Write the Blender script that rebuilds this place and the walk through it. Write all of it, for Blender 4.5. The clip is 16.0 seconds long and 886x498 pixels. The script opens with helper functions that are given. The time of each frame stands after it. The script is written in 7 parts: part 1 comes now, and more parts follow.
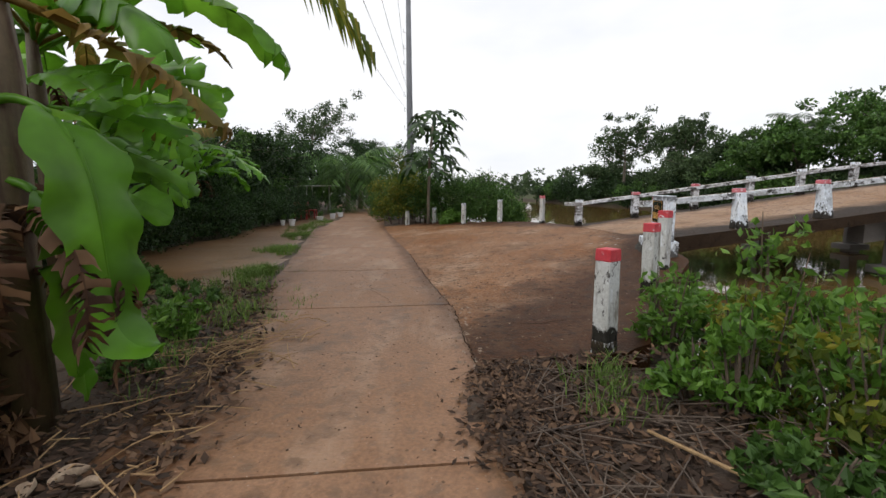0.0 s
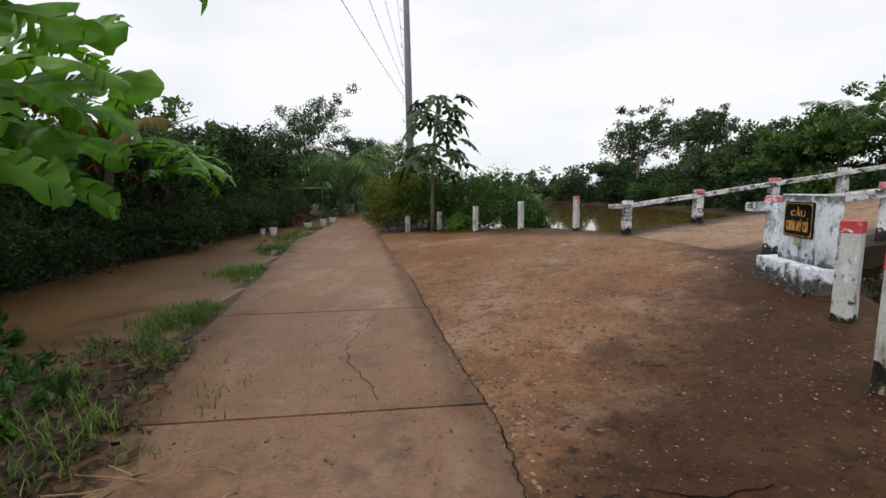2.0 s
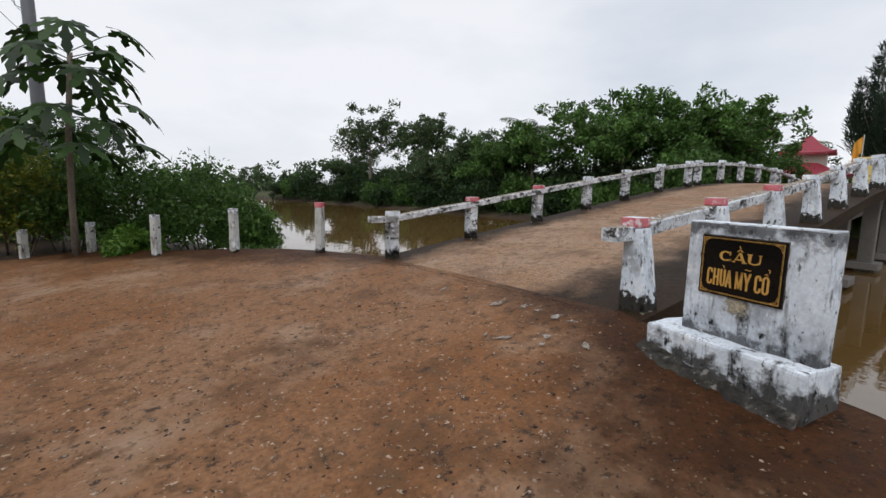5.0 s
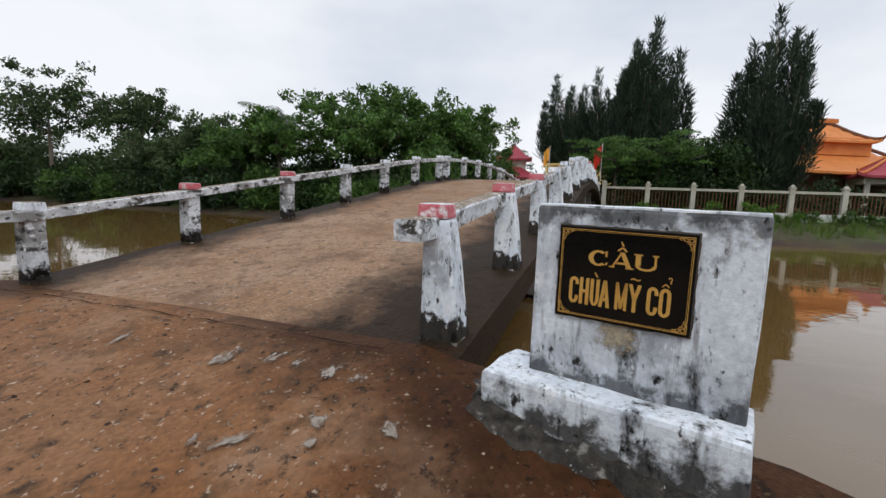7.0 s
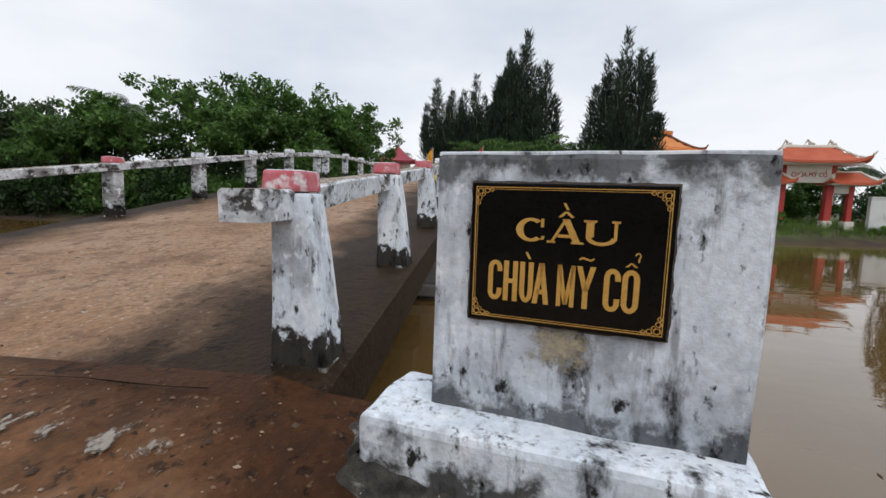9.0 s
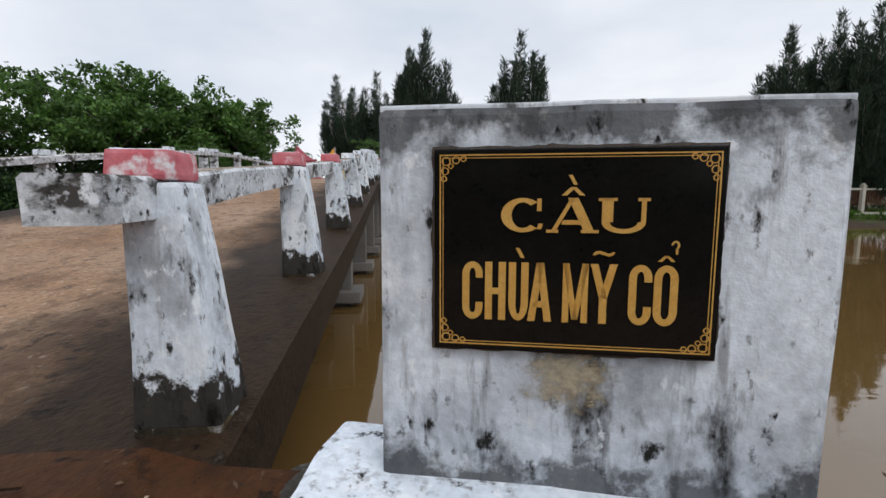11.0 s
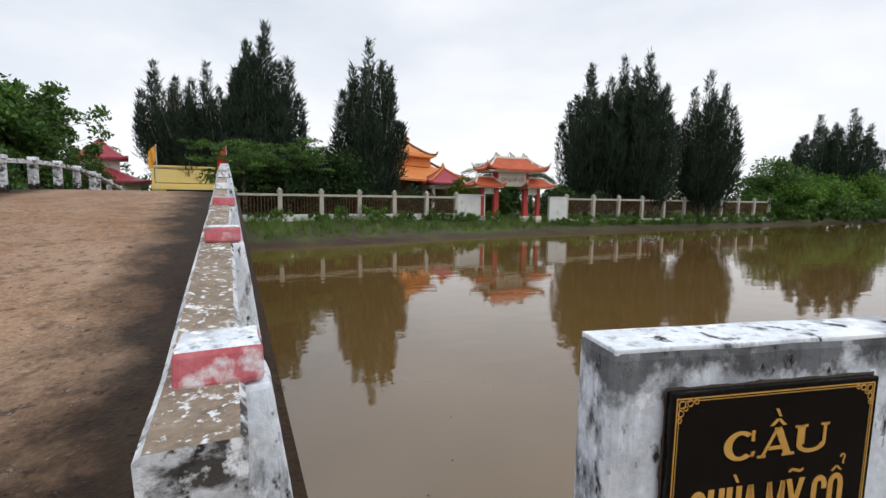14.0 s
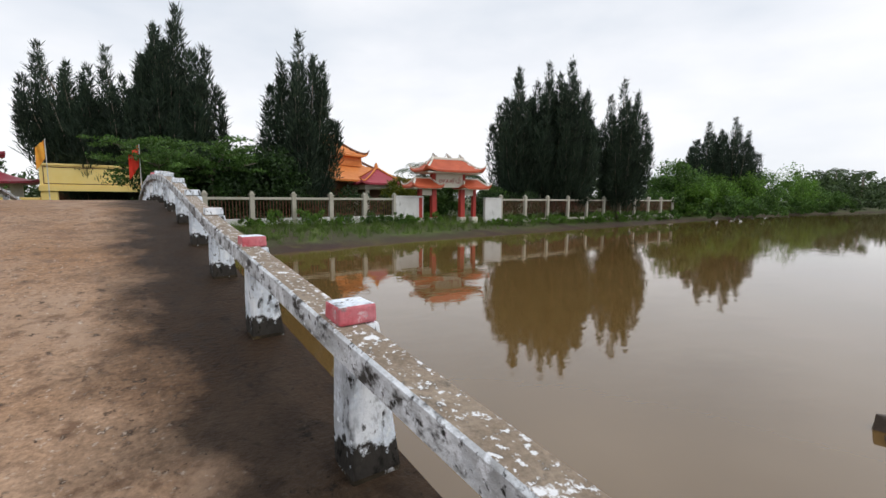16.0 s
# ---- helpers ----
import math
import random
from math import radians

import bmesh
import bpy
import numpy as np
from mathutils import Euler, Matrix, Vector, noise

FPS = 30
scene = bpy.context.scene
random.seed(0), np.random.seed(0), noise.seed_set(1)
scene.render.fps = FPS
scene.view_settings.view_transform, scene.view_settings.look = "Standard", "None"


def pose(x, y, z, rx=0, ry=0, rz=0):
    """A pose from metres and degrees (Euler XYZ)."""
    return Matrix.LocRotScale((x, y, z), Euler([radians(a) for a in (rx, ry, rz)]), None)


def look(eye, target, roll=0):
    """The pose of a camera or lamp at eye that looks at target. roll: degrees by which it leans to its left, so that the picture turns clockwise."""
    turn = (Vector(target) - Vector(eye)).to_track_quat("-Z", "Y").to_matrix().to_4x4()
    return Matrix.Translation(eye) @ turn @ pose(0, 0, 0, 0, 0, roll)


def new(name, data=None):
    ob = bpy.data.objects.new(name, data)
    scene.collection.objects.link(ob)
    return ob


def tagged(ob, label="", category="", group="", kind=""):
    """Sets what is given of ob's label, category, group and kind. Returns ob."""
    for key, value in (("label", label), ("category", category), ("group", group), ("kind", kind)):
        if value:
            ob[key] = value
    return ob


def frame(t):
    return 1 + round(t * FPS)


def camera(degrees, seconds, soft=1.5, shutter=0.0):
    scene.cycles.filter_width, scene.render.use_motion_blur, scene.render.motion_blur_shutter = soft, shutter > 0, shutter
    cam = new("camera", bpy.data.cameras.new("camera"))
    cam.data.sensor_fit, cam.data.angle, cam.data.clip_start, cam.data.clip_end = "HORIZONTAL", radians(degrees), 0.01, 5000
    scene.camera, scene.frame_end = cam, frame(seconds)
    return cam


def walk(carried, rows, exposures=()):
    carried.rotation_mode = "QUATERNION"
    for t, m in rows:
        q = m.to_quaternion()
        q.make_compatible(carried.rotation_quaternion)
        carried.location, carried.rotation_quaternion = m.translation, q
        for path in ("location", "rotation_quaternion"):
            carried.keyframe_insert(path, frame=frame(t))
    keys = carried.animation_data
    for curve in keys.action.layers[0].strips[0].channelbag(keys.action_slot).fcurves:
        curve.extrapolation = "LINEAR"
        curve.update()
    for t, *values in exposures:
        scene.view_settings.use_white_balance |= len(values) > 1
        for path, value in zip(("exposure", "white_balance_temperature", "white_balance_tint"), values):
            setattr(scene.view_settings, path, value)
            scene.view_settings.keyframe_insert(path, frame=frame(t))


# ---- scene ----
cam = camera(89.4, 16.0)
PATH = [
    (0, (0.009, 0.011, 1.462), (0.011, 1.993, 1.195), -0.2),
    (0.5, (-0.06, 0.663, 1.45), (-0.081, 2.645, 1.184), -0.4),
    (1, (-0.18, 1.38, 1.432), (-0.199, 3.362, 1.167), -0.5),
    (1.5, (-0.194, 2.015, 1.439), (-0.207, 3.997, 1.174), -0.7),
    (2, (-0.176, 2.673, 1.456), (-0.18, 4.656, 1.192), -1.0),
    (2.5, (-0.095, 3.34, 1.489), (-0.077, 5.322, 1.223), -1.2),
    (3, (0.088, 3.944, 1.49), (0.122, 5.927, 1.229), -1.1),
    (3.5, (0.22, 4.556, 1.537), (0.284, 6.538, 1.274), -1.0),
    (4, (0.304, 5.108, 1.567), (0.573, 7.072, 1.295), -0.3),
    (4.5, (0.427, 5.638, 1.576), (1.12, 7.492, 1.296), 0.6),
    (5, (0.678, 6.133, 1.534), (1.764, 7.789, 1.255), 0.8),
    (5.2, (0.796, 6.296, 1.536), (2.001, 7.867, 1.255), 0.9),
    (7.3, (1.891, 7.286, 1.344), (3.719, 8.057, 1.09), 1.8),
    (7.5, (1.961, 7.325, 1.321), (3.812, 8.041, 1.075), 1.7),
    (8, (2.101, 7.405, 1.298), (3.999, 7.991, 1.059), 1.8),
    (8.5, (2.272, 7.418, 1.24), (4.202, 7.888, 1.007), 1.9),
    (9, (2.391, 7.405, 1.22), (4.339, 7.793, 0.989), 1.8),
    (11.5, (2.8, 7.602, 1.171), (4.783, 7.466, 0.948), -0.2),
    (12, (2.823, 7.646, 1.215), (4.795, 7.398, 0.994), -0.1),
    (12.5, (2.837, 7.693, 1.269), (4.796, 7.35, 1.051), 0.4),
    (13, (2.856, 7.731, 1.342), (4.796, 7.295, 1.128), 0.5),
    (13.5, (2.923, 7.894, 1.449), (4.83, 7.333, 1.23), 0.7),
    (14, (2.969, 8.222, 1.602), (4.829, 7.52, 1.384), 0.7),
    (14.5, (3.116, 8.436, 1.694), (4.929, 7.621, 1.474), 0.5),
    (15, (3.337, 8.607, 1.768), (5.109, 7.707, 1.542), 0.7),
    (15.5, (3.535, 8.857, 1.828), (5.272, 7.892, 1.602), 0.5),
    (16, (3.793, 9.087, 1.891), (5.499, 8.07, 1.662), 0.5),
]
# the clip's camera starts a little brighter, closes down at the bridge head and turns slightly cooler there
EXPOSURES = [(0, 0.13, 6500, 10), (1.5, 0.08, 6500, 10), (3, -0.03, 6450, 10), (5, -0.10, 6350, 10), (8, -0.03, 6330, 10), (12.5, -0.03, 6280, 10), (14, 0.08, 6400, 10), (16, 0.08, 6430, 10)]
walk(cam, [(t, look(eye, target, roll)) for t, eye, target, roll in PATH], EXPOSURES)

# ---- world and light ----
world = bpy.data.worlds.new("overcast_sky")
scene.world = world
world.use_nodes = True
wn, wl = world.node_tree.nodes, world.node_tree.links
wn.clear()
SUN_ELEVATION, SUN_TURN = radians(50), radians(238)
sky = wn.new("ShaderNodeTexSky")
sky.sky_type, sky.sun_disc = "NISHITA", False
sky.sun_elevation, sky.sun_rotation = SUN_ELEVATION, SUN_TURN
sky_gain = wn.new("ShaderNodeMix")
sky_gain.data_type, sky_gain.blend_type = "RGBA", "MULTIPLY"
sky_gain.inputs[0].default_value = 1.0
sky_gain.inputs[7].default_value = (0.1, 0.1, 0.1, 1)
wl.new(sky.outputs[0], sky_gain.inputs[6])
wtc = wn.new("ShaderNodeTexCoord")
wmap = wn.new("ShaderNodeMapping")
wmap.inputs["Scale"].default_value = (1.0, 1.0, 2.6)
wl.new(wtc.outputs["Generated"], wmap.inputs[0])
wnoise = wn.new("ShaderNodeTexNoise")
wnoise.inputs["Scale"].default_value = 1.7
wnoise.inputs["Detail"].default_value = 5
wnoise.inputs["Roughness"].default_value = 0.5
wl.new(wmap.outputs[0], wnoise.inputs["Vector"])
wramp = wn.new("ShaderNodeValToRGB")
wramp.color_ramp.elements[0].position, wramp.color_ramp.elements[0].color = 0.30, (0.72, 0.77, 0.84, 1)
wramp.color_ramp.elements[1].position, wramp.color_ramp.elements[1].color = 0.60, (1.0, 1.0, 1.02, 1)
wl.new(wnoise.outputs["Fac"], wramp.inputs[0])
wmix = wn.new("ShaderNodeMix")
wmix.data_type = "RGBA"
wmix.inputs[0].default_value = 0.93
wl.new(sky_gain.outputs[2], wmix.inputs[6])
wl.new(wramp.outputs[0], wmix.inputs[7])
wbg = wn.new("ShaderNodeBackground")
wbg.inputs[1].default_value = 1.0
wl.new(wmix.outputs[2], wbg.inputs[0])
wout = wn.new("ShaderNodeOutputWorld")
wl.new(wbg.outputs[0], wout.inputs[0])

sun_data = bpy.data.lights.new("sun", "SUN")
sun_data.energy, sun_data.angle, sun_data.color = 1.0, radians(30), (1.0, 0.96, 0.9)
sun = new("sun", sun_data)
sun_dir = Vector((math.sin(SUN_TURN) * math.cos(SUN_ELEVATION), math.cos(SUN_TURN) * math.cos(SUN_ELEVATION), math.sin(SUN_ELEVATION)))
sun.matrix_world = look(sun_dir * 60, (0, 0, 0))

# ---- materials ----


def mat(name, c1, c2, scale=4.0, rough=0.8, bump=0.25, bscale=60.0, grain=0.25, spots=(), metal=0.0, stretch=(1, 1, 1), random_tone=0.0, spec=0.5, dist=0.01):
    """A procedural surface: two tones mixed by a broad noise, a fine grain, stains laid over, relief from the grain.
    spots: rows of (colour, scale, low, high, stretch, roughness), each a stain where its noise passes the threshold."""
    m = bpy.data.materials.new(name)
    m.use_nodes = True
    n, l = m.node_tree.nodes, m.node_tree.links
    b = n["Principled BSDF"]
    tc = n.new("ShaderNodeTexCoord")
    info = n.new("ShaderNodeObjectInfo")
    shift = n.new("ShaderNodeVectorMath")
    shift.operation = "MULTIPLY_ADD"
    l.new(info.outputs["Random"], shift.inputs[0])
    shift.inputs[1].default_value = (37, 23, 11)
    l.new(tc.outputs["Object"], shift.inputs[2])

    def noisy(s, st=(1, 1, 1), detail=6):
        mp = n.new("ShaderNodeMapping")
        mp.inputs["Scale"].default_value = st
        l.new(shift.outputs[0], mp.inputs[0])
        t = n.new("ShaderNodeTexNoise")
        t.inputs["Scale"].default_value = s
        t.inputs["Detail"].default_value = detail
        t.inputs["Roughness"].default_value = 0.62
        l.new(mp.outputs[0], t.inputs["Vector"])
        return t.outputs["Fac"]

    def ramp(src, lo, hi):
        r = n.new("ShaderNodeMapRange")
        r.inputs["From Min"].default_value, r.inputs["From Max"].default_value = lo, hi
        l.new(src, r.inputs["Value"])
        return r.outputs[0]

    def mixed(fac, a, c, mode="MIX"):
        x = n.new("ShaderNodeMix")
        x.data_type, x.blend_type = "RGBA", mode
        for sock, v in ((x.inputs[0], fac), (x.inputs[6], a), (x.inputs[7], c)):
            if isinstance(v, (tuple, list)):
                sock.default_value = (*v, 1)
            elif isinstance(v, float):
                sock.default_value = v
            else:
                l.new(v, sock)
        return x.outputs[2]

    col = mixed(ramp(noisy(scale, stretch), 0.32, 0.68), c1, c2)
    fine = noisy(bscale, (1, 1, 1), 4)
    g = ramp(fine, 0.25, 0.75)
    tone = n.new("ShaderNodeMapRange")
    tone.inputs["To Min"].default_value, tone.inputs["To Max"].default_value = 1 - grain, 1 + grain
    l.new(g, tone.inputs["Value"])
    col = mixed(1.0, col, tone.outputs[0], "MULTIPLY")
    rgh = None
    for sc, ss, lo, hi, st, rr in spots:
        f = ramp(noisy(ss, st), lo, hi)
        col = mixed(f, col, sc)
        x = n.new("ShaderNodeMix")
        l.new(f, x.inputs[0])
        if rgh is None:
            x.inputs[2].default_value = rough
        else:
            l.new(rgh, x.inputs[2])
        x.inputs[3].default_value = rr
        rgh = x.outputs[0]
    if random_tone:
        t2 = n.new("ShaderNodeMapRange")
        t2.inputs["To Min"].default_value, t2.inputs["To Max"].default_value = 1 - random_tone, 1 + random_tone
        l.new(info.outputs["Random"], t2.inputs["Value"])
        col = mixed(1.0, col, t2.outputs[0], "MULTIPLY")
    l.new(col, b.inputs["Base Color"])
    if rgh is None:
        b.inputs["Roughness"].default_value = rough
    else:
        l.new(rgh, b.inputs["Roughness"])
    b.inputs["Metallic"].default_value = metal
    b.inputs["Specular IOR Level"].default_value = spec
    if bump:
        bp = n.new("ShaderNodeBump")
        bp.inputs["Strength"].default_value = bump
        bp.inputs["Distance"].default_value = dist
        l.new(fine, bp.inputs["Height"])
        l.new(bp.outputs[0], b.inputs["Normal"])
    return m


def leaf_mat(name, c1, c2, c3, rough=0.45, through_light=0.35, broad=0.6):
    """Foliage: each leaf takes its own tone between three greens, broad patches vary as well, and some light passes through."""
    m = bpy.data.materials.new(name)
    m.use_nodes = True
    n, l = m.node_tree.nodes, m.node_tree.links
    b, out = n["Principled BSDF"], n["Material Output"]
    geo = n.new("ShaderNodeNewGeometry")
    r = n.new("ShaderNodeValToRGB")
    e = r.color_ramp.elements
    e[0].color, e[1].color = (*c1, 1), (*c3, 1)
    mid = e.new(0.55)
    mid.color = (*c2, 1)
    l.new(geo.outputs["Random Per Island"], r.inputs[0])
    tc = n.new("ShaderNodeTexCoord")
    t = n.new("ShaderNodeTexNoise")
    t.inputs["Scale"].default_value = broad
    t.inputs["Detail"].default_value = 3
    l.new(tc.outputs["Object"], t.inputs["Vector"])
    k = n.new("ShaderNodeMapRange")
    k.inputs["From Min"].default_value, k.inputs["From Max"].default_value = 0.3, 0.7
    k.inputs["To Min"].default_value, k.inputs["To Max"].default_value = 0.6, 1.4
    l.new(t.outputs["Fac"], k.inputs["Value"])
    x = n.new("ShaderNodeMix")
    x.data_type, x.blend_type = "RGBA", "MULTIPLY"
    x.inputs[0].default_value = 1
    l.new(r.outputs[0], x.inputs[6])
    l.new(k.outputs[0], x.inputs[7])
    l.new(x.outputs[2], b.inputs["Base Color"])
    b.inputs["Roughness"].default_value = rough
    b.inputs["Specular IOR Level"].default_value = 0.35
    tr = n.new("ShaderNodeBsdfTranslucent")
    l.new(x.outputs[2], tr.inputs["Color"])
    mx = n.new("ShaderNodeMixShader")
    mx.inputs[0].default_value = through_light
    l.new(b.outputs[0], mx.inputs[1])
    l.new(tr.outputs[0], mx.inputs[2])
    l.new(mx.outputs[0], out.inputs["Surface"])
    return m


WHITEWASH = mat("weathered_whitewash", (0.84, 0.89, 0.96), (0.68, 0.74, 0.82), 3.4, 0.9, 0.35, 45, 0.16,
                spots=(((0.34, 0.36, 0.39), 3.6, 0.52, 0.68, (1.1, 1.1, 0.8), 0.9), ((0.40, 0.42, 0.45), 13.0, 0.55, 0.68, (2.2, 2.2, 0.35), 0.9), ((0.90, 0.93, 0.97), 4.4, 0.55, 0.66, (1, 1, 0.6), 0.85),
                       ((0.05, 0.05, 0.05), 6.5, 0.58, 0.70, (1.5, 1.5, 0.7), 0.95), ((0.03, 0.028, 0.026), 21.0, 0.58, 0.66, (1, 1, 0.6), 0.95), ((0.88, 0.92, 0.96), 19.0, 0.60, 0.66, (1, 1, 0.7), 0.85)), spec=0.2)
STREAKED_WHITE = mat("mildew_streaked_whitewash", (0.80, 0.83, 0.87), (0.56, 0.59, 0.63), 5.0, 0.9, 0.6, 45, 0.18,
                     spots=(((0.30, 0.30, 0.30), 4.0, 0.47, 0.64, (0.5, 0.5, 1.0), 0.9), ((0.07, 0.065, 0.06), 9.0, 0.50, 0.60, (0.7, 0.7, 1.2), 0.95), ((0.84, 0.87, 0.92), 14.0, 0.56, 0.63, (1, 1, 1), 0.85),
                            ((0.03, 0.028, 0.025), 26.0, 0.58, 0.66, (1, 1, 1), 0.95)), spec=0.2)
MILDEW = mat("mildewed_base", (0.02, 0.016, 0.011), (0.06, 0.046, 0.03), 11.0, 0.95, 0.6, 50, 0.3,
             spots=(((0.55, 0.56, 0.58), 14.0, 0.56, 0.64, (1, 1, 0.5), 0.9), ((0.10, 0.07, 0.03), 6.0, 0.55, 0.68, (1, 1, 1), 0.9)), spec=0.15)
CRACK_DARK = mat("dirt_filled_crack", (0.012, 0.009, 0.007), (0.03, 0.02, 0.014), 8.0, 1.0, 0.3, 60, 0.3, spec=0.0)
RED_PAINT = mat("worn_red_paint", (0.52, 0.03, 0.045), (0.62, 0.09, 0.11), 6.0, 0.6, 0.4, 50, 0.15,
                spots=(((0.75, 0.72, 0.74), 13.0, 0.58, 0.66, (1, 1, 1), 0.8), ((0.2, 0.05, 0.05), 25.0, 0.62, 0.7, (1, 1, 1), 0.8)))
PINK_PAINT = mat("faded_red_paint", (0.52, 0.07, 0.09), (0.63, 0.22, 0.25), 9.0, 0.7, 0.4, 50, 0.15,
                 spots=(((0.78, 0.76, 0.78), 10.0, 0.55, 0.65, (1, 1, 1), 0.8), ((0.2, 0.16, 0.15), 20.0, 0.6, 0.7, (1, 1, 1), 0.9)))
RAIL_TOP = mat("worn_rail_top", (0.20, 0.152, 0.108), (0.31, 0.25, 0.19), 6.0, 0.9, 0.6, 60, 0.3,
               spots=(((0.10, 0.085, 0.07), 17.0, 0.57, 0.68, (1, 1, 1), 0.9), ((0.78, 0.79, 0.81), 9.0, 0.60, 0.64, (1, 1, 1), 0.85), ((0.74, 0.75, 0.77), 34.0, 0.57, 0.62, (1, 1, 1), 0.85)))
CONCRETE_ROAD = mat("muddy_concrete_road", (0.215, 0.108, 0.052), (0.280, 0.155, 0.088), 0.7, 0.6, 0.6, 38, 0.32,
                    spots=(((0.34, 0.215, 0.135), 1.6, 0.52, 0.72, (1, 0.3, 1), 0.45), ((0.12, 0.064, 0.032), 2.3, 0.55, 0.72, (1, 1, 1), 0.45),
                           ((0.165, 0.092, 0.05), 8.0, 0.53, 0.66, (1, 1, 1), 0.5), ((0.46, 0.38, 0.31), 46.0, 0.66, 0.71, (1, 1, 1), 0.8), ((0.05, 0.035, 0.027), 30.0, 0.66, 0.72, (1, 1, 1), 0.7)), spec=0.38)
CONCRETE_APRON = mat("mud_stained_apron", (0.21, 0.090, 0.034), (0.27, 0.145, 0.078), 0.55, 0.68, 0.7, 34, 0.32,
                     spots=(((0.36, 0.245, 0.165), 0.9, 0.52, 0.75, (1, 1, 1), 0.6), ((0.10, 0.045, 0.018), 1.3, 0.53, 0.72, (1, 1, 1), 0.6), ((0.135, 0.070, 0.033), 7.0, 0.52, 0.66, (1, 1, 1), 0.6),
                            ((0.055, 0.034, 0.022), 13.0, 0.57, 0.66, (1, 1, 1), 0.7), ((0.48, 0.36, 0.27), 26.0, 0.61, 0.68, (1, 1, 1), 0.8), ((0.04, 0.025, 0.016), 24.0, 0.62, 0.69, (1, 1, 1), 0.7)), spec=0.15, dist=0.014)
DARK_CONCRETE = mat("wet_dark_concrete", (0.05, 0.035, 0.025), (0.10, 0.075, 0.055), 1.2, 0.6, 0.4, 50, 0.3,
                    spots=(((0.16, 0.115, 0.08), 2.5, 0.56, 0.72, (1, 1, 1), 0.6), ((0.42, 0.39, 0.36), 30.0, 0.70, 0.74, (1, 1, 1), 0.8)))
GIRDER = mat("grey_concrete_girder", (0.13, 0.12, 0.11), (0.2, 0.185, 0.17), 1.5, 0.85, 0.3, 40, 0.2)
DIRT = mat("trodden_mud", (0.05, 0.03, 0.018), (0.085, 0.055, 0.035), 0.6, 0.75, 0.6, 14, 0.3,
           spots=(((0.05, 0.06, 0.02), 0.45, 0.60, 0.72, (1, 1, 1), 0.9), ((0.025, 0.017, 0.012), 1.7, 0.55, 0.7, (1, 1, 1), 0.55)), dist=0.03)
WET_MUD = mat("wet_mud_strip", (0.13, 0.064, 0.024), (0.175, 0.095, 0.044), 0.5, 0.4, 0.4, 9, 0.2,
              spots=(((0.075, 0.04, 0.018), 1.1, 0.54, 0.7, (1, 1, 1), 0.3), ((0.18, 0.13, 0.085), 3.0, 0.62, 0.72, (1, 1, 1), 0.5)), dist=0.03)
BANK = mat("grassy_mud_bank", (0.05, 0.034, 0.022), (0.065, 0.09, 0.022), 0.35, 0.85, 0.6, 8, 0.35,
           spots=(((0.10, 0.14, 0.03), 0.8, 0.52, 0.66, (1, 1, 1), 0.9),), dist=0.05)
BARK = mat("grey_brown_bark", (0.12, 0.095, 0.07), (0.22, 0.19, 0.15), 5.0, 0.9, 0.6, 30, 0.3, stretch=(1, 1, 0.3), dist=0.02)
STEM = mat("banana_stem_skin", (0.07, 0.055, 0.022), (0.11, 0.07, 0.032), 5.0, 0.6, 0.3, 30, 0.2, stretch=(2, 2, 0.3),
           spots=(((0.06, 0.03, 0.018), 7.0, 0.5, 0.65, (2, 2, 0.3), 0.8),))
POLE = mat("grey_pole_concrete", (0.15, 0.155, 0.17), (0.21, 0.215, 0.23), 2.0, 0.85, 0.2, 50, 0.12)
BLACK_STONE = mat("polished_black_granite", (0.006, 0.006, 0.006), (0.010, 0.009, 0.008), 20.0, 0.12, 0.0, 120, 0.3, spec=0.22)
GOLD = mat("gold_leaf_lettering", (0.60, 0.31, 0.06), (0.68, 0.40, 0.10), 30.0, 0.45, 0.1, 200, 0.15)
TAN_STAIN = mat("tan_bare_mortar", (0.42, 0.34, 0.22), (0.55, 0.47, 0.34), 14.0, 0.9, 0.5, 60, 0.2)
YELLOW_WALL = mat("yellow_painted_wall", (0.90, 0.68, 0.22), (0.92, 0.72, 0.28), 1.5, 0.8, 0.1, 30, 0.06)
CREAM_WALL = mat("cream_painted_wall", (0.66, 0.62, 0.52), (0.72, 0.70, 0.64), 1.5, 0.8, 0.1, 30, 0.08)
FENCE_PAINT = mat("aged_cream_fence_paint", (0.36, 0.34, 0.27), (0.48, 0.46, 0.39), 1.2, 0.85, 0.1, 30, 0.1)
GREY_WHITE = mat("greyish_white_wall", (0.58, 0.58, 0.56), (0.70, 0.70, 0.69), 1.2, 0.85, 0.1, 30, 0.08,
                 spots=(((0.25, 0.25, 0.23), 3.0, 0.60, 0.75, (1, 1, 0.4), 0.9),))
ORANGE_TILE = mat("orange_roof_tiles", (0.55, 0.17, 0.035), (0.68, 0.25, 0.06), 1.5, 0.6, 0.3, 20, 0.15)
RED_TILE = mat("brick_red_roof_tiles", (0.40, 0.07, 0.025), (0.52, 0.11, 0.045), 1.5, 0.6, 0.3, 20, 0.15)
RED_COLUMN = mat("dark_red_column_paint", (0.36, 0.03, 0.022), (0.43, 0.045, 0.03), 1.5, 0.55, 0.1, 30, 0.08)
DARK_RED_ROOF = mat("maroon_metal_roof", (0.30, 0.03, 0.05), (0.38, 0.05, 0.075), 1.5, 0.5, 0.1, 30, 0.1)
# Brown walls darkened for shade under roofs; also used for dark bars and trim
SHADED_WALL_DARK_TRIM = mat("shaded_brown_wall_and_dark_trim", (0.12, 0.05, 0.03), (0.2, 0.09, 0.05), 1.0, 0.85, 0.1, 20, 0.1)
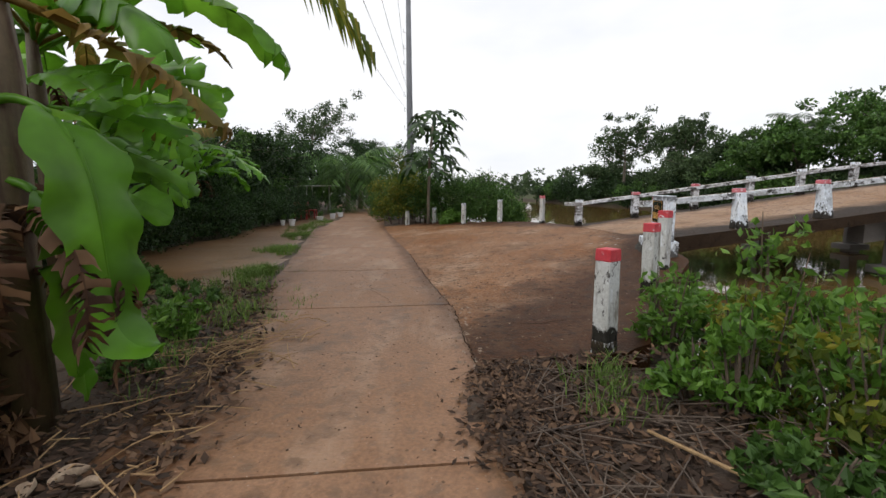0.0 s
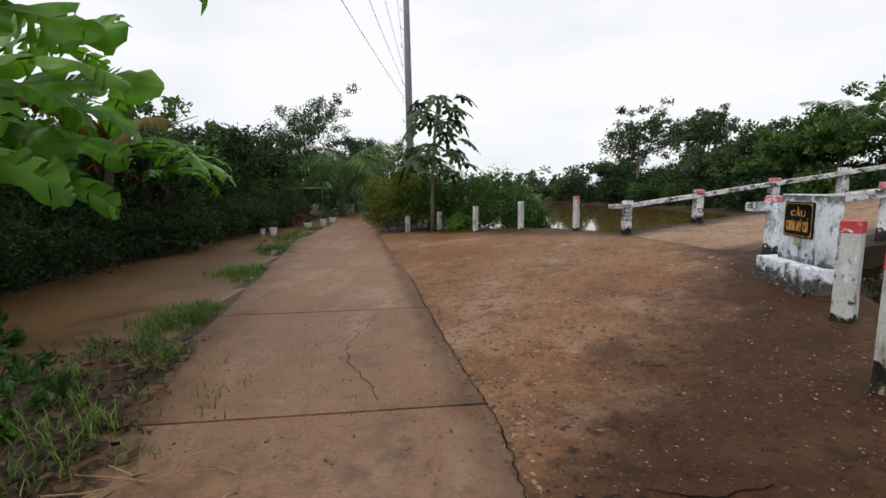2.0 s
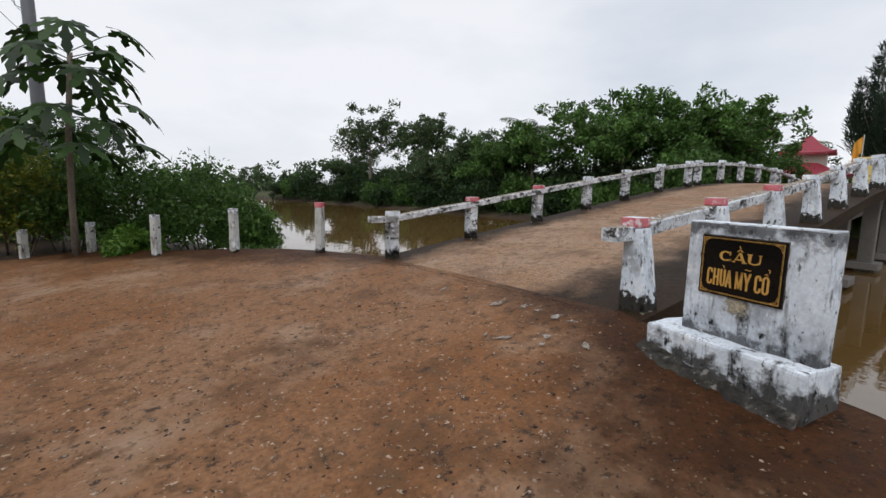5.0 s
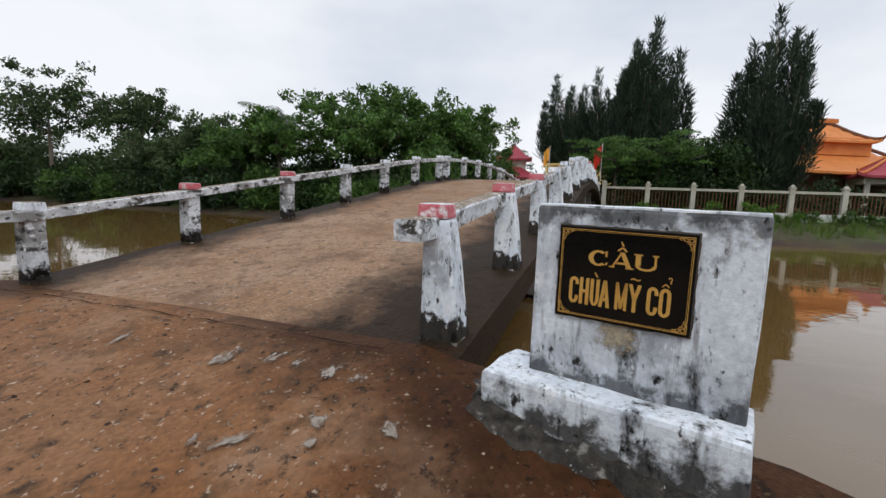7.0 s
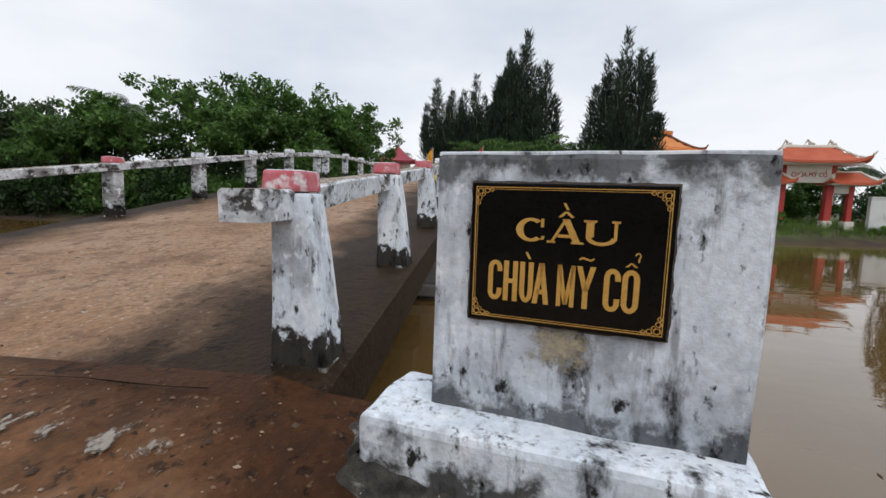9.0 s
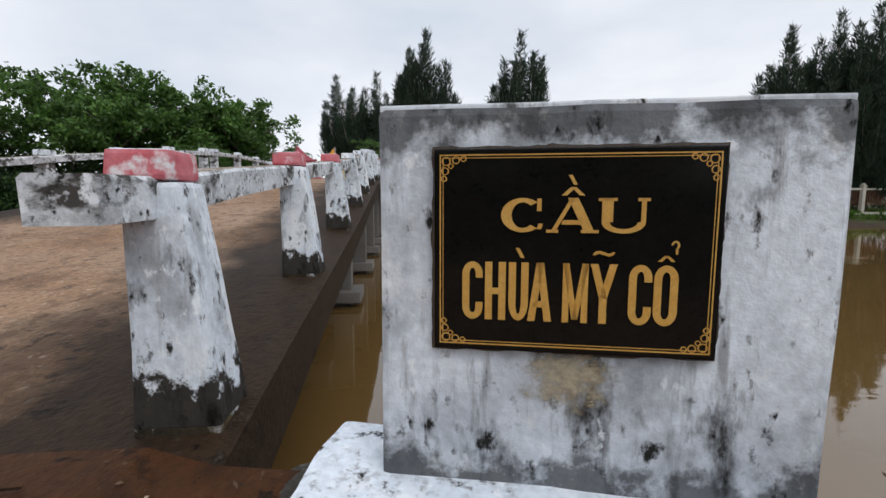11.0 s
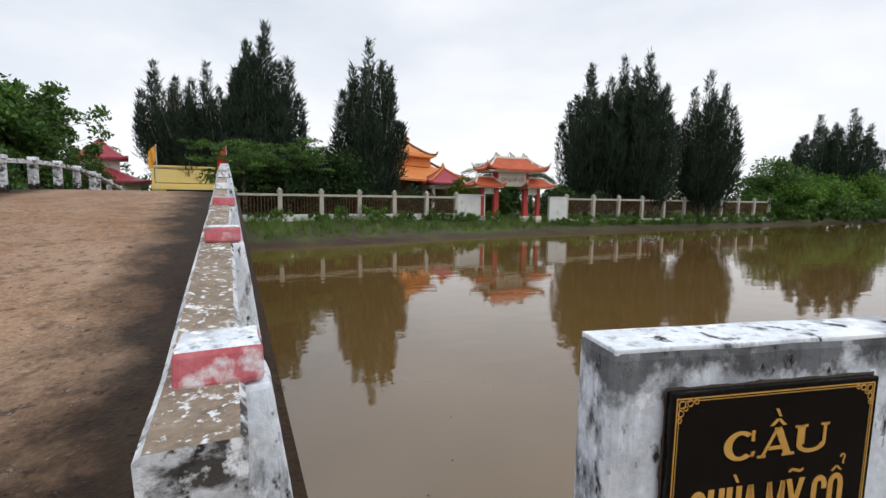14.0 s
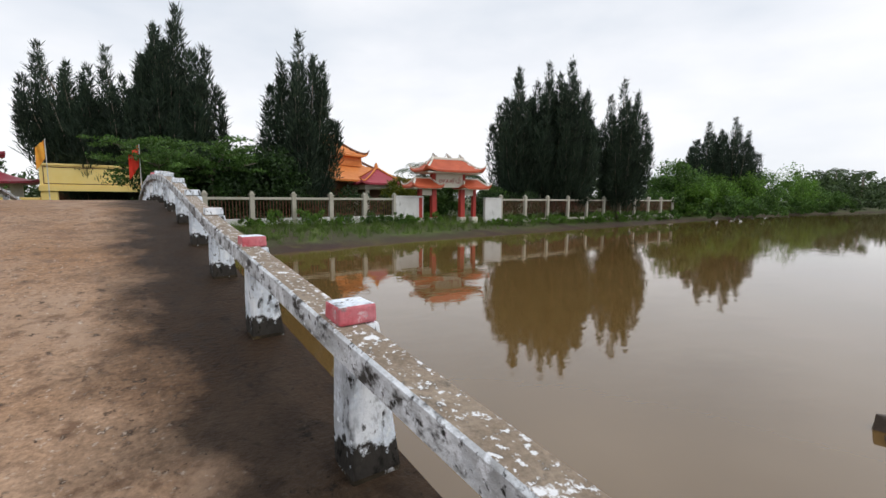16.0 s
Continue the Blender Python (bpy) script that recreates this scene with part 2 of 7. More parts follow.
ORNAMENT = mat("grey_white_ornament", (0.5, 0.47, 0.42), (0.7, 0.66, 0.6), 4.0, 0.8, 0.3, 20, 0.15)
FLAG_RED = mat("red_flag_cloth", (0.75, 0.04, 0.02), (0.8, 0.06, 0.03), 3.0, 0.8, 0.1, 30, 0.05)
FLAG_ORANGE = mat("orange_flag_cloth", (0.8, 0.3, 0.03), (0.8, 0.42, 0.05), 3.0, 0.8, 0.1, 30, 0.05)
RED_PLASTIC = mat("red_plastic", (0.28, 0.015, 0.02), (0.32, 0.02, 0.025), 3.0, 0.4, 0.0, 30, 0.05)
WHITE_PLASTIC = mat("white_plastic", (0.66, 0.67, 0.68), (0.72, 0.73, 0.74), 3.0, 0.5, 0.0, 30, 0.05)
PEBBLE = leaf_mat("pale_grit", (0.10, 0.06, 0.038), (0.17, 0.11, 0.07), (0.32, 0.25, 0.19), 0.9, 0.0)
PEBBLE_DARK = leaf_mat("dark_grit", (0.03, 0.02, 0.015), (0.06, 0.04, 0.03), (0.10, 0.07, 0.05), 0.9, 0.0)
LIME = mat("weathered_lime_mortar", (0.27, 0.225, 0.185), (0.40, 0.36, 0.32), 2.0, 0.9, 0.6, 40, 0.35,
           spots=(((0.16, 0.105, 0.068), 3.0, 0.52, 0.66, (1, 1, 1), 0.9),))
CABLE = mat("black_cable", (0.02, 0.02, 0.022), (0.03, 0.03, 0.03), 3.0, 0.6, 0.0, 30, 0.05)
STRAW = mat("dry_litter", (0.22, 0.13, 0.06), (0.36, 0.24, 0.12), 3.0, 0.9, 0.2, 60, 0.3, random_tone=0.4)
PALE_DRY = mat("pale_dry_leaf", (0.34, 0.25, 0.17), (0.48, 0.37, 0.27), 9.0, 0.85, 0.3, 60, 0.25, random_tone=0.2)
TWIG = mat("dry_twig", (0.06, 0.042, 0.032), (0.15, 0.11, 0.08), 6.0, 0.9, 0.3, 60, 0.3)
DEAD_LEAF = leaf_mat("dead_leaf_brown", (0.04, 0.02, 0.011), (0.085, 0.042, 0.02), (0.17, 0.095, 0.045), 0.9, 0.15, 3.0)
LITTER = leaf_mat("leaf_litter", (0.028, 0.018, 0.012), (0.06, 0.034, 0.021), (0.17, 0.10, 0.058), 0.9, 0.1, 2.0)
LEAF_DARK = leaf_mat("dark_hedge_leaves", (0.013, 0.031, 0.008), (0.023, 0.053, 0.013), (0.047, 0.10, 0.02), 0.5, 0.3)
LEAF_MID = leaf_mat("mid_green_leaves", (0.038, 0.085, 0.016), (0.070, 0.150, 0.029), (0.12, 0.22, 0.044), 0.5, 0.35)
LEAF_BRIGHT = leaf_mat("bright_green_leaves", (0.06, 0.13, 0.018), (0.11, 0.23, 0.03), (0.18, 0.33, 0.05), 0.45, 0.4)
LEAF_YELLOW = leaf_mat("yellow_green_leaves", (0.07, 0.11, 0.012), (0.13, 0.17, 0.02), (0.30, 0.27, 0.03), 0.5, 0.4)
# Green lightened and greyed: haze over distant trees is put into the leaf colour
LEAF_HAZED = leaf_mat("far_hazed_green_leaves", (0.036, 0.062, 0.023), (0.060, 0.100, 0.037), (0.095, 0.142, 0.054), 0.6, 0.3)
NEEDLE = leaf_mat("casuarina_needles", (0.014, 0.027, 0.016), (0.026, 0.046, 0.028), (0.05, 0.075, 0.042), 0.7, 0.25)
GRASS = leaf_mat("verge_grass", (0.07, 0.12, 0.02), (0.11, 0.19, 0.03), (0.18, 0.26, 0.06), 0.6, 0.35)
BANANA = leaf_mat("banana_leaf_green", (0.075, 0.21, 0.012), (0.115, 0.29, 0.017), (0.17, 0.37, 0.028), 0.35, 0.45, 2.5)
BANANA_OLD = leaf_mat("banana_leaf_yellowing", (0.12, 0.13, 0.02), (0.20, 0.13, 0.025), (0.30, 0.19, 0.05), 0.6, 0.35, 3.5)


def water_material():
    m = bpy.data.materials.new("muddy_river_water")
    m.use_nodes = True
    n, l = m.node_tree.nodes, m.node_tree.links
    b = n["Principled BSDF"]
    tc = n.new("ShaderNodeTexCoord")
    t = n.new("ShaderNodeTexNoise")
    t.inputs["Scale"].default_value = 0.12
    l.new(tc.outputs["Object"], t.inputs["Vector"])
    r = n.new("ShaderNodeValToRGB")
    r.color_ramp.elements[0].color, r.color_ramp.elements[1].color = (0.132, 0.077, 0.024, 1), (0.148, 0.090, 0.032, 1)
    l.new(t.outputs["Fac"], r.inputs[0])
    l.new(r.outputs[0], b.inputs["Base Color"])
    b.inputs["Roughness"].default_value = 0.03
    b.inputs["IOR"].default_value = 1.95
    mp = n.new("ShaderNodeMapping")
    mp.inputs["Scale"].default_value = (1.0, 0.55, 1.0)
    mp.inputs["Rotation"].default_value = (0, 0, 0.5)
    l.new(tc.outputs["Object"], mp.inputs[0])
    w = n.new("ShaderNodeTexNoise")
    w.inputs["Scale"].default_value = 2.2
    w.inputs["Detail"].default_value = 3
    l.new(mp.outputs[0], w.inputs["Vector"])
    bp = n.new("ShaderNodeBump")
    bp.inputs["Strength"].default_value = 0.15
    bp.inputs["Distance"].default_value = 0.03
    l.new(w.outputs["Fac"], bp.inputs["Height"])
    l.new(bp.outputs[0], b.inputs["Normal"])
    return m


WATER = water_material()


def algae_edges(source, name, lines, colour, scale=1.6, most=0.94, ragged=0.0):
    """A copy of a concrete on which dark algae has crept in from the edges. lines: rows of (a, b, e, c, full, none):
    a*x + b*y + e*z + c is the distance from an edge, in metres; the growth ends in a ragged border."""
    m = source.copy()
    m.name = name
    n, l = m.node_tree.nodes, m.node_tree.links
    b = n["Principled BSDF"]
    old = b.inputs["Base Color"].links[0].from_socket
    tc = n.new("ShaderNodeTexCoord")
    t = n.new("ShaderNodeTexNoise")
    t.inputs["Scale"].default_value, t.inputs["Detail"].default_value, t.inputs["Roughness"].default_value = scale, 7, 0.65
    l.new(tc.outputs["Object"], t.inputs["Vector"])
    total = None
    for a, bb, cz, c, full, none in lines:
        dot = n.new("ShaderNodeVectorMath")
        dot.operation = "DOT_PRODUCT"
        dot.inputs[1].default_value = (a, bb, cz)
        l.new(tc.outputs["Object"], dot.inputs[0])
        s = n.new("ShaderNodeMath")
        s.operation = "MULTIPLY_ADD"
        l.new(t.outputs["Fac"], s.inputs[0])
        s.inputs[1].default_value = ragged or (none - full) * 2.4
        l.new(dot.outputs["Value"], s.inputs[2])
        r = n.new("ShaderNodeMapRange")
        r.inputs["From Min"].default_value, r.inputs["From Max"].default_value = full - c + (ragged or (none - full) * 2.4) / 2, none - c + (ragged or (none - full) * 2.4) / 2
        r.inputs["To Min"].default_value, r.inputs["To Max"].default_value = most, 0.0
        l.new(s.outputs[0], r.inputs["Value"])
        if total is None:
            total = r.outputs[0]
        else:
            k = n.new("ShaderNodeMath")
            k.operation = "MAXIMUM"
            l.new(total, k.inputs[0])
            l.new(r.outputs[0], k.inputs[1])
            total = k.outputs[0]
    x = n.new("ShaderNodeMix")
    x.data_type, x.blend_type = "RGBA", "MULTIPLY"
    l.new(total, x.inputs[0])
    l.new(old, x.inputs[6])
    x.inputs[7].default_value = (*colour, 1)
    l.new(x.outputs[2], b.inputs["Base Color"])
    return m

# ---- mesh helpers ----


def mesh_object(name, me, material, parent=None, label=""):
    ob = new(name, me)
    if material:
        me.materials.append(material)
    if parent:
        ob.parent = parent
    if label:
        ob["label"] = label
    return ob


def part(name, bm, material, parent=None, label="", smooth=False):
    me = bpy.data.meshes.new(name)
    bm.normal_update()
    bm.to_mesh(me)
    bm.free()
    if smooth:
        me.polygons.foreach_set("use_smooth", [True] * len(me.polygons))
    return mesh_object(name, me, material, parent, label)


def cloud_part(name, verts, faces, material, parent=None, label=""):
    me = bpy.data.meshes.new(name)
    me.from_pydata(np.asarray(verts).tolist(), [], np.asarray(faces).tolist())
    return mesh_object(name, me, material, parent, label)


def thing(name, place, label, category, group="", kind="", rz=0.0):
    ob = new(name)
    ob.empty_display_size = 0.1
    ob.matrix_world = pose(*place, 0, 0, rz)
    return tagged(ob, label, category, group, kind)


def box(bm, lo, hi, bevel=0.0, taper=(1, 1), jitter=0.0, rng=None):
    """A box from corner lo to corner hi, its top scaled by taper, with bevelled edges."""
    mx, my = (lo[0] + hi[0]) / 2, (lo[1] + hi[1]) / 2
    vs = []
    for z, k in ((lo[2], (1, 1)), (hi[2], taper)):
        for x, y in ((lo[0], lo[1]), (hi[0], lo[1]), (hi[0], hi[1]), (lo[0], hi[1])):
            vs.append(bm.verts.new((mx + (x - mx) * k[0], my + (y - my) * k[1], z)))
    fs = [bm.faces.new([vs[i] for i in f]) for f in ((3, 2, 1, 0), (4, 5, 6, 7), (0, 1, 5, 4), (1, 2, 6, 5), (2, 3, 7, 6), (3, 0, 4, 7))]
    if bevel:
        es = {e for f in fs for e in f.edges}
        bmesh.ops.bevel(bm, geom=list(es), offset=bevel, segments=2, profile=0.6, affect="EDGES")
    return fs


def tube(bm, pts, radii, seg=8, cap=True):
    """A tube along a line of points with its own radius at each."""
    pts = [Vector(p) for p in pts]
    rings = []
    for i, p in enumerate(pts):
        d = (pts[min(i + 1, len(pts) - 1)] - pts[max(i - 1, 0)]).normalized()
        a = d.orthogonal().normalized() if abs(d.z) < 0.9 else (Vector((1, 0, 0)) - d * d.x).normalized()
        c = d.cross(a)
        rings.append([bm.verts.new(p + (a * math.cos(2 * math.pi * k / seg) + c * math.sin(2 * math.pi * k / seg)) * radii[i]) for k in range(seg)])
    for r0, r1 in zip(rings, rings[1:]):
        for k in range(seg):
            bm.faces.new((r0[k], r0[(k + 1) % seg], r1[(k + 1) % seg], r1[k]))
    if cap:
        bm.faces.new(rings[0][::-1])
        bm.faces.new(rings[-1])


def leaf_quads(rng, centres, radii, per, size, slim=0.45, up=0.0, shell=0.5):
    """Folded four-sided leaves scattered through ellipsoid clumps. Returns vertices and faces."""
    centres, radii = np.asarray(centres, float), np.asarray(radii, float)
    if radii.ndim == 1:
        radii = np.repeat(radii[:, None], 3, 1)
    n = len(centres) * per
    c, r = np.repeat(centres, per, 0), np.repeat(radii, per, 0)
    d = rng.normal(size=(n, 3))
    d /= np.linalg.norm(d, axis=1)[:, None]
    p = c + d * r * (shell + (1 - shell) * rng.random((n, 1)))
    a = rng.normal(size=(n, 3)) + d * 0.6
    a[:, 2] += up
    a /= np.linalg.norm(a, axis=1)[:, None]
    b = np.cross(a, rng.normal(size=(n, 3)))
    b /= np.linalg.norm(b, axis=1)[:, None] + 1e-9
    k = np.cross(a, b)
    s = size * (0.6 + 0.8 * rng.random((n, 1)))
    v = np.stack([p - a * s * 0.5, p + b * s * slim * 0.5 + k * s * 0.08, p + a * s * 0.5, p - b * s * slim * 0.5 + k * s * 0.08], 1).reshape(-1, 3)
    i = np.arange(n)[:, None] * 4
    return v, np.concatenate([i + np.array([[0, 1, 2]]), i + np.array([[0, 2, 3]])], 0)


# ---- the lie of the land ----
def line_at(rows, v):
    return float(np.interp(v, [r[0] for r in rows], [r[1] for r in rows]))


NEAR_BANK = [(-500, -60), (-60, 0.5), (-8, 2.6), (0, 2.3), (3.6, 1.75), (5.2, 2.75), (6.6, 3.75), (7.5, 3.8), (12.3, 3.7), (13.3, 3.0), (14.6, 1.9), (15.6, 1.6), (17.5, 2.0), (24, 0.5), (40, -2), (80, -14), (500, -160)]
FAR_BANK = [(-500, 30), (-330, 30), (-200, 40), (-120, 36), (-70, 36.0), (-57, 34.2), (-36, 30.4), (-17, 27.2), (-9, 25.8), (-2, 24.3), (5.6, 22), (13, 20.5), (20, 19.5), (40, 17), (80, 10), (500, -120)]
ROAD_RIGHT = [(-8, 0.5), (0, 0.5), (2.2, 0.4), (5.4, 0.14), (7, -0.20), (10.5, -0.82), (13.8, -1.58), (17.6, -2.3), (24.7, -3.2), (34, -5.5), (60, -15)]
ROAD_LEFT = [(-8, -1.95), (0, -1.8), (2, -1.85), (5.1, -2.24), (7.9, -2.86), (10, -3.3), (16.5, -4.7), (23.3, -5.2), (34, -7.9), (60, -17.5)]
WATER_Z = -0.35
# bridge axis, along and across
BRIDGE_TURN = radians(5)
BU, BV = Vector((math.cos(BRIDGE_TURN), math.sin(BRIDGE_TURN), 0)), Vector((-math.sin(BRIDGE_TURN), math.cos(BRIDGE_TURN), 0))
BO = Vector((3.98, 8.37, 0))
BRIDGE_WIDTH, BRIDGE_LENGTH = 3.74, 27.0


def deck_z(s):
    h = max(0.0, min(s, BRIDGE_LENGTH - s))
    if h <= 7:
        return 0.45 + 0.127 * h
    return 0.45 + 0.889 + 0.127 * (h - 7) - 0.127 * (h - 7) ** 2 / 13.0


def cross_rise(s, v):
    """The deck's downstream side starts higher than the upstream side."""
    return 0.09 * max(0.0, 1 - max(s, 0.0) / 3.6) * max(0.0, 1 - v / BRIDGE_WIDTH)


def bridge_point(s, v, z=0.0):
    p = BO + BU * s + BV * v
    return (p.x, p.y, z)


def corner_rise(x, y):
    k = min(1.0, max(0.0, (x - 2.2) / 1.5))
    k = k * k * (3 - 2 * k)
    return k * min(1.0, max(0.0, 1 - (y - 8.3) / 3.7)) * (math.exp(-((8.3 - y) / 0.7) ** 2) if y < 8.3 else 1.0)


def paved_z(x, y):
    """Height of the concrete: the road lies level, the apron rises to the bridge."""
    d = x - line_at(ROAD_RIGHT, y)
    if d <= 0:
        return 0.0
    return 0.447 * min(1.0, d / 4.15) ** 1.15 + 0.088 * corner_rise(x, y)


def land_z(x, y):
    xn, xf = line_at(NEAR_BANK, y), line_at(FAR_BANK, y)
    if x < xn:
        rough = 0.035 * noise.noise((x * 0.9, y * 0.9, 0)) + 0.02 * noise.noise((x * 3, y * 3, 4))
        road = line_at(ROAD_LEFT, y) + 0.1 < x < line_at(ROAD_RIGHT, y) + (-0.12 if y < 3.2 else 0.1)
        if road:
            return -0.08
        if x < line_at(ROAD_LEFT, y):
            return -0.015 + rough
        if 3.4 < y < 17.5:
            return -0.1
        return 0.03 + rough
    if x < xf:
        return max(-1.6, -0.05 - (x - xn) * 0.9, WATER_Z - (xf - x) * 0.25) if x - xn > 0.0 else 0
    rise = x - xf
    return WATER_Z + min(0.8, rise * 0.17) + min(rise, 3) / 3 * 0.10 * noise.noise((x * 0.5, y * 0.5, 2))


ROAD_MAT = algae_edges(CONCRETE_ROAD, "road_with_dirty_edges", ((0.977, 0.211, 0, 1.112, -0.05, 0.55), (-0.983, -0.185, 0, 1.137, 0.14, 0.32)), (0.46, 0.38, 0.29), 1.8, 0.9)
BANK_MUD = algae_edges(BANK, "bank_with_wet_mud_at_the_water", ((0, 0, 1, -WATER_Z, 0.13, 0.24),), (0.72, 0.40, 0.62), 0.5, 0.95, 0.35)
ALGAE = (0.06, 0.055, 0.046)
APRON_MAT = algae_edges(CONCRETE_APRON, "apron_with_algae", ((-0.762, 0.648, 0, -2.745, -0.25, 0.65), (-0.93, 0.36, 0, -0.09, -0.30, 0.28), (-0.755, -0.656, 0, 10.86, 0.30, 0.95)), (0.21, 0.155, 0.10))
CONCRETE_DECK = mat("pale_muddy_deck", (0.27, 0.148, 0.076), (0.355, 0.235, 0.155), 0.8, 0.68, 0.8, 34, 0.42,
                    spots=(((0.38, 0.265, 0.185), 1.1, 0.52, 0.72, (0.4, 1, 1), 0.6), ((0.15, 0.08, 0.045), 1.5, 0.54, 0.72, (1, 1, 1), 0.6), ((0.17, 0.10, 0.06), 7.0, 0.52, 0.66, (1, 1, 1), 0.6),
                           ((0.07, 0.045, 0.03), 13.0, 0.585, 0.67, (1, 1, 1), 0.7), ((0.50, 0.40, 0.32), 26.0, 0.60, 0.68, (1, 1, 1), 0.8), ((0.05, 0.033, 0.024), 24.0, 0.63, 0.70, (1, 1, 1), 0.7)), spec=0.15, dist=0.014)
DECK_MAT = algae_edges(CONCRETE_DECK, "deck_with_algae", ((BV.x, BV.y, 0, -BO.dot(BV), 0.45, 1.1), (-BV.x, -BV.y, 0, BO.dot(BV) + BRIDGE_WIDTH, 0.1, 0.6)), ALGAE)

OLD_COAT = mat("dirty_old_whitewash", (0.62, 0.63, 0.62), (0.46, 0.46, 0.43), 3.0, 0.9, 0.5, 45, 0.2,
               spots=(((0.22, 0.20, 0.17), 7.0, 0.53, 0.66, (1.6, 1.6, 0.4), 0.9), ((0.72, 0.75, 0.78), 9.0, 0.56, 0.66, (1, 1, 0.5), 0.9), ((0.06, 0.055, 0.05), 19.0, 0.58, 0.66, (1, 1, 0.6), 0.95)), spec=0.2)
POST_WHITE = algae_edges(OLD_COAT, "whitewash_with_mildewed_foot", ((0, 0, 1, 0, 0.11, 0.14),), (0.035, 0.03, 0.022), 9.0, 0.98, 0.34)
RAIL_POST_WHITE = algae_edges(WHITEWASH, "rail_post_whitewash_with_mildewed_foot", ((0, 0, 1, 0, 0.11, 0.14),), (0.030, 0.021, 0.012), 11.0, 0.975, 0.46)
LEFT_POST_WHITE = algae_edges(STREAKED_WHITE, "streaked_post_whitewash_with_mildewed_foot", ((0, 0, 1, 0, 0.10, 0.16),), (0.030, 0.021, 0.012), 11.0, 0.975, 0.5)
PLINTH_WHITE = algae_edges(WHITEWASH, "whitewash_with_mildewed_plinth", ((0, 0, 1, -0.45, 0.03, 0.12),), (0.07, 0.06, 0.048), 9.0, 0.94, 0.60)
GRIMY_WALL = algae_edges(WHITEWASH, "whitewash_greyed_towards_its_foot", ((0, 0, 1, -0.64, 0.06, 0.28),), (0.58, 0.58, 0.59), 5.0, 0.8, 0.9)
WALL_WHITE = algae_edges(GRIMY_WALL, "whitewash_with_mildewed_edges", ((0, 0, -1, 1.335, 0.035, 0.09), (0, 0, 1, -0.655, 0.0, 0.05)), (0.17, 0.165, 0.16), 9.0, 0.9, 0.42)


def rail_height(s, right):
    return float(np.interp(s, [0, 1.6, 3.3, 4.9], [0.76, 0.75, 0.73, 0.70])) if right else 0.705

# ---- ground, water, road ----
def build_ground():
    xs = sorted(set([-1500, -700, -350, -180, -100, -60, -40, -28, -20] + [round(-16 + 0.4 * i, 2) for i in range(20)] + [round(-8 + 0.25 * i, 2) for i in range(56)]
                    + [6 + i for i in range(12)] + [18 + 0.75 * i for i in range(36)] + [48, 54, 62, 72, 90, 120, 180, 260, 400, 700, 1500]))
    ys = sorted(set([-1500, -800, -500, -300, -200, -140, -100, -80, -64, -52, -44] + [-38 + 1.5 * i for i in range(22)] + [round(-5 + 0.25 * i, 2) for i in range(102)]
                    + [20.5 + i for i in range(24)] + [48, 54, 62, 75, 95, 130, 200, 300, 500, 800, 1500]))
    verts = [(x, y, land_z(x, y)) for y in ys for x in xs]
    w = len(xs)
    faces = [(j * w + i, j * w + i + 1, (j + 1) * w + i + 1, (j + 1) * w + i) for j in range(len(ys) - 1) for i in range(w - 1)]
    ob = cloud_part("ground", verts, faces, DIRT)
    ob.data.materials.append(BANK_MUD)
    ob.data.materials.append(WET_MUD)
    for p in ob.data.polygons:
        c = p.center
        if c.x > line_at(NEAR_BANK, c.y) + 3 or abs(c.x) > 60 or abs(c.y) > 60:
            p.material_index = 1
        elif -6.9 + 0.25 * math.sin(c.y) < c.x < line_at(ROAD_LEFT, c.y) - 0.2 and c.y > 6.3:
            p.material_index = 2
    ob.data.polygons.foreach_set("use_smooth", [True] * len(ob.data.polygons))
    return tagged(ob, "brown mud and grassy earth with river banks", "ground", kind="structure")


build_ground()
bm = bmesh.new()
for x0, x1, y0, y1 in ((-300, 320, -700, 700),):
    bm.faces.new([bm.verts.new(v) for v in ((x0, y0, WATER_Z), (x1, y0, WATER_Z), (x1, y1, WATER_Z), (x0, y1, WATER_Z))])
tagged(part("water", bm, WATER), "still muddy brown river water mirroring the sky", "river", kind="structure")

road = thing("road", (0, 0, 0), "narrow brown-stained concrete village road in cast slabs", "road", kind="structure")
JOINTS = [-6.5, -3.2, -0.6, 2.15, 5.45, 8.0, 11.2, 14.2, 17.2, 20.4, 23.6, 27, 30.5, 34, 39, 45, 52, 60]


def slab(y0, y1):
    bm = bmesh.new()
    k = max(2, int((y1 - y0) / 0.4))
    gap = 0.012
    cols = 8
    top = []
    for j in range(k + 1):
        y = y0 + gap + (y1 - y0 - 2 * gap) * j / k
        skew = 0.12
        row = []
        for i in range(cols + 1):
            f = i / cols
            xl, xr = line_at(ROAD_LEFT, y), line_at(ROAD_RIGHT, y) - 0.008
            wob = (0.10 * noise.noise((y * 1.3, 7, 0)) + 0.06 * noise.noise((y * 4.1, 2, 0))) if i == 0 else 0.0
            row.append(bm.verts.new((xl + (xr - xl) * f + wob, y + skew * (f - 0.5) * 2, 0.004 * noise.noise((f * 4, y, 3)))))
        top.append(row)
    for r0, r1 in zip(top, top[1:]):
        for a in range(cols):
            bm.faces.new((r0[a], r0[a + 1], r1[a + 1], r1[a]))
    rim = [v for v in top[0]] + [r[-1] for r in top[1:]] + list(reversed(top[-1][:-1])) + [r[0] for r in reversed(top[1:-1])]
    low = [bm.verts.new((v.co.x, v.co.y, -0.09)) for v in rim]
    for i in range(len(rim)):
        bm.faces.new((rim[i - 1], low[i - 1], low[i], rim[i]))
    return bm


for y0, y1 in zip(JOINTS, JOINTS[1:]):
    part("slab", slab(y0, y1), ROAD_MAT, road)

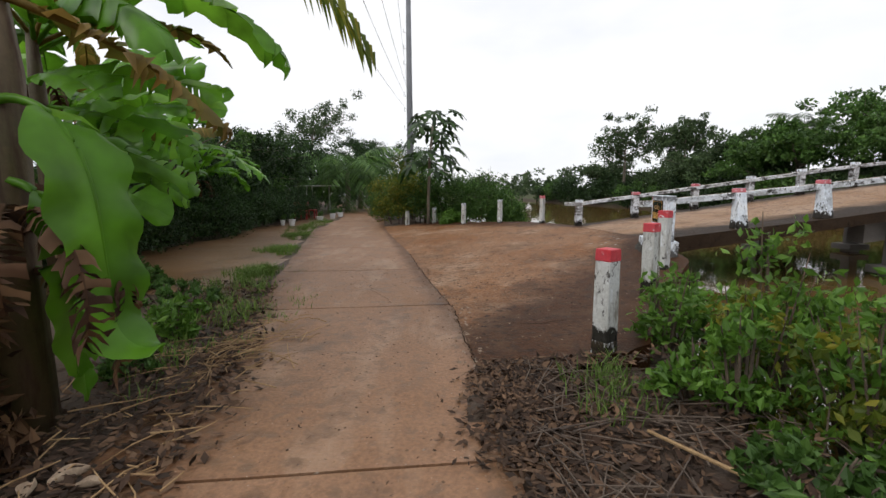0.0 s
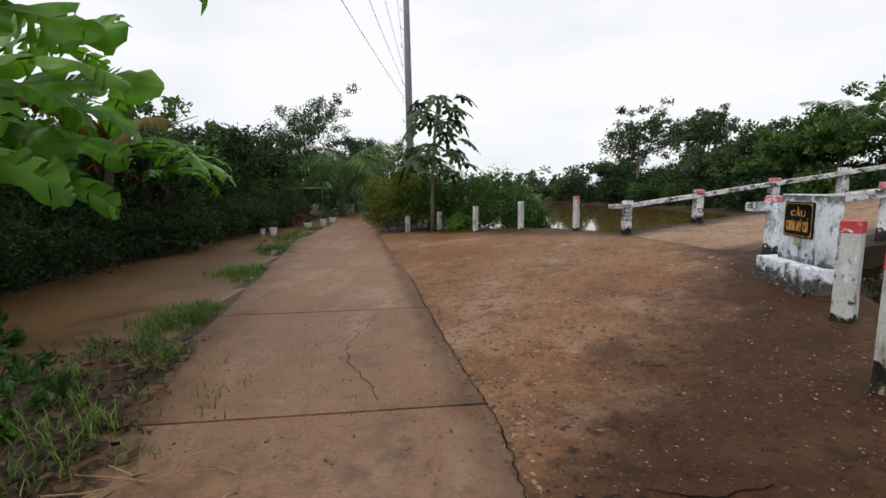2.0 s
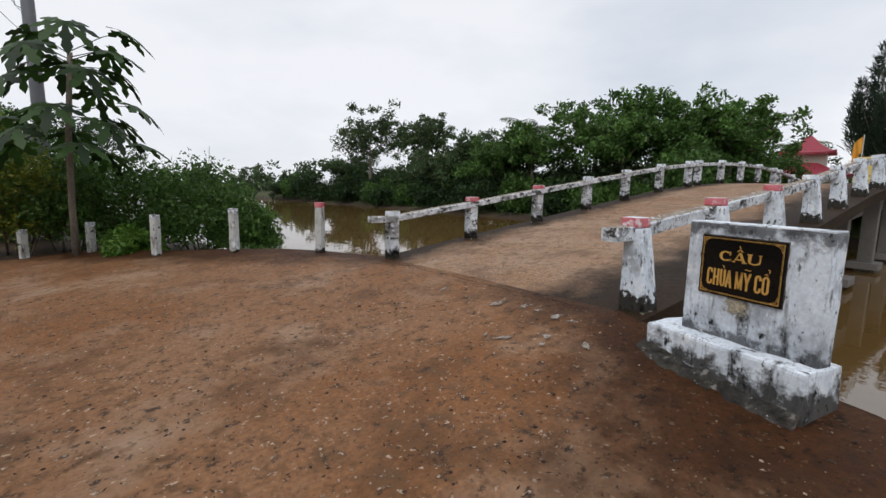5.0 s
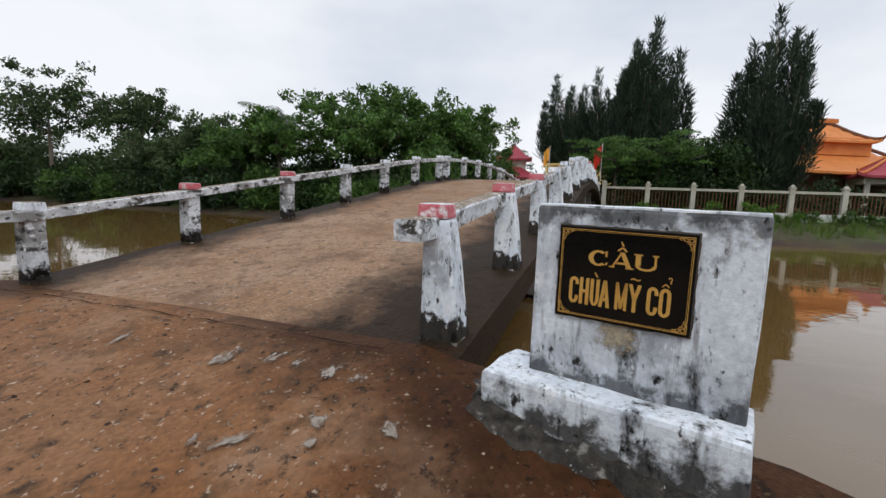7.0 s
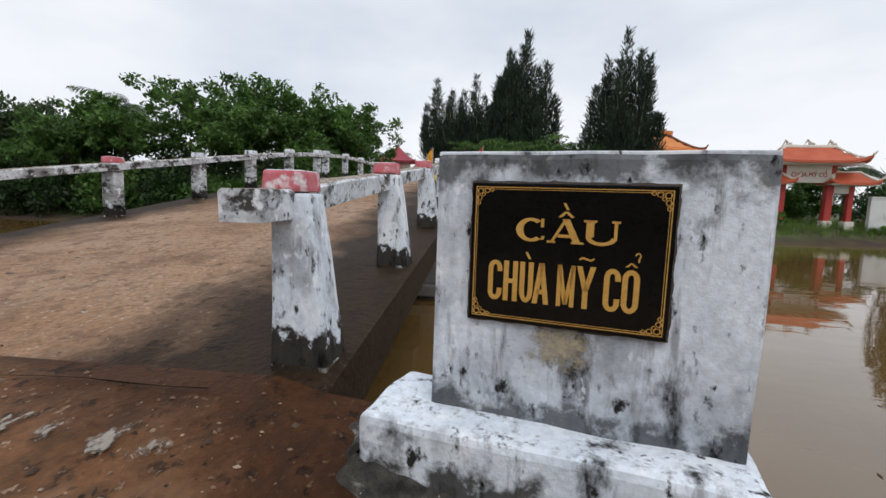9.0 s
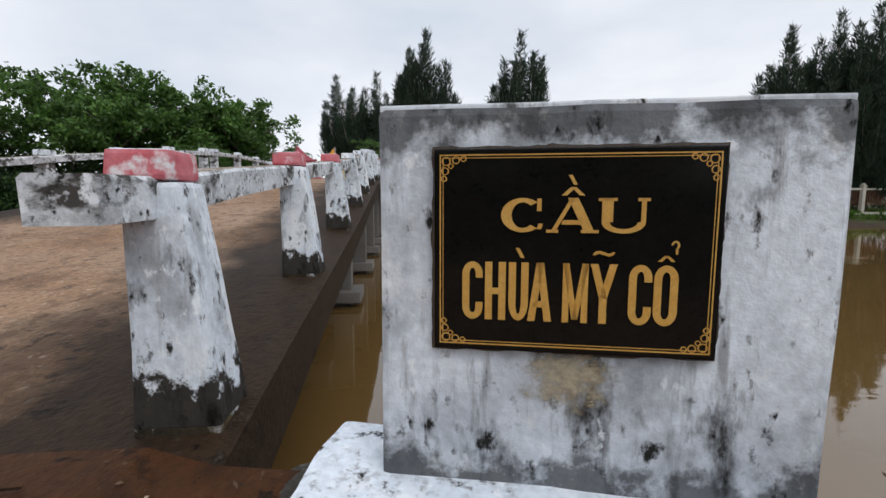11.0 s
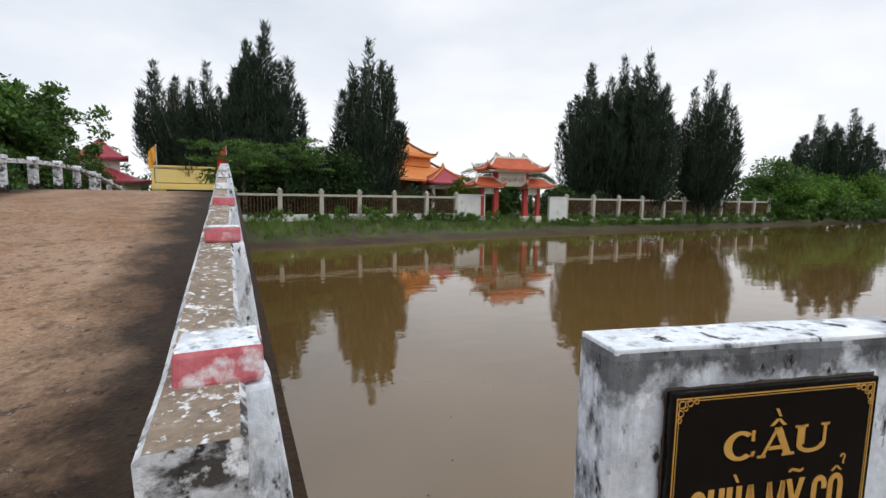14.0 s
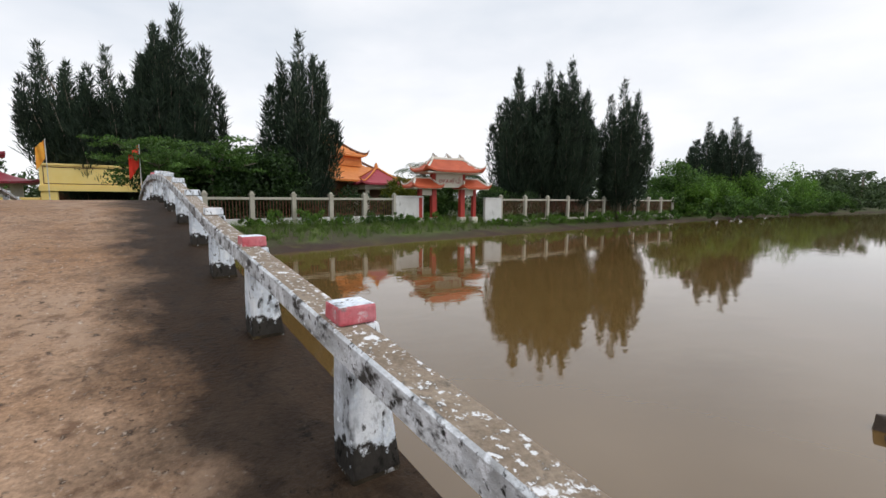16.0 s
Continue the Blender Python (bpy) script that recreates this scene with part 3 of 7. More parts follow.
# the apron between road and bridge
APRON_NEAR = [(3.3, 0.32), (3.6, 1.72), (5.2, 2.7), (6.6, 3.7), (7.4, 3.8), (8.1, 3.78), (8.3, 3.85), (12.3, 3.7), (13.3, 3.05), (14.6, 1.95), (15.6, 0.95), (17.2, -0.2), (17.6, -2.25)]


def build_apron():
    bm = bmesh.new()
    ys = [3.3 + 0.2 * i for i in range(72)]
    rows = []
    for y in ys:
        xl = line_at(ROAD_RIGHT, y) + 0.004
        xr = max(line_at(APRON_NEAR, y), xl + 0.02)
        rows.append([bm.verts.new((xl + (xr - xl) * i / 24, y, paved_z(xl + (xr - xl) * i / 24, y) + 0.006 * noise.noise((xl + (xr - xl) * i / 24, y, 9)))) for i in range(25)])
    for r0, r1 in zip(rows, rows[1:]):
        for a in range(24):
            bm.faces.new((r0[a], r0[a + 1], r1[a + 1], r1[a]))
    rim = rows[0] + [r[-1] for r in rows[1:]]
    low = [bm.verts.new((v.co.x, v.co.y, -1.3)) for v in rim]
    for i in range(1, len(rim)):
        bm.faces.new((rim[i - 1], low[i - 1], low[i], rim[i]))
    return tagged(part("pavement", bm, APRON_MAT), "mud-stained concrete apron rising to the bridge", "pavement", kind="structure")


build_apron()

# ---- bridge ----
bridge = thing("bridge", (0, 0, 0), "narrow humped concrete footbridge with whitewashed low railings", "bridge")


def deck_strip(s0, s1, v0, v1, thick, lift=0.0, step=0.5):
    bm = bmesh.new()
    k = max(2, int((s1 - s0) / step))
    c = 8
    rings = []
    for j in range(k + 1):
        s = s0 + (s1 - s0) * j / k
        z = deck_z(s) + lift - 0.12 * max(0.0, -s)
        top = [bm.verts.new(bridge_point(s, v0 + (v1 - v0) * i / c, z + cross_rise(s, v0 + (v1 - v0) * i / c) + 0.004 * noise.noise((s * 2, i, 1)))) for i in range(c + 1)]
        bot = [bm.verts.new(bridge_point(s, v0 + (v1 - v0) * i / c, z - thick)) for i in (c, 0)]
        rings.append(top + bot)
    n = c + 3
    for r0, r1 in zip(rings, rings[1:]):
        for a in range(n):
            bm.faces.new((r0[a], r1[a], r1[(a + 1) % n], r0[(a + 1) % n]))
    bm.faces.new(rings[0])
    bm.faces.new(rings[-1][::-1])
    bmesh.ops.recalc_face_normals(bm, faces=bm.faces)
    return bm


part("deck", deck_strip(-0.30, BRIDGE_LENGTH + 0.3, -0.27, BRIDGE_WIDTH + 0.22, 0.2), DECK_MAT, bridge, "mud-stained concrete deck")
for v in (0.25, BRIDGE_WIDTH - 0.6):
    part("girder", deck_strip(4.6, BRIDGE_LENGTH - 4.6, v, v + 0.35, 0.5, -0.2), GIRDER, bridge)
for s in (5.2, 8.0, 11.0, 13.5, 17.0, 20.8, 23.6):
    for v in (-0.02, BRIDGE_WIDTH - 0.28):
        pile = None
        for nm, lo, hi in (("pile", (-0.15, v, -2.0), (0.15, v + 0.3, -0.28)), ("pile_cap", (-0.30, v - 0.14, -0.28), (0.30, v + 0.44, -0.12)), ("column", (-0.12, v, -0.12), (0.12, v + 0.28, deck_z(s) - 0.19))):
            bm = bmesh.new()
            box(bm, lo, hi, 0.015)
            ob = part(nm, bm, GIRDER, pile or bridge)
            if pile is None:
                ob.matrix_world = pose(*bridge_point(s, 0), 0, 0, 5)
                pile = ob


def post_meshes():
    """Bridge post: a body that flares to its base, a mildewed foot and a painted cap."""
    out = {}
    for nm, lo, hi, tp, b in (("post", (-0.108, -0.055, 0.0), (0.108, 0.175, 0.66), (0.76, 0.62), 0.014), ("foot", (-0.109, -0.057, -0.15), (0.109, 0.177, 0.02), (0.98, 0.97), 0.012), ("left_post", (-0.085, -0.075, 0.0), (0.085, 0.085, 0.66), (0.92, 0.92), 0.014), ("left_foot", (-0.087, -0.077, -0.15), (0.087, 0.087, 0.02), (0.98, 0.97), 0.012),
                              ("cap", (-0.085, -0.095, 0.665), (0.085, 0.075, 0.745), (0.94, 0.94), 0.014)):
        bm = bmesh.new()
        box(bm, lo, hi, b, tp)
        bmesh.ops.subdivide_edges(bm, edges=[e for e in bm.edges if e.calc_length() > 0.12], cuts=2)
        for v in bm.verts:
            if nm in ("post", "foot"):
                v.co.y -= 0.045 * max(0.0, v.co.z) / 0.66
            v.co += Vector((noise.noise(v.co * 9), noise.noise(v.co * 9 + Vector((5, 0, 0))), 0)) * 0.006
        me = bpy.data.meshes.new(nm)
        bm.to_mesh(me)
        bm.free()
        out[nm] = me
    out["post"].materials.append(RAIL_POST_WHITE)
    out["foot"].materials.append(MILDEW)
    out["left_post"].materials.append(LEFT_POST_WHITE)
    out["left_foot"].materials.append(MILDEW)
    return out


PM = post_meshes()
CAPS = {}
for nm, m in (("pink", PINK_PAINT), ("white", WHITEWASH)):
    CAPS[nm] = PM["cap"].copy()
    CAPS[nm].materials.append(m)
    CAPS[nm].materials.append(RAIL_TOP if nm == "white" else WHITEWASH)
    for p in CAPS[nm].polygons:
        if p.normal.z > 0.8:
            p.material_index = 1
POSTS = [0.03, 1.6, 3.3, 4.9, 6.4, 8.0, 9.6, 10.2, 11.8, 13.4, 15.0, 16.6, 17.2, 18.8, 20.4, 22.0, 23.6, 25.2, 26.8]


RIGHT_RAIL = -0.045


def rail(bm_name, v, side, s_start):
    bm = bmesh.new()
    ss = [s_start] + [s for s in POSTS] + [BRIDGE_LENGTH + 0.2]
    pts = []
    for a, b in zip(ss, ss[1:]):
        pts += [a + (b - a) * k / 3 for k in range(3)]
    pts.append(ss[-1])
    rings = []
    low = -0.055 if v < 1 else -0.032
    for s in pts:
        z = deck_z(s) + cross_rise(s, v) + rail_height(s, v < 1) - 0.125 + 0.012 * noise.noise((s, v, 0))
        w = 0.074 + 0.004 * noise.noise((s * 3, v, 2))
        o = 0.006 * noise.noise((s * 2, v, 5))
        rings.append([bm.verts.new(bridge_point(s, v + side * 0.045 + dv + o, z + dz)) for dv, dz in ((-w, low), (w, low), (w + 0.004, 0.045), (w - 0.008, 0.056), (-w + 0.008, 0.056), (-w - 0.004, 0.045))])
    for r0, r1 in zip(rings, rings[1:]):
        for a in range(6):
            bm.faces.new((r0[a], r1[a], r1[(a + 1) % 6], r0[(a + 1) % 6]))
    bm.faces.new(rings[0])
    bm.faces.new(rings[-1][::-1])
    bmesh.ops.recalc_face_normals(bm, faces=bm.faces)
    ob = part(bm_name, bm, STREAKED_WHITE, bridge, "whitewashed concrete handrail worn bare on top")
    ob.data.materials.append(RAIL_TOP)
    for p in ob.data.polygons:
        if p.normal.z > 0.9:
            p.material_index = 1
    return ob


rail("handrail", RIGHT_RAIL, 1, -0.28)
rail("handrail", BRIDGE_WIDTH, -0.5, -0.35)
for v, flip in ((RIGHT_RAIL, 180), (BRIDGE_WIDTH, 0)):
    for i, s in enumerate(POSTS):
        z = deck_z(s) + cross_rise(s, v)
        m = Matrix.Translation(bridge_point(s, v, z)) @ pose(0, 0, 0, 0, 0, 5 + flip) @ Matrix.Diagonal((1, 1, rail_height(s, v < 1) / 0.745, 1))
        post = new("post", PM["post" if v < 1 else "left_post"])
        post.parent, post.matrix_basis = bridge, m
        cap = new("cap", CAPS["pink" if i in (0, 1, 2, 9) and v < 1 or i in (1, 2) else "white"])
        cap.parent = post
        foot = new("foot", PM["foot" if v < 1 else "left_foot"])
        foot.parent = post

# ---- sign wall at the bridge head ----
sign = thing("bridge_sign", (3.51, 7.285, 0.0), "whitewashed concrete bridge name wall with black plaque", "sign", rz=0)
# local axes: x runs along the wall as read, y points into the wall
SX = Vector((-0.155, -0.988, 0)).normalized()
sign.matrix_world = Matrix.Translation((3.513, 7.325, 0.0)) @ Matrix(((SX.x, -SX.y, 0, 0), (SX.y, SX.x, 0, 0), (0, 0, 1, 0), (0, 0, 0, 1)))


def rough_box(lo, hi, bevel, amount=0.006, cuts=5):
    bm = bmesh.new()
    box(bm, lo, hi, bevel)
    bmesh.ops.subdivide_edges(bm, edges=[e for e in bm.edges if e.calc_length() > 0.1], cuts=cuts, use_grid_fill=True)
    for v in bm.verts:
        v.co += Vector((noise.noise(v.co * 6), noise.noise(v.co * 6 + Vector((9, 0, 0))) * 0.5, noise.noise(v.co * 6 + Vector((0, 9, 0))))) * amount
    return bm


part("wall", rough_box((-0.345, 0.012, 0.25), (0.43, 0.142, 1.335), 0.016), WALL_WHITE, sign)
bm = rough_box((-0.341, 0.016, 1.325), (0.426, 0.138, 1.340), 0.004, 0.003)
part("coping", bm, WHITEWASH, sign, "whiter worn top skim")
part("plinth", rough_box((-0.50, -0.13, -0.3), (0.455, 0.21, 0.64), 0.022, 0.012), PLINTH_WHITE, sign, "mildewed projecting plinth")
def crust_material(source, name, scale, low, high, most=1.0):
    """A thin crust that breaks up towards its rim: noise and the distance from its middle cut it into ragged islands."""
    m = source.copy()
    m.name = name
    n, l = m.node_tree.nodes, m.node_tree.links
    tc = n.new("ShaderNodeTexCoord")
    info = n.new("ShaderNodeObjectInfo")
    shift = n.new("ShaderNodeVectorMath")
    shift.operation = "MULTIPLY_ADD"
    l.new(info.outputs["Random"], shift.inputs[0])
    shift.inputs[1].default_value = (41, 17, 29)
    l.new(tc.outputs["Object"], shift.inputs[2])
    t = n.new("ShaderNodeTexNoise")
    t.inputs["Scale"].default_value, t.inputs["Detail"].default_value, t.inputs["Roughness"].default_value = scale, 8, 0.68
    l.new(shift.outputs[0], t.inputs["Vector"])
    far = n.new("ShaderNodeVectorMath")
    far.operation = "LENGTH"
    l.new(tc.outputs["Object"], far.inputs[0])
    k = n.new("ShaderNodeMath")
    k.operation = "MULTIPLY_ADD"
    l.new(far.outputs["Value"], k.inputs[0])
    k.inputs[1].default_value = -0.45
    l.new(t.outputs["Fac"], k.inputs[2])
    r = n.new("ShaderNodeMapRange")
    r.inputs["From Min"].default_value, r.inputs["From Max"].default_value = low, high
    r.inputs["To Max"].default_value = most
    l.new(k.outputs[0], r.inputs["Value"])
    l.new(r.outputs[0], n["Principled BSDF"].inputs["Alpha"])
    return m


def crust(name, place, turn, sx, sy, material, parent, label, zfun=None, lift=0.006):
    """A patch that follows the surface under it, on a grid two units wide."""
    ob_m = Matrix.Translation(place) @ pose(0, 0, 0, 0, 0, turn) @ Matrix.Diagonal((sx, sy, 1, 1))
    bm = bmesh.new()
    g = {}
    for i in range(9):
        for j in range(9):
            u, v = -1 + i / 4, -1 + j / 4
            w = ob_m @ Vector((u, v, 0))
            g[i, j] = bm.verts.new((u, v, (zfun(w.x, w.y) - place[2] if zfun else 0.0) + lift))
    for i in range(8):
        for j in range(8):
            bm.faces.new((g[i, j], g[i + 1, j], g[i + 1, j + 1], g[i, j + 1]))
    ob = part(name, bm, material, parent, label)
    ob.matrix_basis = ob_m
    return ob


TAN_CRUST = crust_material(TAN_STAIN, "tan_bare_mortar_stain", 2.6, 0.10, 0.42)
o = crust("mortar_patch", (0, 0, 0), 0, 0.085, 0.085, TAN_CRUST, sign, "bare tan mortar stain under the plaque", lift=0.0)
o.matrix_basis = pose(0.0, 0.0065, 0.855, 90, 0, 0) @ Matrix.Diagonal((0.10, 0.075, 1, 1))
# rough mortar bank heaped round the foot of the plinth
bm = bmesh.new()
loop = [(-0.52, 0.24), (-0.54, 0.0), (-0.53, -0.14), (-0.42, -0.155), (-0.2, -0.155), (0.05, -0.155), (0.3, -0.155), (0.47, -0.155)]
dense = [(a[0] + (b[0] - a[0]) * k / 10, a[1] + (b[1] - a[1]) * k / 10) for a, b in zip(loop, loop[1:]) for k in range(10)]
rows = []
for i, (x, y) in enumerate(dense):
    out = Vector((min(0.0, x + 0.40) * 2.4, min(0.0, y + 0.05) * 3.0, 0))
    out = out.normalized() if out.length > 0.01 else Vector((-1, 0, 0))
    reach = 0.09 + 0.07 * noise.noise((x * 4, y * 4, 1)) + 0.05 * noise.noise((x * 15, y * 15, 3))
    row = []
    for k in range(7):
        f = k / 6
        q = Vector((x, y, 0)) + out * reach * f * (1.0 if x < -0.3 else 0.8) - out * 0.03 * (1 - f)
        g = sign.matrix_world @ Vector((q.x, q.y, 0))
        row.append(bm.verts.new((q.x, q.y, paved_z(g.x, g.y) + (0.06 * (1 - f) ** 1.3 + 0.035 * noise.noise((q.x * 13, q.y * 13, 0)) * (1 - f * 0.5) - 0.012 * f))))
    rows.append(row)
for a, b in zip(rows, rows[1:]):
    for k in range(6):
        bm.faces.new((a[k], b[k], b[k + 1], a[k + 1]))
RUBBLE = mat("gritty_mildewed_mortar", (0.03, 0.027, 0.024), (0.09, 0.082, 0.072), 6.0, 0.95, 0.9, 40, 0.4,
             spots=(((0.26, 0.25, 0.23), 12.0, 0.57, 0.66, (1, 1, 1), 0.9), ((0.02, 0.018, 0.015), 7.0, 0.54, 0.66, (1, 1, 1), 0.9), ((0.7, 0.7, 0.7), 38.0, 0.66, 0.70, (1, 1, 1), 0.9)), spec=0.15, dist=0.02)
part("footing", bm, RUBBLE, sign, "rough blackened mortar heaped round the plinth", True)
bm = bmesh.new()
ring = []
for k in range(160):
    a = k / 160 * 4
    side, f = int(a), a - int(a)
    x, z = ((-1 + 2 * f, -1), (1, -1 + 2 * f), (1 - 2 * f, 1), (-1, 1 - 2 * f))[side]
    g = 0.004 + 0.006 * max(0.0, noise.noise((x * 4, z * 4, 2.2)) + 0.25) + 0.0025 * noise.noise((x * 23, z * 23, 7))
    ring.append(bm.verts.new((x * (0.238 + g), 0.0075, 1.0825 + z * (0.1775 + g))))
bm.faces.new(ring)
part("mortar_bed", bm, DARK_CONCRETE, sign, "blackened ragged mortar round the plaque")
bm = bmesh.new()
box(bm, (-0.238, -0.006, 0.905), (0.238, 0.02, 1.26), 0.003)
plaque = part("plaque", bm, BLACK_STONE, sign, "polished black granite plaque with gold lettering")


def text_mesh(name, words, width, height, material, parent, place, depth=0.001, bold=0.0):
    cu = bpy.data.curves.new(name, "FONT")
    cu.body, cu.align_x, cu.align_y = words, "CENTER", "BOTTOM_BASELINE"
    cu.extrude, cu.offset = 0.02, bold
    tmp = bpy.data.objects.new(name, cu)
    me = bpy.data.meshes.new_from_object(tmp)
    bpy.data.objects.remove(tmp)
    co = np.array([v.co for v in me.vertices])
    lo, hi = co.min(0), co.max(0)
    for v in me.vertices:
        v.co = ((v.co.x - (lo[0] + hi[0]) / 2) / (hi[0] - lo[0]) * width, -v.co.z / 0.02 * depth, (v.co.y - lo[1]) / (hi[1] - lo[1]) * height)
    me.flip_normals()
    ob = mesh_object(name, me, material, parent)
    ob.location = place
    return ob


def prism(bm, quad, depth):
    """A flat raised piece: its outline in the plane of the plaque, standing out by depth."""
    front = [bm.verts.new((x, -depth, z)) for x, z in quad]
    back = [bm.verts.new((x, 0.0, z)) for x, z in quad]
    bm.faces.new(front)
    for i in range(len(quad)):
        bm.faces.new((front[i - 1], back[i - 1], back[i], front[i]))


def bar(bm, x0, z0, x1, z1, t, depth=0.001):
    prism(bm, ((x0, z0), (x0 + t, z0), (x1 + t, z1), (x1, z1)), depth)


def bow(bm, cx, cz, rx, rz, a0, a1, tx, tz, depth=0.001, n=18):
    """Part of an oval ring, thicker at its sides than at its top and bottom."""
    ring = []
    for i in range(n + 1):
        a = radians(a0 + (a1 - a0) * i / n)
        c, q = math.cos(a), math.sin(a)
        ring.append(((cx + rx * c, cz + rz * q), (cx + (rx - tx) * c, cz + (rz - tz) * q)))
    rows = [[bm.verts.new((p[0], y, p[1])) for p, y in ((o, 0.0), (o, -depth), (i, -depth), (i, 0.0))] for o, i in ring]
    for a, b in zip(rows, rows[1:]):
        for k in range(3):
            bm.faces.new((a[k], b[k], b[k + 1], a[k + 1]))
    bm.faces.new(rows[0][::-1])
    bm.faces.new(rows[-1])


def letter(kind, x, w, h, t, thin, serif=0.0):
    """One raised capital: x its left edge, w and h its size, t and thin the weight of its strokes."""
    bm = bmesh.new()
    r = min(w * 0.5, h * 0.5)
    if kind == "C" and serif:
        bow(bm, x + w * 0.5, h * 0.5, w * 0.5, h * 0.5, 48, 312, t, thin)
        bar(bm, x + w * 0.82, h * 0.62, x + w * 0.82, h * 0.98, thin)
        bar(bm, x + w * 0.82, h * 0.10, x + w * 0.86, h * 0.26, thin)
    elif kind in "CO":
        top = h - r * 1.25
        bow(bm, x + r, top, r, h - top, 0, 180, t, thin)
        bow(bm, x + r, h - top, r, h - top, 180, 360, t, thin)
        bar(bm, x, h - top, x, top, t)
        if kind == "O":
            bar(bm, x + w - t, h - top, x + w - t, top, t)
        else:
            bar(bm, x + w - t, top - h * 0.06, x + w - t, top, t)
            bar(bm, x + w - t, h - top, x + w - t, h - top + h * 0.08, t)
    elif kind == "H":
        bar(bm, x, 0, x, h, t)
        bar(bm, x + w - t, 0, x + w - t, h, t)
        bar(bm, x + t, h * 0.5 - thin * 0.5, x + t, h * 0.5 + thin * 0.5, w - 2 * t)
    elif kind == "U":
        t2 = thin if serif else t
        bow(bm, x + w * 0.5, h * 0.32, w * 0.5, h * 0.32, 180, 360, (t + t2) / 2, thin)
        bar(bm, x, h * 0.32, x, h, t)
        bar(bm, x + w - t2, h * 0.32, x + w - t2, h, t2)
        if serif:
            bar(bm, x - serif, h - thin * 0.7, x - serif, h, t + 2 * serif)
            bar(bm, x + w - t2 - serif, h - thin * 0.7, x + w - t2 - serif, h, t2 + 2 * serif)
    elif kind == "A":
        m = x + w * 0.5
        t1 = thin if serif else t
        bar(bm, x, 0, m - t1 * 0.5, h, t1)
        bar(bm, x + w - t, 0, m - t * 0.5, h, t)
        bar(bm, x + w * 0.25, h * 0.24, x + w * 0.28, h * 0.24 + thin, w * 0.46)
        if serif:
            bar(bm, x - serif, 0, x - serif, thin * 0.7, t1 + 2 * serif)
            bar(bm, x + w - t - serif, 0, x + w - t - serif, thin * 0.7, t + 2 * serif)
    elif kind == "M":
        bar(bm, x, 0, x, h, t * 0.85)
        bar(bm, x + w - t * 0.85, 0, x + w - t * 0.85, h, t * 0.85)
        bar(bm, x + w * 0.5 - t * 0.4, h * 0.05, x, h, t * 0.8)
        bar(bm, x + w * 0.5 - t * 0.4, h * 0.05, x + w - t * 0.8, h, t * 0.8)
    elif kind == "Y":
        m = x + w * 0.5 - t * 0.5
        bar(bm, m, 0, m, h * 0.45, t)
        bar(bm, m, h * 0.42, x, h, t)
        bar(bm, m, h * 0.42, x + w - t, h, t)
    return bm


def accents(kind, x, z, k):
    bm = bmesh.new()
    if kind == "hat":
        bar(bm, x - 1.1 * k, z, x - 0.25 * k, z + 0.8 * k, 0.5 * k)
        bar(bm, x + 0.6 * k, z, x - 0.25 * k, z + 0.8 * k, 0.5 * k)
    if kind == "grave":
        bar(bm, x + 0.25 * k, z, x - 0.45 * k, z + 1.3 * k, 0.5 * k)
    if kind == "hook":
        bow(bm, x + 1.0 * k, z + 2.2 * k, 0.55 * k, 0.6 * k, -60, 180, 0.28 * k, 0.25 * k, n=10)
        bar(bm, x + 1.05 * k, z + 1.0 * k, x + 1.05 * k, z + 1.75 * k, 0.3 * k)
    if kind == "tilde":
        bow(bm, x - 0.7 * k, z, 0.85 * k, 0.75 * k, 20, 165, 0.3 * k, 0.4 * k, n=8)
        bow(bm, x + 0.55 * k, z + 0.75 * k, 0.85 * k, 0.75 * k, 200, 345, 0.3 * k, 0.4 * k, n=8)
    return bm


for kind, x, w in (("C", -0.121, 0.074), ("A", -0.038, 0.074), ("U", 0.046, 0.070)):
    o = part("lettering", letter(kind, x, w, 0.059, 0.018 if kind != "A" else 0.017, 0.0075, 0.006), GOLD, plaque)
    o.location = (0, -0.0075, 1.117)
for kind, x, w in (("C", -0.187, 0.036), ("H", -0.147, 0.036), ("U", -0.106, 0.034), ("A", -0.073, 0.041), ("M", -0.014, 0.042), ("Y", 0.031, 0.044), ("C", 0.094, 0.037), ("O", 0.134, 0.038)):
    o = part("lettering", letter(kind, x, w, 0.103, 0.0125, 0.0115), GOLD, plaque)
    o.location = (0, -0.0075, 0.962)
for kind, x, z, k in (("hat", -0.001, 1.180, 0.0175), ("grave", -0.004, 1.198, 0.0125), ("grave", -0.089, 1.073, 0.013), ("tilde", 0.053, 1.078, 0.0125), ("hat", 0.152, 1.071, 0.0125), ("hook", 0.152, 1.071, 0.0125)):
    o = part("accent", accents(kind, x, 0.0, k), GOLD, plaque)
    o.location = (0, -0.0075, z)
bm = bmesh.new()
for inset, w in ((0.010, 0.0022), (0.0155, 0.0012)):
    x0, x1, z0, z1 = -0.238 + inset, 0.238 - inset, 0.905 + inset, 1.26 - inset
    for lo, hi in (((x0, z0), (x1, z0 + w)), ((x0, z1 - w), (x1, z1)), ((x0, z0 + w), (x0 + w, z1 - w)), ((x1 - w, z0 + w), (x1, z1 - w))):
        box(bm, (lo[0], -0.0072, lo[1]), (hi[0], -0.0060, hi[1]))
part("border", bm, GOLD, plaque)
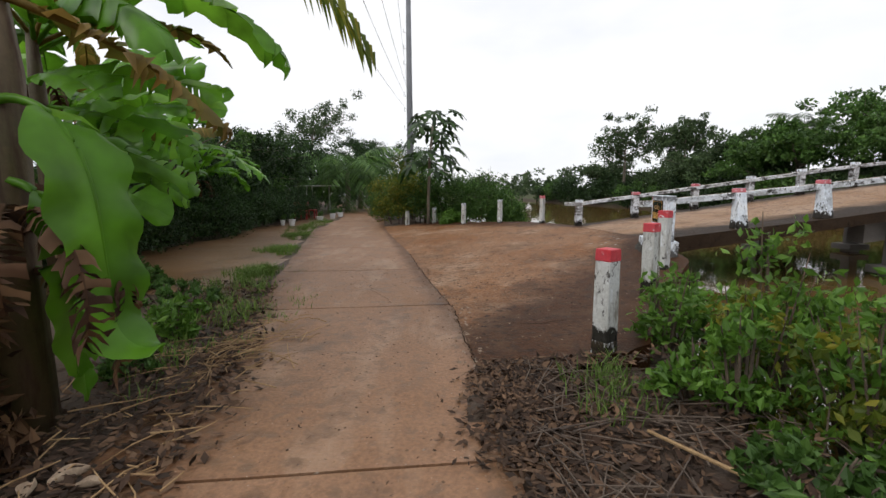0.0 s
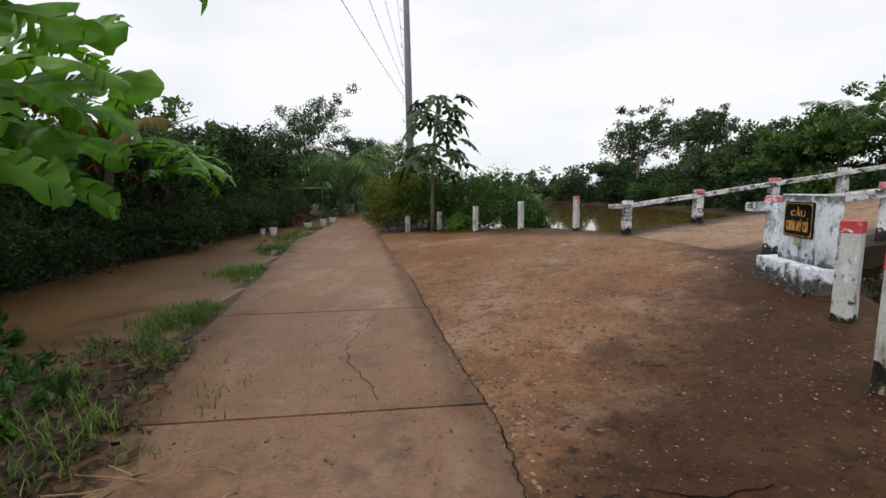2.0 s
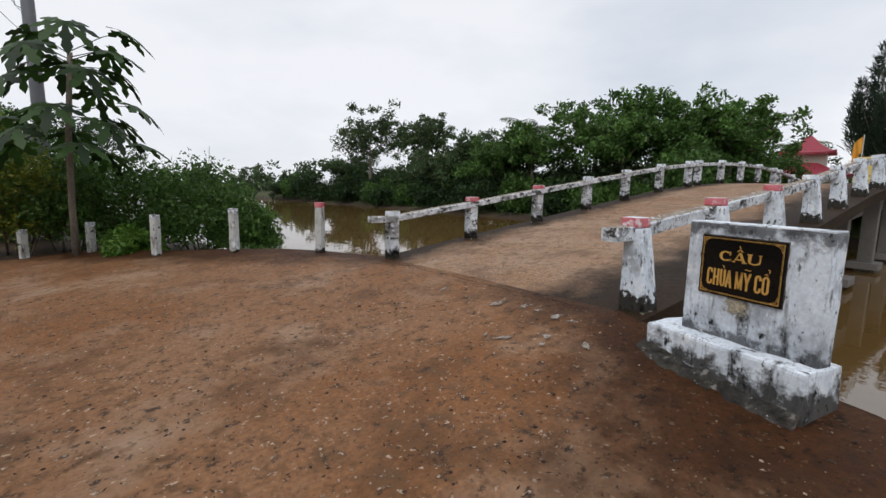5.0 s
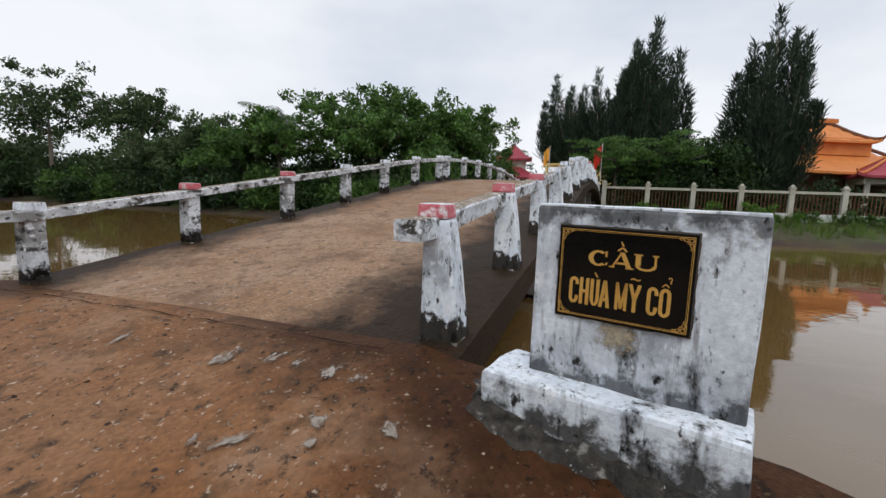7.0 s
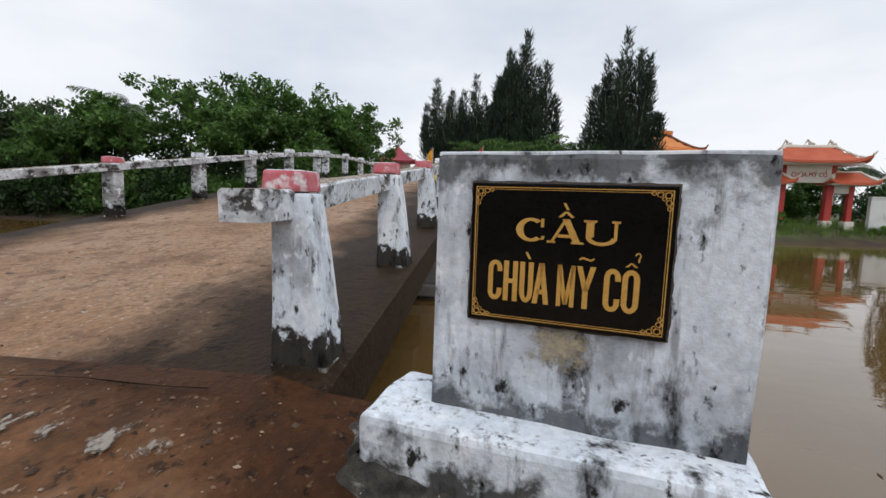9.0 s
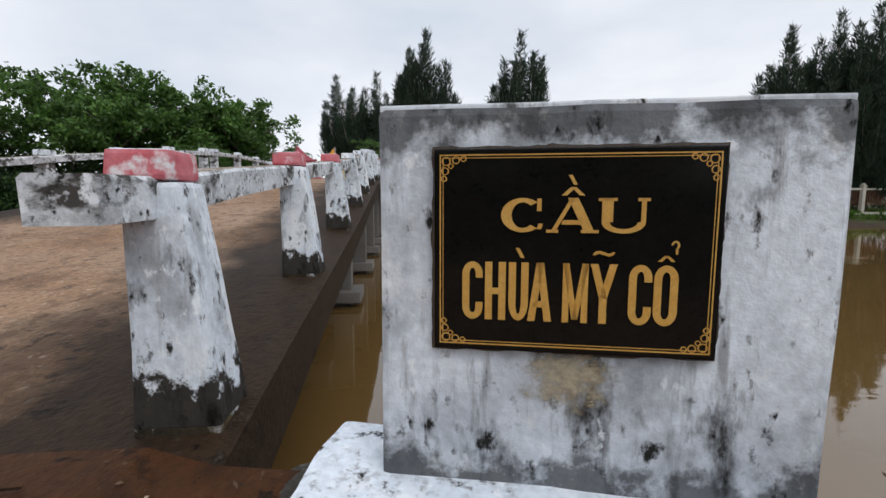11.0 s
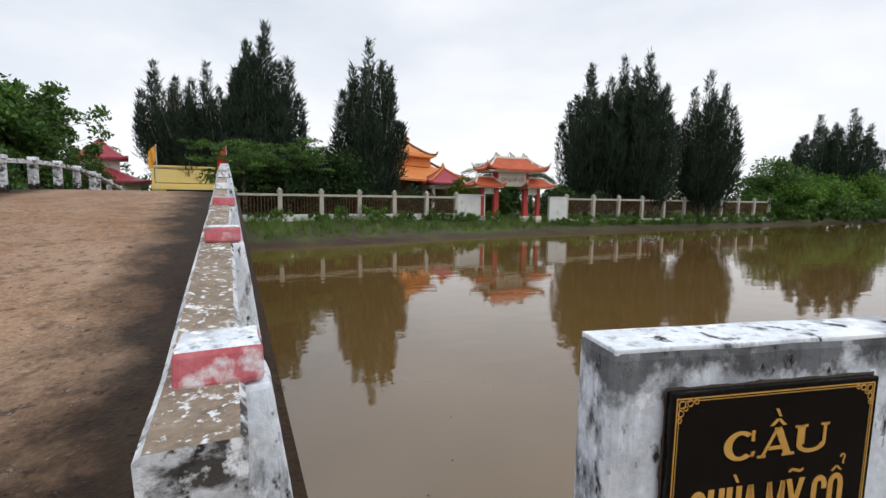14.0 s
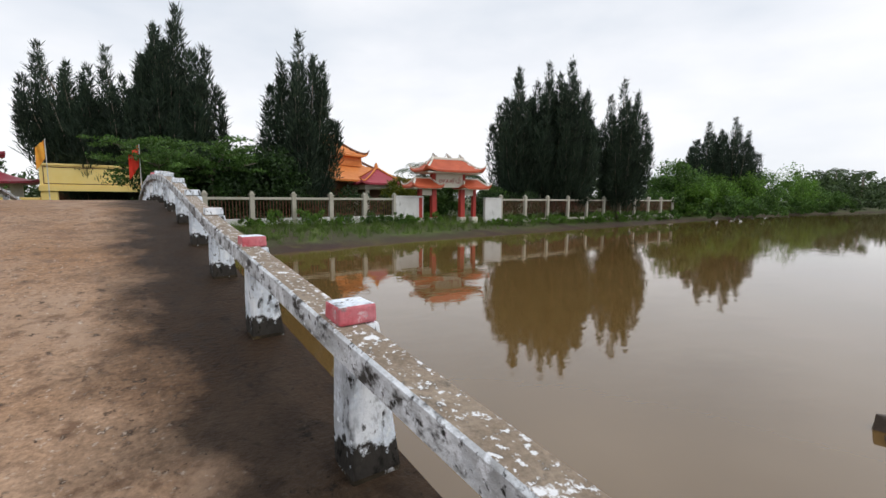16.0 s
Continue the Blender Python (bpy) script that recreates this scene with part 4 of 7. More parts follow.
for sx in (-1, 1):
    for sz in (-1, 1):
        cx, cz = sx * 0.2205, 1.0825 + sz * 0.160
        for k, (ax, az, r0, turns) in enumerate(((-0.004, -0.004, 0.007, 1.0), (-0.021, -0.002, 0.006, 1.0), (-0.002, -0.021, 0.006, 1.0), (-0.034, 0.0, 0.0045, 1.0), (0.0, -0.034, 0.0045, 1.0), (-0.012, -0.012, 0.004, 1.0))):
            pts = [(cx + sx * (ax + r0 * math.cos(2 * math.pi * i / 14)), -0.0068, cz + sz * (az + r0 * math.sin(2 * math.pi * i / 14))) for i in range(15)]
            bm = bmesh.new()
            tube(bm, pts, [0.0012] * 15, 4, False)
            part("scroll", bm, GOLD, plaque)

# ---- roadside marker posts ----
def marker_post(place, height, top, lean, label, red, rz=0.0, half=0.075):
    ob = thing("marker_post", (place[0], place[1], place[2]), label, "post", "marker posts along the water", rz=rz)
    bm = bmesh.new()
    box(bm, (-half, -half, -0.4), (half, half, height - top), 0.008, (0.94, 0.94))
    bmesh.ops.subdivide_edges(bm, edges=[e for e in bm.edges if e.calc_length() > 0.12], cuts=3)
    for v in bm.verts:
        v.co += Vector((noise.noise(v.co * 7 + Vector(place)), noise.noise(v.co * 7 - Vector(place)), 0)) * 0.006
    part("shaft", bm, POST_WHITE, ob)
    bm = bmesh.new()
    box(bm, (0.002 - half, 0.002 - half, height - top), (half - 0.002, half - 0.002, height), 0.008, (0.97, 0.97))
    part("painted_top", bm, red, ob)
    bm = bmesh.new()
    box(bm, (-half - 0.002, -half - 0.002, -0.2), (half + 0.002, half + 0.002, 0.03), 0.006, (0.98, 0.98))
    part("foot", bm, MILDEW, ob)
    ob.matrix_world = ob.matrix_world @ pose(0, 0, 0, lean[0], lean[1], 0)
    return ob


RED_LABEL = "square whitewashed concrete marker post with bright red top"
PINK_LABEL = "thin whitewashed concrete post with faded pink top"
for x, y, zt, h, ln in ((1.36, 3.62, 0.975, 0.80, (0, 0)), (2.45, 5.19, 1.06, 0.80, (0, -1)), (3.12, 6.27, 1.15, 0.92, (0, 1))):
    marker_post((x, y, zt - h), h, 0.10, ln, RED_LABEL, RED_PAINT, 35)
for x, y, zt, h, ln in ((2.93, 13.15, 1.25, 0.88, (0, 0)), (1.85, 14.38, 1.11, 0.85, (0, 0)), (0.73, 15.38, 0.97, 0.84, (0, 1)), (-0.31, 17.0, 0.75, 0.80, (0, 1)), (-1.35, 17.4, 0.62, 0.75, (0, 0))):
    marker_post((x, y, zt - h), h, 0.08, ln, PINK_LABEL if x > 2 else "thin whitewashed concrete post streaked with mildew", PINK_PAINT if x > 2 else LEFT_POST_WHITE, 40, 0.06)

# ---- vegetation builders ----
def tree(place, height, spread, material, label, seed, clumps=60, per=70, leaf=0.22, trunk=0.14, bare=0.35, limbs=7, flat=0.75, category="tree", group="", gaps=0.0, lean=(0, 0)):
    """A tapered trunk with forking limbs and a crown of leaf clumps set at the limb ends."""
    r = np.random.default_rng(seed)
    ob = thing("tree", place, label, category, group)
    bm = bmesh.new()
    top = Vector((lean[0], lean[1], height * 0.72))
    mid = Vector((lean[0] * 0.4 + r.normal() * 0.1, lean[1] * 0.4 + r.normal() * 0.1, height * bare))
    tube(bm, [(0, 0, -0.4), tuple(mid * 0.5), tuple(mid), tuple(mid.lerp(top, 0.5)), tuple(top)], [trunk * 1.3, trunk, trunk * 0.85, trunk * 0.5, trunk * 0.2], 7)
    ends = []
    for i in range(limbs):
        a = 2 * math.pi * (i + 0.6 * r.random()) / limbs
        s = mid.lerp(top, 0.15 + 0.75 * r.random())
        reach = spread * (0.45 + 0.5 * r.random())
        e = s + Vector((math.cos(a) * reach, math.sin(a) * reach, height * (0.06 + 0.22 * r.random())))
        k = s.lerp(e, 0.5) + Vector((0, 0, 0.08 * height * r.random()))
        tube(bm, [tuple(s), tuple(k), tuple(e)], [trunk * 0.42, trunk * 0.27, trunk * 0.08], 5)
        ends += [e, k]
        for q in range(2):
            f = k.lerp(e, 0.4) + Vector((r.normal() * spread * 0.25, r.normal() * spread * 0.25, height * 0.1 * r.random()))
            tube(bm, [tuple(k), tuple(f)], [trunk * 0.2, trunk * 0.05], 4)
            ends.append(f)
    part("trunk", bm, BARK, ob, smooth=True)
    ends.append(top)
    c, q = [], []
    for i in range(clumps):
        e = ends[int(r.integers(len(ends)))]
        p = np.array(e) + r.normal(size=3) * np.array([spread * 0.24, spread * 0.24, height * 0.07])
        p[2] = min(p[2], height * (0.93 + 0.07 * r.random()))
        c.append(p)
        w = spread * (0.12 + 0.16 * r.random())
        q.append((w, w, w * flat))
    v, f = leaf_quads(r, c, q, per, leaf, 0.5, 0.1, 0.25)
    cloud_part("crown", v, f, material, ob)
    return ob


def shrub(place, size, material, label, seed, n=2500, leaf=0.10, name="bush", category="bush", lumps=26, stems=9, group="", up=0.2, slim=0.5):
    """Thin stems and leaf clumps filling an uneven mound."""
    r = np.random.default_rng(seed)
    ob = thing(name, place, label, category, group)
    c, q = [], []
    bm = bmesh.new()
    for i in range(lumps):
        a, d = r.random() * 2 * math.pi, math.sqrt(r.random())
        h = size[2] * (0.15 + 0.75 * r.random() * (1 - 0.45 * d))
        p = np.array([math.cos(a) * d * size[0] * 0.42, math.sin(a) * d * size[1] * 0.42, h])
        c.append(p)
        w = min(size) * (0.13 + 0.15 * r.random())
        q.append((w, w, w * 0.8))
        if i < stems:
            tube(bm, [(p[0] * 0.3, p[1] * 0.3, -0.1), (p[0] * 0.6, p[1] * 0.6, h * 0.6), tuple(p + np.array([0, 0, w]))], [0.018, 0.012, 0.004], 4)
    part("woody_base", bm, TWIG, ob)
    v, f = leaf_quads(r, c, q, max(8, n // lumps), leaf, slim, up, 0.2)
    cloud_part("foliage", v, f, material, ob)
    return ob


def blade(length, width, rise, droop, seed, tears=0.35, fold=0.25, segs=26, curl=0.0, early=False, tip=0.16, hook=0.0):
    """One banana leaf along +x from its stalk: midrib arc, two half blades cut into torn strips."""
    r = np.random.default_rng(seed)
    bm = bmesh.new()
    stalk = 0.18
    pts, ang = [], rise
    p = Vector((0, 0, 0))
    n = segs + 6
    for i in range(n + 1):
        pts.append(p.copy())
        ang -= droop / n * ((0.5 + 1.0 * i / n) if not early else max(0.0, 2.6 - 4.4 * i / n) * 1.28)
        ang += hook / n * 5 if i > 0.8 * n else 0.0
        p = p + Vector((math.cos(ang), math.sin(curl) * 0.3 * i / n, math.sin(ang))) * length / n
    tube(bm, [tuple(q) for q in pts], [0.028 * (1 - 0.85 * i / n) + 0.003 for i in range(n + 1)], 5)
    for side in (-1, 1):
        prev = None
        sag = 0.0
        for i in range(6, n + 1):
            f = (i - 6) / segs
            w = width * 0.5 * min(1.0, (f / 0.10) ** 0.6 if f < 0.10 else 1.0, max(0.0, (1 - f) / tip) ** 0.55 if f > 1 - tip else 1.0)
            w *= 0.92 + 0.08 * math.sin(f * 9 + side)
            d = (pts[min(i + 1, n)] - pts[i - 1]).normalized()
            up = Vector((-d.z, 0, d.x))
            base = pts[i] + up * 0.01
            out = Vector((d.x * 0.18, side, 0)).normalized()
            m1 = base + out * w * 0.5 + up * (fold * w * 0.45) - Vector((0, 0, sag * w * 0.3))
            m2 = base + out * w * (0.97 - sag * 0.25) + up * (fold * w * 0.25) - Vector((0, 0, w * (0.12 + sag)))
            m2 = m2 + up * (width * 0.07 * math.sin(i * 1.15 + side * 0.8) * min(1.0, w / (width * 0.4)))
            row = [bm.verts.new(base), bm.verts.new(m1), bm.verts.new(m2)]
            if prev:
                a, b = prev, row
                bm.faces.new((a[0], b[0], b[1], a[1]))
                bm.faces.new((a[1], b[1], b[2], a[2]))
            prev = row
            if r.random() < tears:
                sag = max(0.0, min(0.9, sag + r.normal() * 0.35))
                k = [bm.verts.new(row[0].co), bm.verts.new(row[1].co - Vector((0, 0, 0.02 + 0.05 * r.random()))), bm.verts.new(row[2].co - d * 0.04 - Vector((0, 0, 0.05 + 0.08 * r.random())))]
                prev = k
    return bm


def banana(place, height, label, seed, leaves, stem_r=0.11, dead=4):
    """leaves: rows of (azimuth, rise, length, width, droop, old)."""
    r = np.random.default_rng(seed)
    ob = thing("banana_plant", place, label, "banana plant", "banana plants beside the road")
    bm = bmesh.new()
    lean = (r.normal() * 0.12, r.normal() * 0.12)
    tube(bm, [(0, 0, -0.1), (lean[0] * 0.3, lean[1] * 0.3, height * 0.4), (lean[0], lean[1], height * 0.8), (lean[0], lean[1], height)], [stem_r * 1.25, stem_r, stem_r * 0.75, stem_r * 0.45], 10)
    part("stem", bm, STEM, ob, smooth=True)
    for i, (az, rise, ln, w, droop, old) in enumerate(leaves):
        o = part("leaf", blade(ln, w, radians(rise), radians(droop), seed * 31 + i, 0.3 if not old else 0.6), BANANA_OLD if old else BANANA, ob, "yellowing torn banana leaf" if old else "", True)
        o.matrix_basis = pose(lean[0], lean[1], height * (0.9 + 0.1 * r.random()), 0, 0, az)
    for i in range(dead):
        o = part("leaf", blade(1.0 + 0.5 * r.random(), 0.24, radians(20), radians(150), seed * 57 + i, 0.8), DEAD_LEAF, ob, "dead brown hanging leaf", True)
        o.matrix_basis = pose(lean[0] * 0.7, lean[1] * 0.7, height * ((0.6 if height < 2.6 or height > 2.72 else 0.3) + 0.3 * r.random()), 0, 0, r.random() * 360)
    return ob


def fan(n, start, rises, length, width, seed, old_share=0.15):
    r = np.random.default_rng(seed)
    return [(start + 360 * i / n * 1.62 + r.normal() * 12, rises[0] + (rises[1] - rises[0]) * r.random(), length * (0.8 + 0.35 * r.random()), width * (0.85 + 0.3 * r.random()), 60 + 60 * r.random(), r.random() < old_share) for i in range(n)]


def palm(place, height, label, seed, fronds=18, reach=2.2, trunk=0.13, material=None):
    r = np.random.default_rng(seed)
    ob = thing("palm_tree", place, label, "palm tree")
    bm = bmesh.new()
    tube(bm, [(0, 0, -0.2), (0.1, 0, height * 0.5), (0.05, 0.1, height)], [trunk * 1.3, trunk, trunk * 0.8], 8)
    part("trunk", bm, BARK, ob, smooth=True)
    for i in range(fronds):
        bm = bmesh.new()
        rise, droop = radians(75 - 85 * r.random()), radians(70 + 40 * r.random())
        n, p, ang, pts = 16, Vector((0, 0, 0)), rise, []
        for k in range(n + 1):
            pts.append(p.copy())
            ang -= droop / n
            p = p + Vector((math.cos(ang), 0, math.sin(ang))) * reach / n
        tube(bm, [tuple(q) for q in pts], [0.02 * (1 - 0.9 * k / n) + 0.003 for k in range(n + 1)], 4)
        for k in range(2, n * 2):
            f = k / (n * 2)
            q = pts[k // 2].lerp(pts[min(n, k // 2 + 1)], 0.5 * (k % 2))
            d = (pts[min(n, k // 2 + 1)] - pts[max(0, k // 2 - 1)]).normalized()
            ln = reach * 0.30 * math.sin(math.pi * (0.12 + 0.84 * f)) + 0.05
            for side in (-1, 1):
                e = q + Vector((d.x * 0.5, side, d.z * 0.5)).normalized() * ln - Vector((0, 0, ln * (0.45 + 0.3 * r.random())))
                mid = q.lerp(e, 0.5) + Vector((0, 0, ln * 0.12))
                w = d * 0.022 * reach / 2
                bm.faces.new([bm.verts.new(x) for x in (q - w * 0.5, mid - w, e, mid + w)])
        o = part("frond", bm, material or LEAF_MID, ob)
        o.matrix_basis = pose(0.05, 0.1, height, 0, 0, 360 * i / fronds * 1.618 * 2)
    return ob


def conifer(place, height, width, label, seed, tips=7, lean=(0, 0), strands=13500):
    """A casuarina: many upright leaders ending at different heights, each hung with rising feathery sprays of needles."""
    r = np.random.default_rng(seed)
    ob = thing("casuarina_tree", place, label, "conifer", "casuarinas along the temple wall")
    bm = bmesh.new()
    tube(bm, [(0, 0, -0.3), (lean[0] * 0.3, lean[1] * 0.3, height * 0.4), (lean[0], lean[1], height * 0.9)], [0.22, 0.15, 0.03], 7)
    vs, fs, tops = [], [], []
    for i in range(tips * 3):
        a = 2.4 * i + r.random() * 0.6
        d = 0.0 if i == 0 else (0.25 + 0.75 * (i / (tips * 3)) ** 0.7) * width * 0.5
        h = height * (1.0 if i == 0 else max(0.4, 1.0 - 0.42 * (2 * d / width) ** 2.0 - 0.15 * r.random()))
        e = np.array([math.cos(a) * d + lean[0] * h / height, math.sin(a) * d + lean[1] * h / height, h])
        b = np.array([e[0] * 0.35, e[1] * 0.35, h * (0.04 + 0.22 * r.random())])
        tops.append((b, e, h))
        tube(bm, [tuple(b), tuple(b * 0.5 + e * 0.5 + np.array([e[0] - b[0], e[1] - b[1], 0]) * 0.15), tuple(e)], [0.06, 0.035, 0.006], 4)
    part("trunk", bm, BARK, ob, smooth=True)
    tot = 0
    for b, e, h in tops:
        n = strands // len(tops)
        f = r.random(n)
        c = b + (e - b) * f[:, None]
        c[:, :2] += (e - b)[:2] * (0.3 * np.sin(np.pi * f))[:, None]
        a = r.random(n) * 2 * math.pi
        rad = width * 0.19 * (1 - f) ** 0.7 * (0.25 + 0.75 * r.random(n)) + 0.015
        s = c + np.stack([np.cos(a) * rad, np.sin(a) * rad, rad * 0.3], 1)
        d = np.stack([np.cos(a) * 0.5, np.sin(a) * 0.5, 0.95 + 0 * a], 1) + r.normal(size=(n, 3)) * 0.22
        d /= np.linalg.norm(d, axis=1)[:, None]
        ln = height * 0.06 * ((0.5 + 0.8 * r.random(n)) * (1 - 0.45 * f))[:, None]
        for rep in range(2):
            dd = d + r.normal(size=(n, 3)) * 0.2
            w = np.cross(dd, r.normal(size=(n, 3)))
            w /= np.linalg.norm(w, axis=1)[:, None]
            w *= height * 0.0030
            o = s + r.normal(size=(n, 3)) * height * 0.006
            vs.append(np.stack([o - w, o + dd * ln * 0.5 - w * 0.8, o + dd * ln, o + dd * ln * 0.5 + w * 0.8], 1).reshape(-1, 3))
            i4 = tot + np.arange(n)[:, None] * 4
            fs.append(np.concatenate([i4 + np.array([[0, 1, 2]]), i4 + np.array([[0, 2, 3]])], 0))
            tot += n * 4
    cloud_part("foliage", np.concatenate(vs), np.concatenate(fs), NEEDLE, ob)
    return ob


# ---- the far bank: fence, gate, temple ----
def fence_run(name, p0, p1, n, label, mat_post, base=0.42, height=1.5):
    d = Vector((p1[0] - p0[0], p1[1] - p0[1], 0))
    ln = d.length
    ob = thing(name, (p0[0], p0[1], base), label, "fence", rz=math.degrees(math.atan2(d.y, d.x)))
    bm = bmesh.new()
    box(bm, (0, -0.1, -0.8), (ln, 0.1, 0.35 if p1[1] > -5 else -0.05), 0.015)
    part("low_wall", bm, GREY_WHITE if p1[1] > -5 else mat_post, ob)
    bm = bmesh.new()
    box(bm, (0, -0.05, height - 0.22), (ln, 0.05, height - 0.1), 0.01)
    part("top_rail", bm, mat_post, ob)
    for i in range(n + 1):
        x = ln * i / n
        bm = bmesh.new()
        box(bm, (x - 0.11, -0.11, -0.5), (x + 0.11, 0.11, height), 0.015)
        box(bm, (x - 0.14, -0.14, height), (x + 0.14, 0.14, height + 0.06), 0.012)
        box(bm, (x - 0.11, -0.11, height + 0.07), (x + 0.11, 0.11, height + 0.2), 0.03, (0.4, 0.4))
        part("fence_post", bm, mat_post, ob)
    bm = bmesh.new()
    k = int(ln / 0.16)
    for i in range(k):
        x = ln * (i + 0.5) / k
        box(bm, (x - 0.012, -0.012, 0.35), (x + 0.012, 0.012, height - 0.2))
    tagged(part("bar_infill", bm, SHADED_WALL_DARK_TRIM, ob), kind="stuff")
    return ob


def curved_roof(bm, w, d, h, eave=0.25, ridge=0.5, n=14, lift=0.35):
    """A hipped roof with upturned corners, centred at the origin: w along x, d along y."""
    def point(u, v):
        x, y = (u - 0.5) * w, (v - 0.5) * d
        k = max(abs(2 * u - 1) * w - (w * ridge), 0) / (w - w * ridge) if w * ridge < w else 0
        e = max(k, abs(2 * v - 1))
        z = h * (1 - e) ** 1.35 + lift * (abs(2 * u - 1) ** 5) * (abs(2 * v - 1) ** 5)
        return (x, y, z)
    g = [[bm.verts.new(point(i / n, j / n)) for j in range(n + 1)] for i in range(n + 1)]
    for i in range(n):
        for j in range(n):
            bm.faces.new((g[i][j], g[i + 1][j], g[i + 1][j + 1], g[i][j + 1]))
    rim = [g[i][0] for i in range(n + 1)] + [g[n][j] for j in range(1, n + 1)] + [g[i][n] for i in range(n - 1, -1, -1)] + [g[0][j] for j in range(n - 1, 0, -1)]
    low = [bm.verts.new(v.co - Vector((0, 0, 0.14))) for v in rim]
    for i in range(len(rim)):
        bm.faces.new((rim[i - 1], low[i - 1], low[i], rim[i]))
    bm.faces.new(low[::-1])


def roof_trim(w, d, h, lift, ridge, r, material, parent):
    """Raised ridge and hip ribs of a curved roof, the hips ending in upturned horns."""
    def height(e):
        return h * (1 - e) ** 1.35
    bm = bmesh.new()
    tube(bm, [(-w * ridge / 2, 0, h + 0.02), (0, 0, h), (w * ridge / 2, 0, h + 0.02)], [r * 1.2, r, r * 1.2], 6)
    part("ridge_rib", bm, material, parent)
    for sx in (-1, 1):
        for sy in (-1, 1):
            pts = []
            for i in range(13):
                e = i / 12
                x, y = w / 2 * (ridge + (1 - ridge) * e), d / 2 * e
                pts.append((sx * x, sy * y, height(e) + lift * (2 * x / w) ** 5 * e ** 5 + r * 0.4))
            x, y, z = pts[-1]
            pts.append((x * 1.04, y * 1.05, z + r * 2.2))
            bm = bmesh.new()
            tube(bm, pts, [r] * 12 + [r * 0.9, r * 0.4], 6)
            part("hip_rib", bm, material, parent)


GATE_X = 28.9
gate = thing("temple_gate", (GATE_X, -6.2, 0.5), "red and cream three-bay temple gate with curved tiled roofs", "gate")
gate.scale = (1, 1, 0.88)
for y in (2.05, 1.08, -1.08, -2.05):
    inner = abs(y) < 2
    bm = bmesh.new()
    box(bm, (-0.17 if inner else -0.13, y - (0.16 if inner else 0.12), 0.0), (0.17 if inner else 0.13, y + (0.16 if inner else 0.12), 3.4 if inner else 2.25), 0.02)
    part("column", bm, RED_COLUMN, gate)
    bm = bmesh.new()
    box(bm, (-0.24, y - 0.22, -0.6), (0.24, y + 0.22, 0.12), 0.03)
    part("column_base", bm, CREAM_WALL, gate)
bm = bmesh.new()
box(bm, (-0.24, -1.0, 2.3), (0.24, 1.0, 3.3), 0.02)
part("name_panel", bm, CREAM_WALL, gate, "cream name panel with dark lettering")
tm = text_mesh("lettering", "CHÙA MỸ CỔ", 1.6, 0.42, RED_COLUMN, gate, (0, 0, 0), 0.01)
tm.matrix_basis = pose(-0.255, 0, 2.62, 0, 0, -90)
for y in (1.60, -1.60):
    bm = bmesh.new()
    box(bm, (-0.10, y - 0.42, 1.72), (0.10, y + 0.36, 2.2), 0.02)
    part("side_panel", bm, CREAM_WALL, gate)
    bm = bmesh.new()
    curved_roof(bm, 2.2, 1.6, 0.6, lift=0.24)
    o = part("side_roof", bm, RED_TILE, gate, "brick red tiled side roof")
    o.matrix_basis = pose(0, y * 1.14, 2.34, 0, 0, 90)
    roof_trim(2.2, 1.6, 0.6, 0.24, 0.5, 0.06, CREAM_WALL, o)
    bm = bmesh.new()
    box(bm, (-0.7, -0.98, -0.03), (0.7, 0.98, 0.07), 0.02)
    o = part("eave", bm, CREAM_WALL, gate)
    o.location = (0, y * 1.14, 2.20)
bm = bmesh.new()
curved_roof(bm, 4.4, 2.2, 0.9, lift=0.34)
o = part("main_roof", bm, RED_TILE, gate, "brick red tiled main roof")
o.matrix_basis = pose(0, 0, 3.5, 0, 0, 90)
roof_trim(4.4, 2.2, 0.9, 0.34, 0.5, 0.075, CREAM_WALL, o)
bm = bmesh.new()
box(bm, (-0.95, -1.98, -0.04), (0.95, 1.98, 0.08), 0.02)
o = part("eave", bm, CREAM_WALL, gate)
o.location = (0, 0, 3.33)
bm = bmesh.new()
box(bm, (-0.1, -1.15, 4.30), (0.1, 1.15, 4.44), 0.03)
part("ridge", bm, CREAM_WALL, gate)
for y, k in ((-1.0, 1), (0.0, 1.3), (1.0, 1)):
    bm = bmesh.new()
    pts = [(0, y - 0.22 * k, 4.36), (0, y - 0.12 * k, 4.55 * 1.0), (0, y, 4.42 + 0.1 * k), (0, y + 0.1, 4.62 + 0.1 * k), (0, y + 0.24 * k, 4.40)]
    tube(bm, pts, [0.05, 0.08, 0.10, 0.07, 0.03], 6)
    part("ridge_ornament", bm, ORNAMENT, gate)
fence_run("fence", (GATE_X - 2.1, 10.0), (GATE_X, -2.4), 6, "grey-white concrete fence with posts and dark bars", FENCE_PAINT)
bm = bmesh.new()
box(bm, (-0.12, -1.0, -0.8), (0.12, 0.9, 1.45), 0.02)
box(bm, (-0.16, -1.0, 1.45), (0.16, 0.9, 1.55), 0.02)
w = part("wall", bm, GREY_WHITE)
w.matrix_world = pose(GATE_X, -3.35, 0.42)
tagged(w, "plain whitewashed wall beside the temple gate", "wall")
bm = bmesh.new()
box(bm, (-0.12, -0.7, -0.8), (0.12, 0.7, 1.4), 0.02)
box(bm, (-0.16, -0.7, 1.4), (0.16, 0.7, 1.48), 0.02)
w = part("wall", bm, GREY_WHITE)
w.matrix_world = pose(GATE_X, -9.85, 0.42)
tagged(w, "plain whitewashed wall beside the temple gate", "wall")
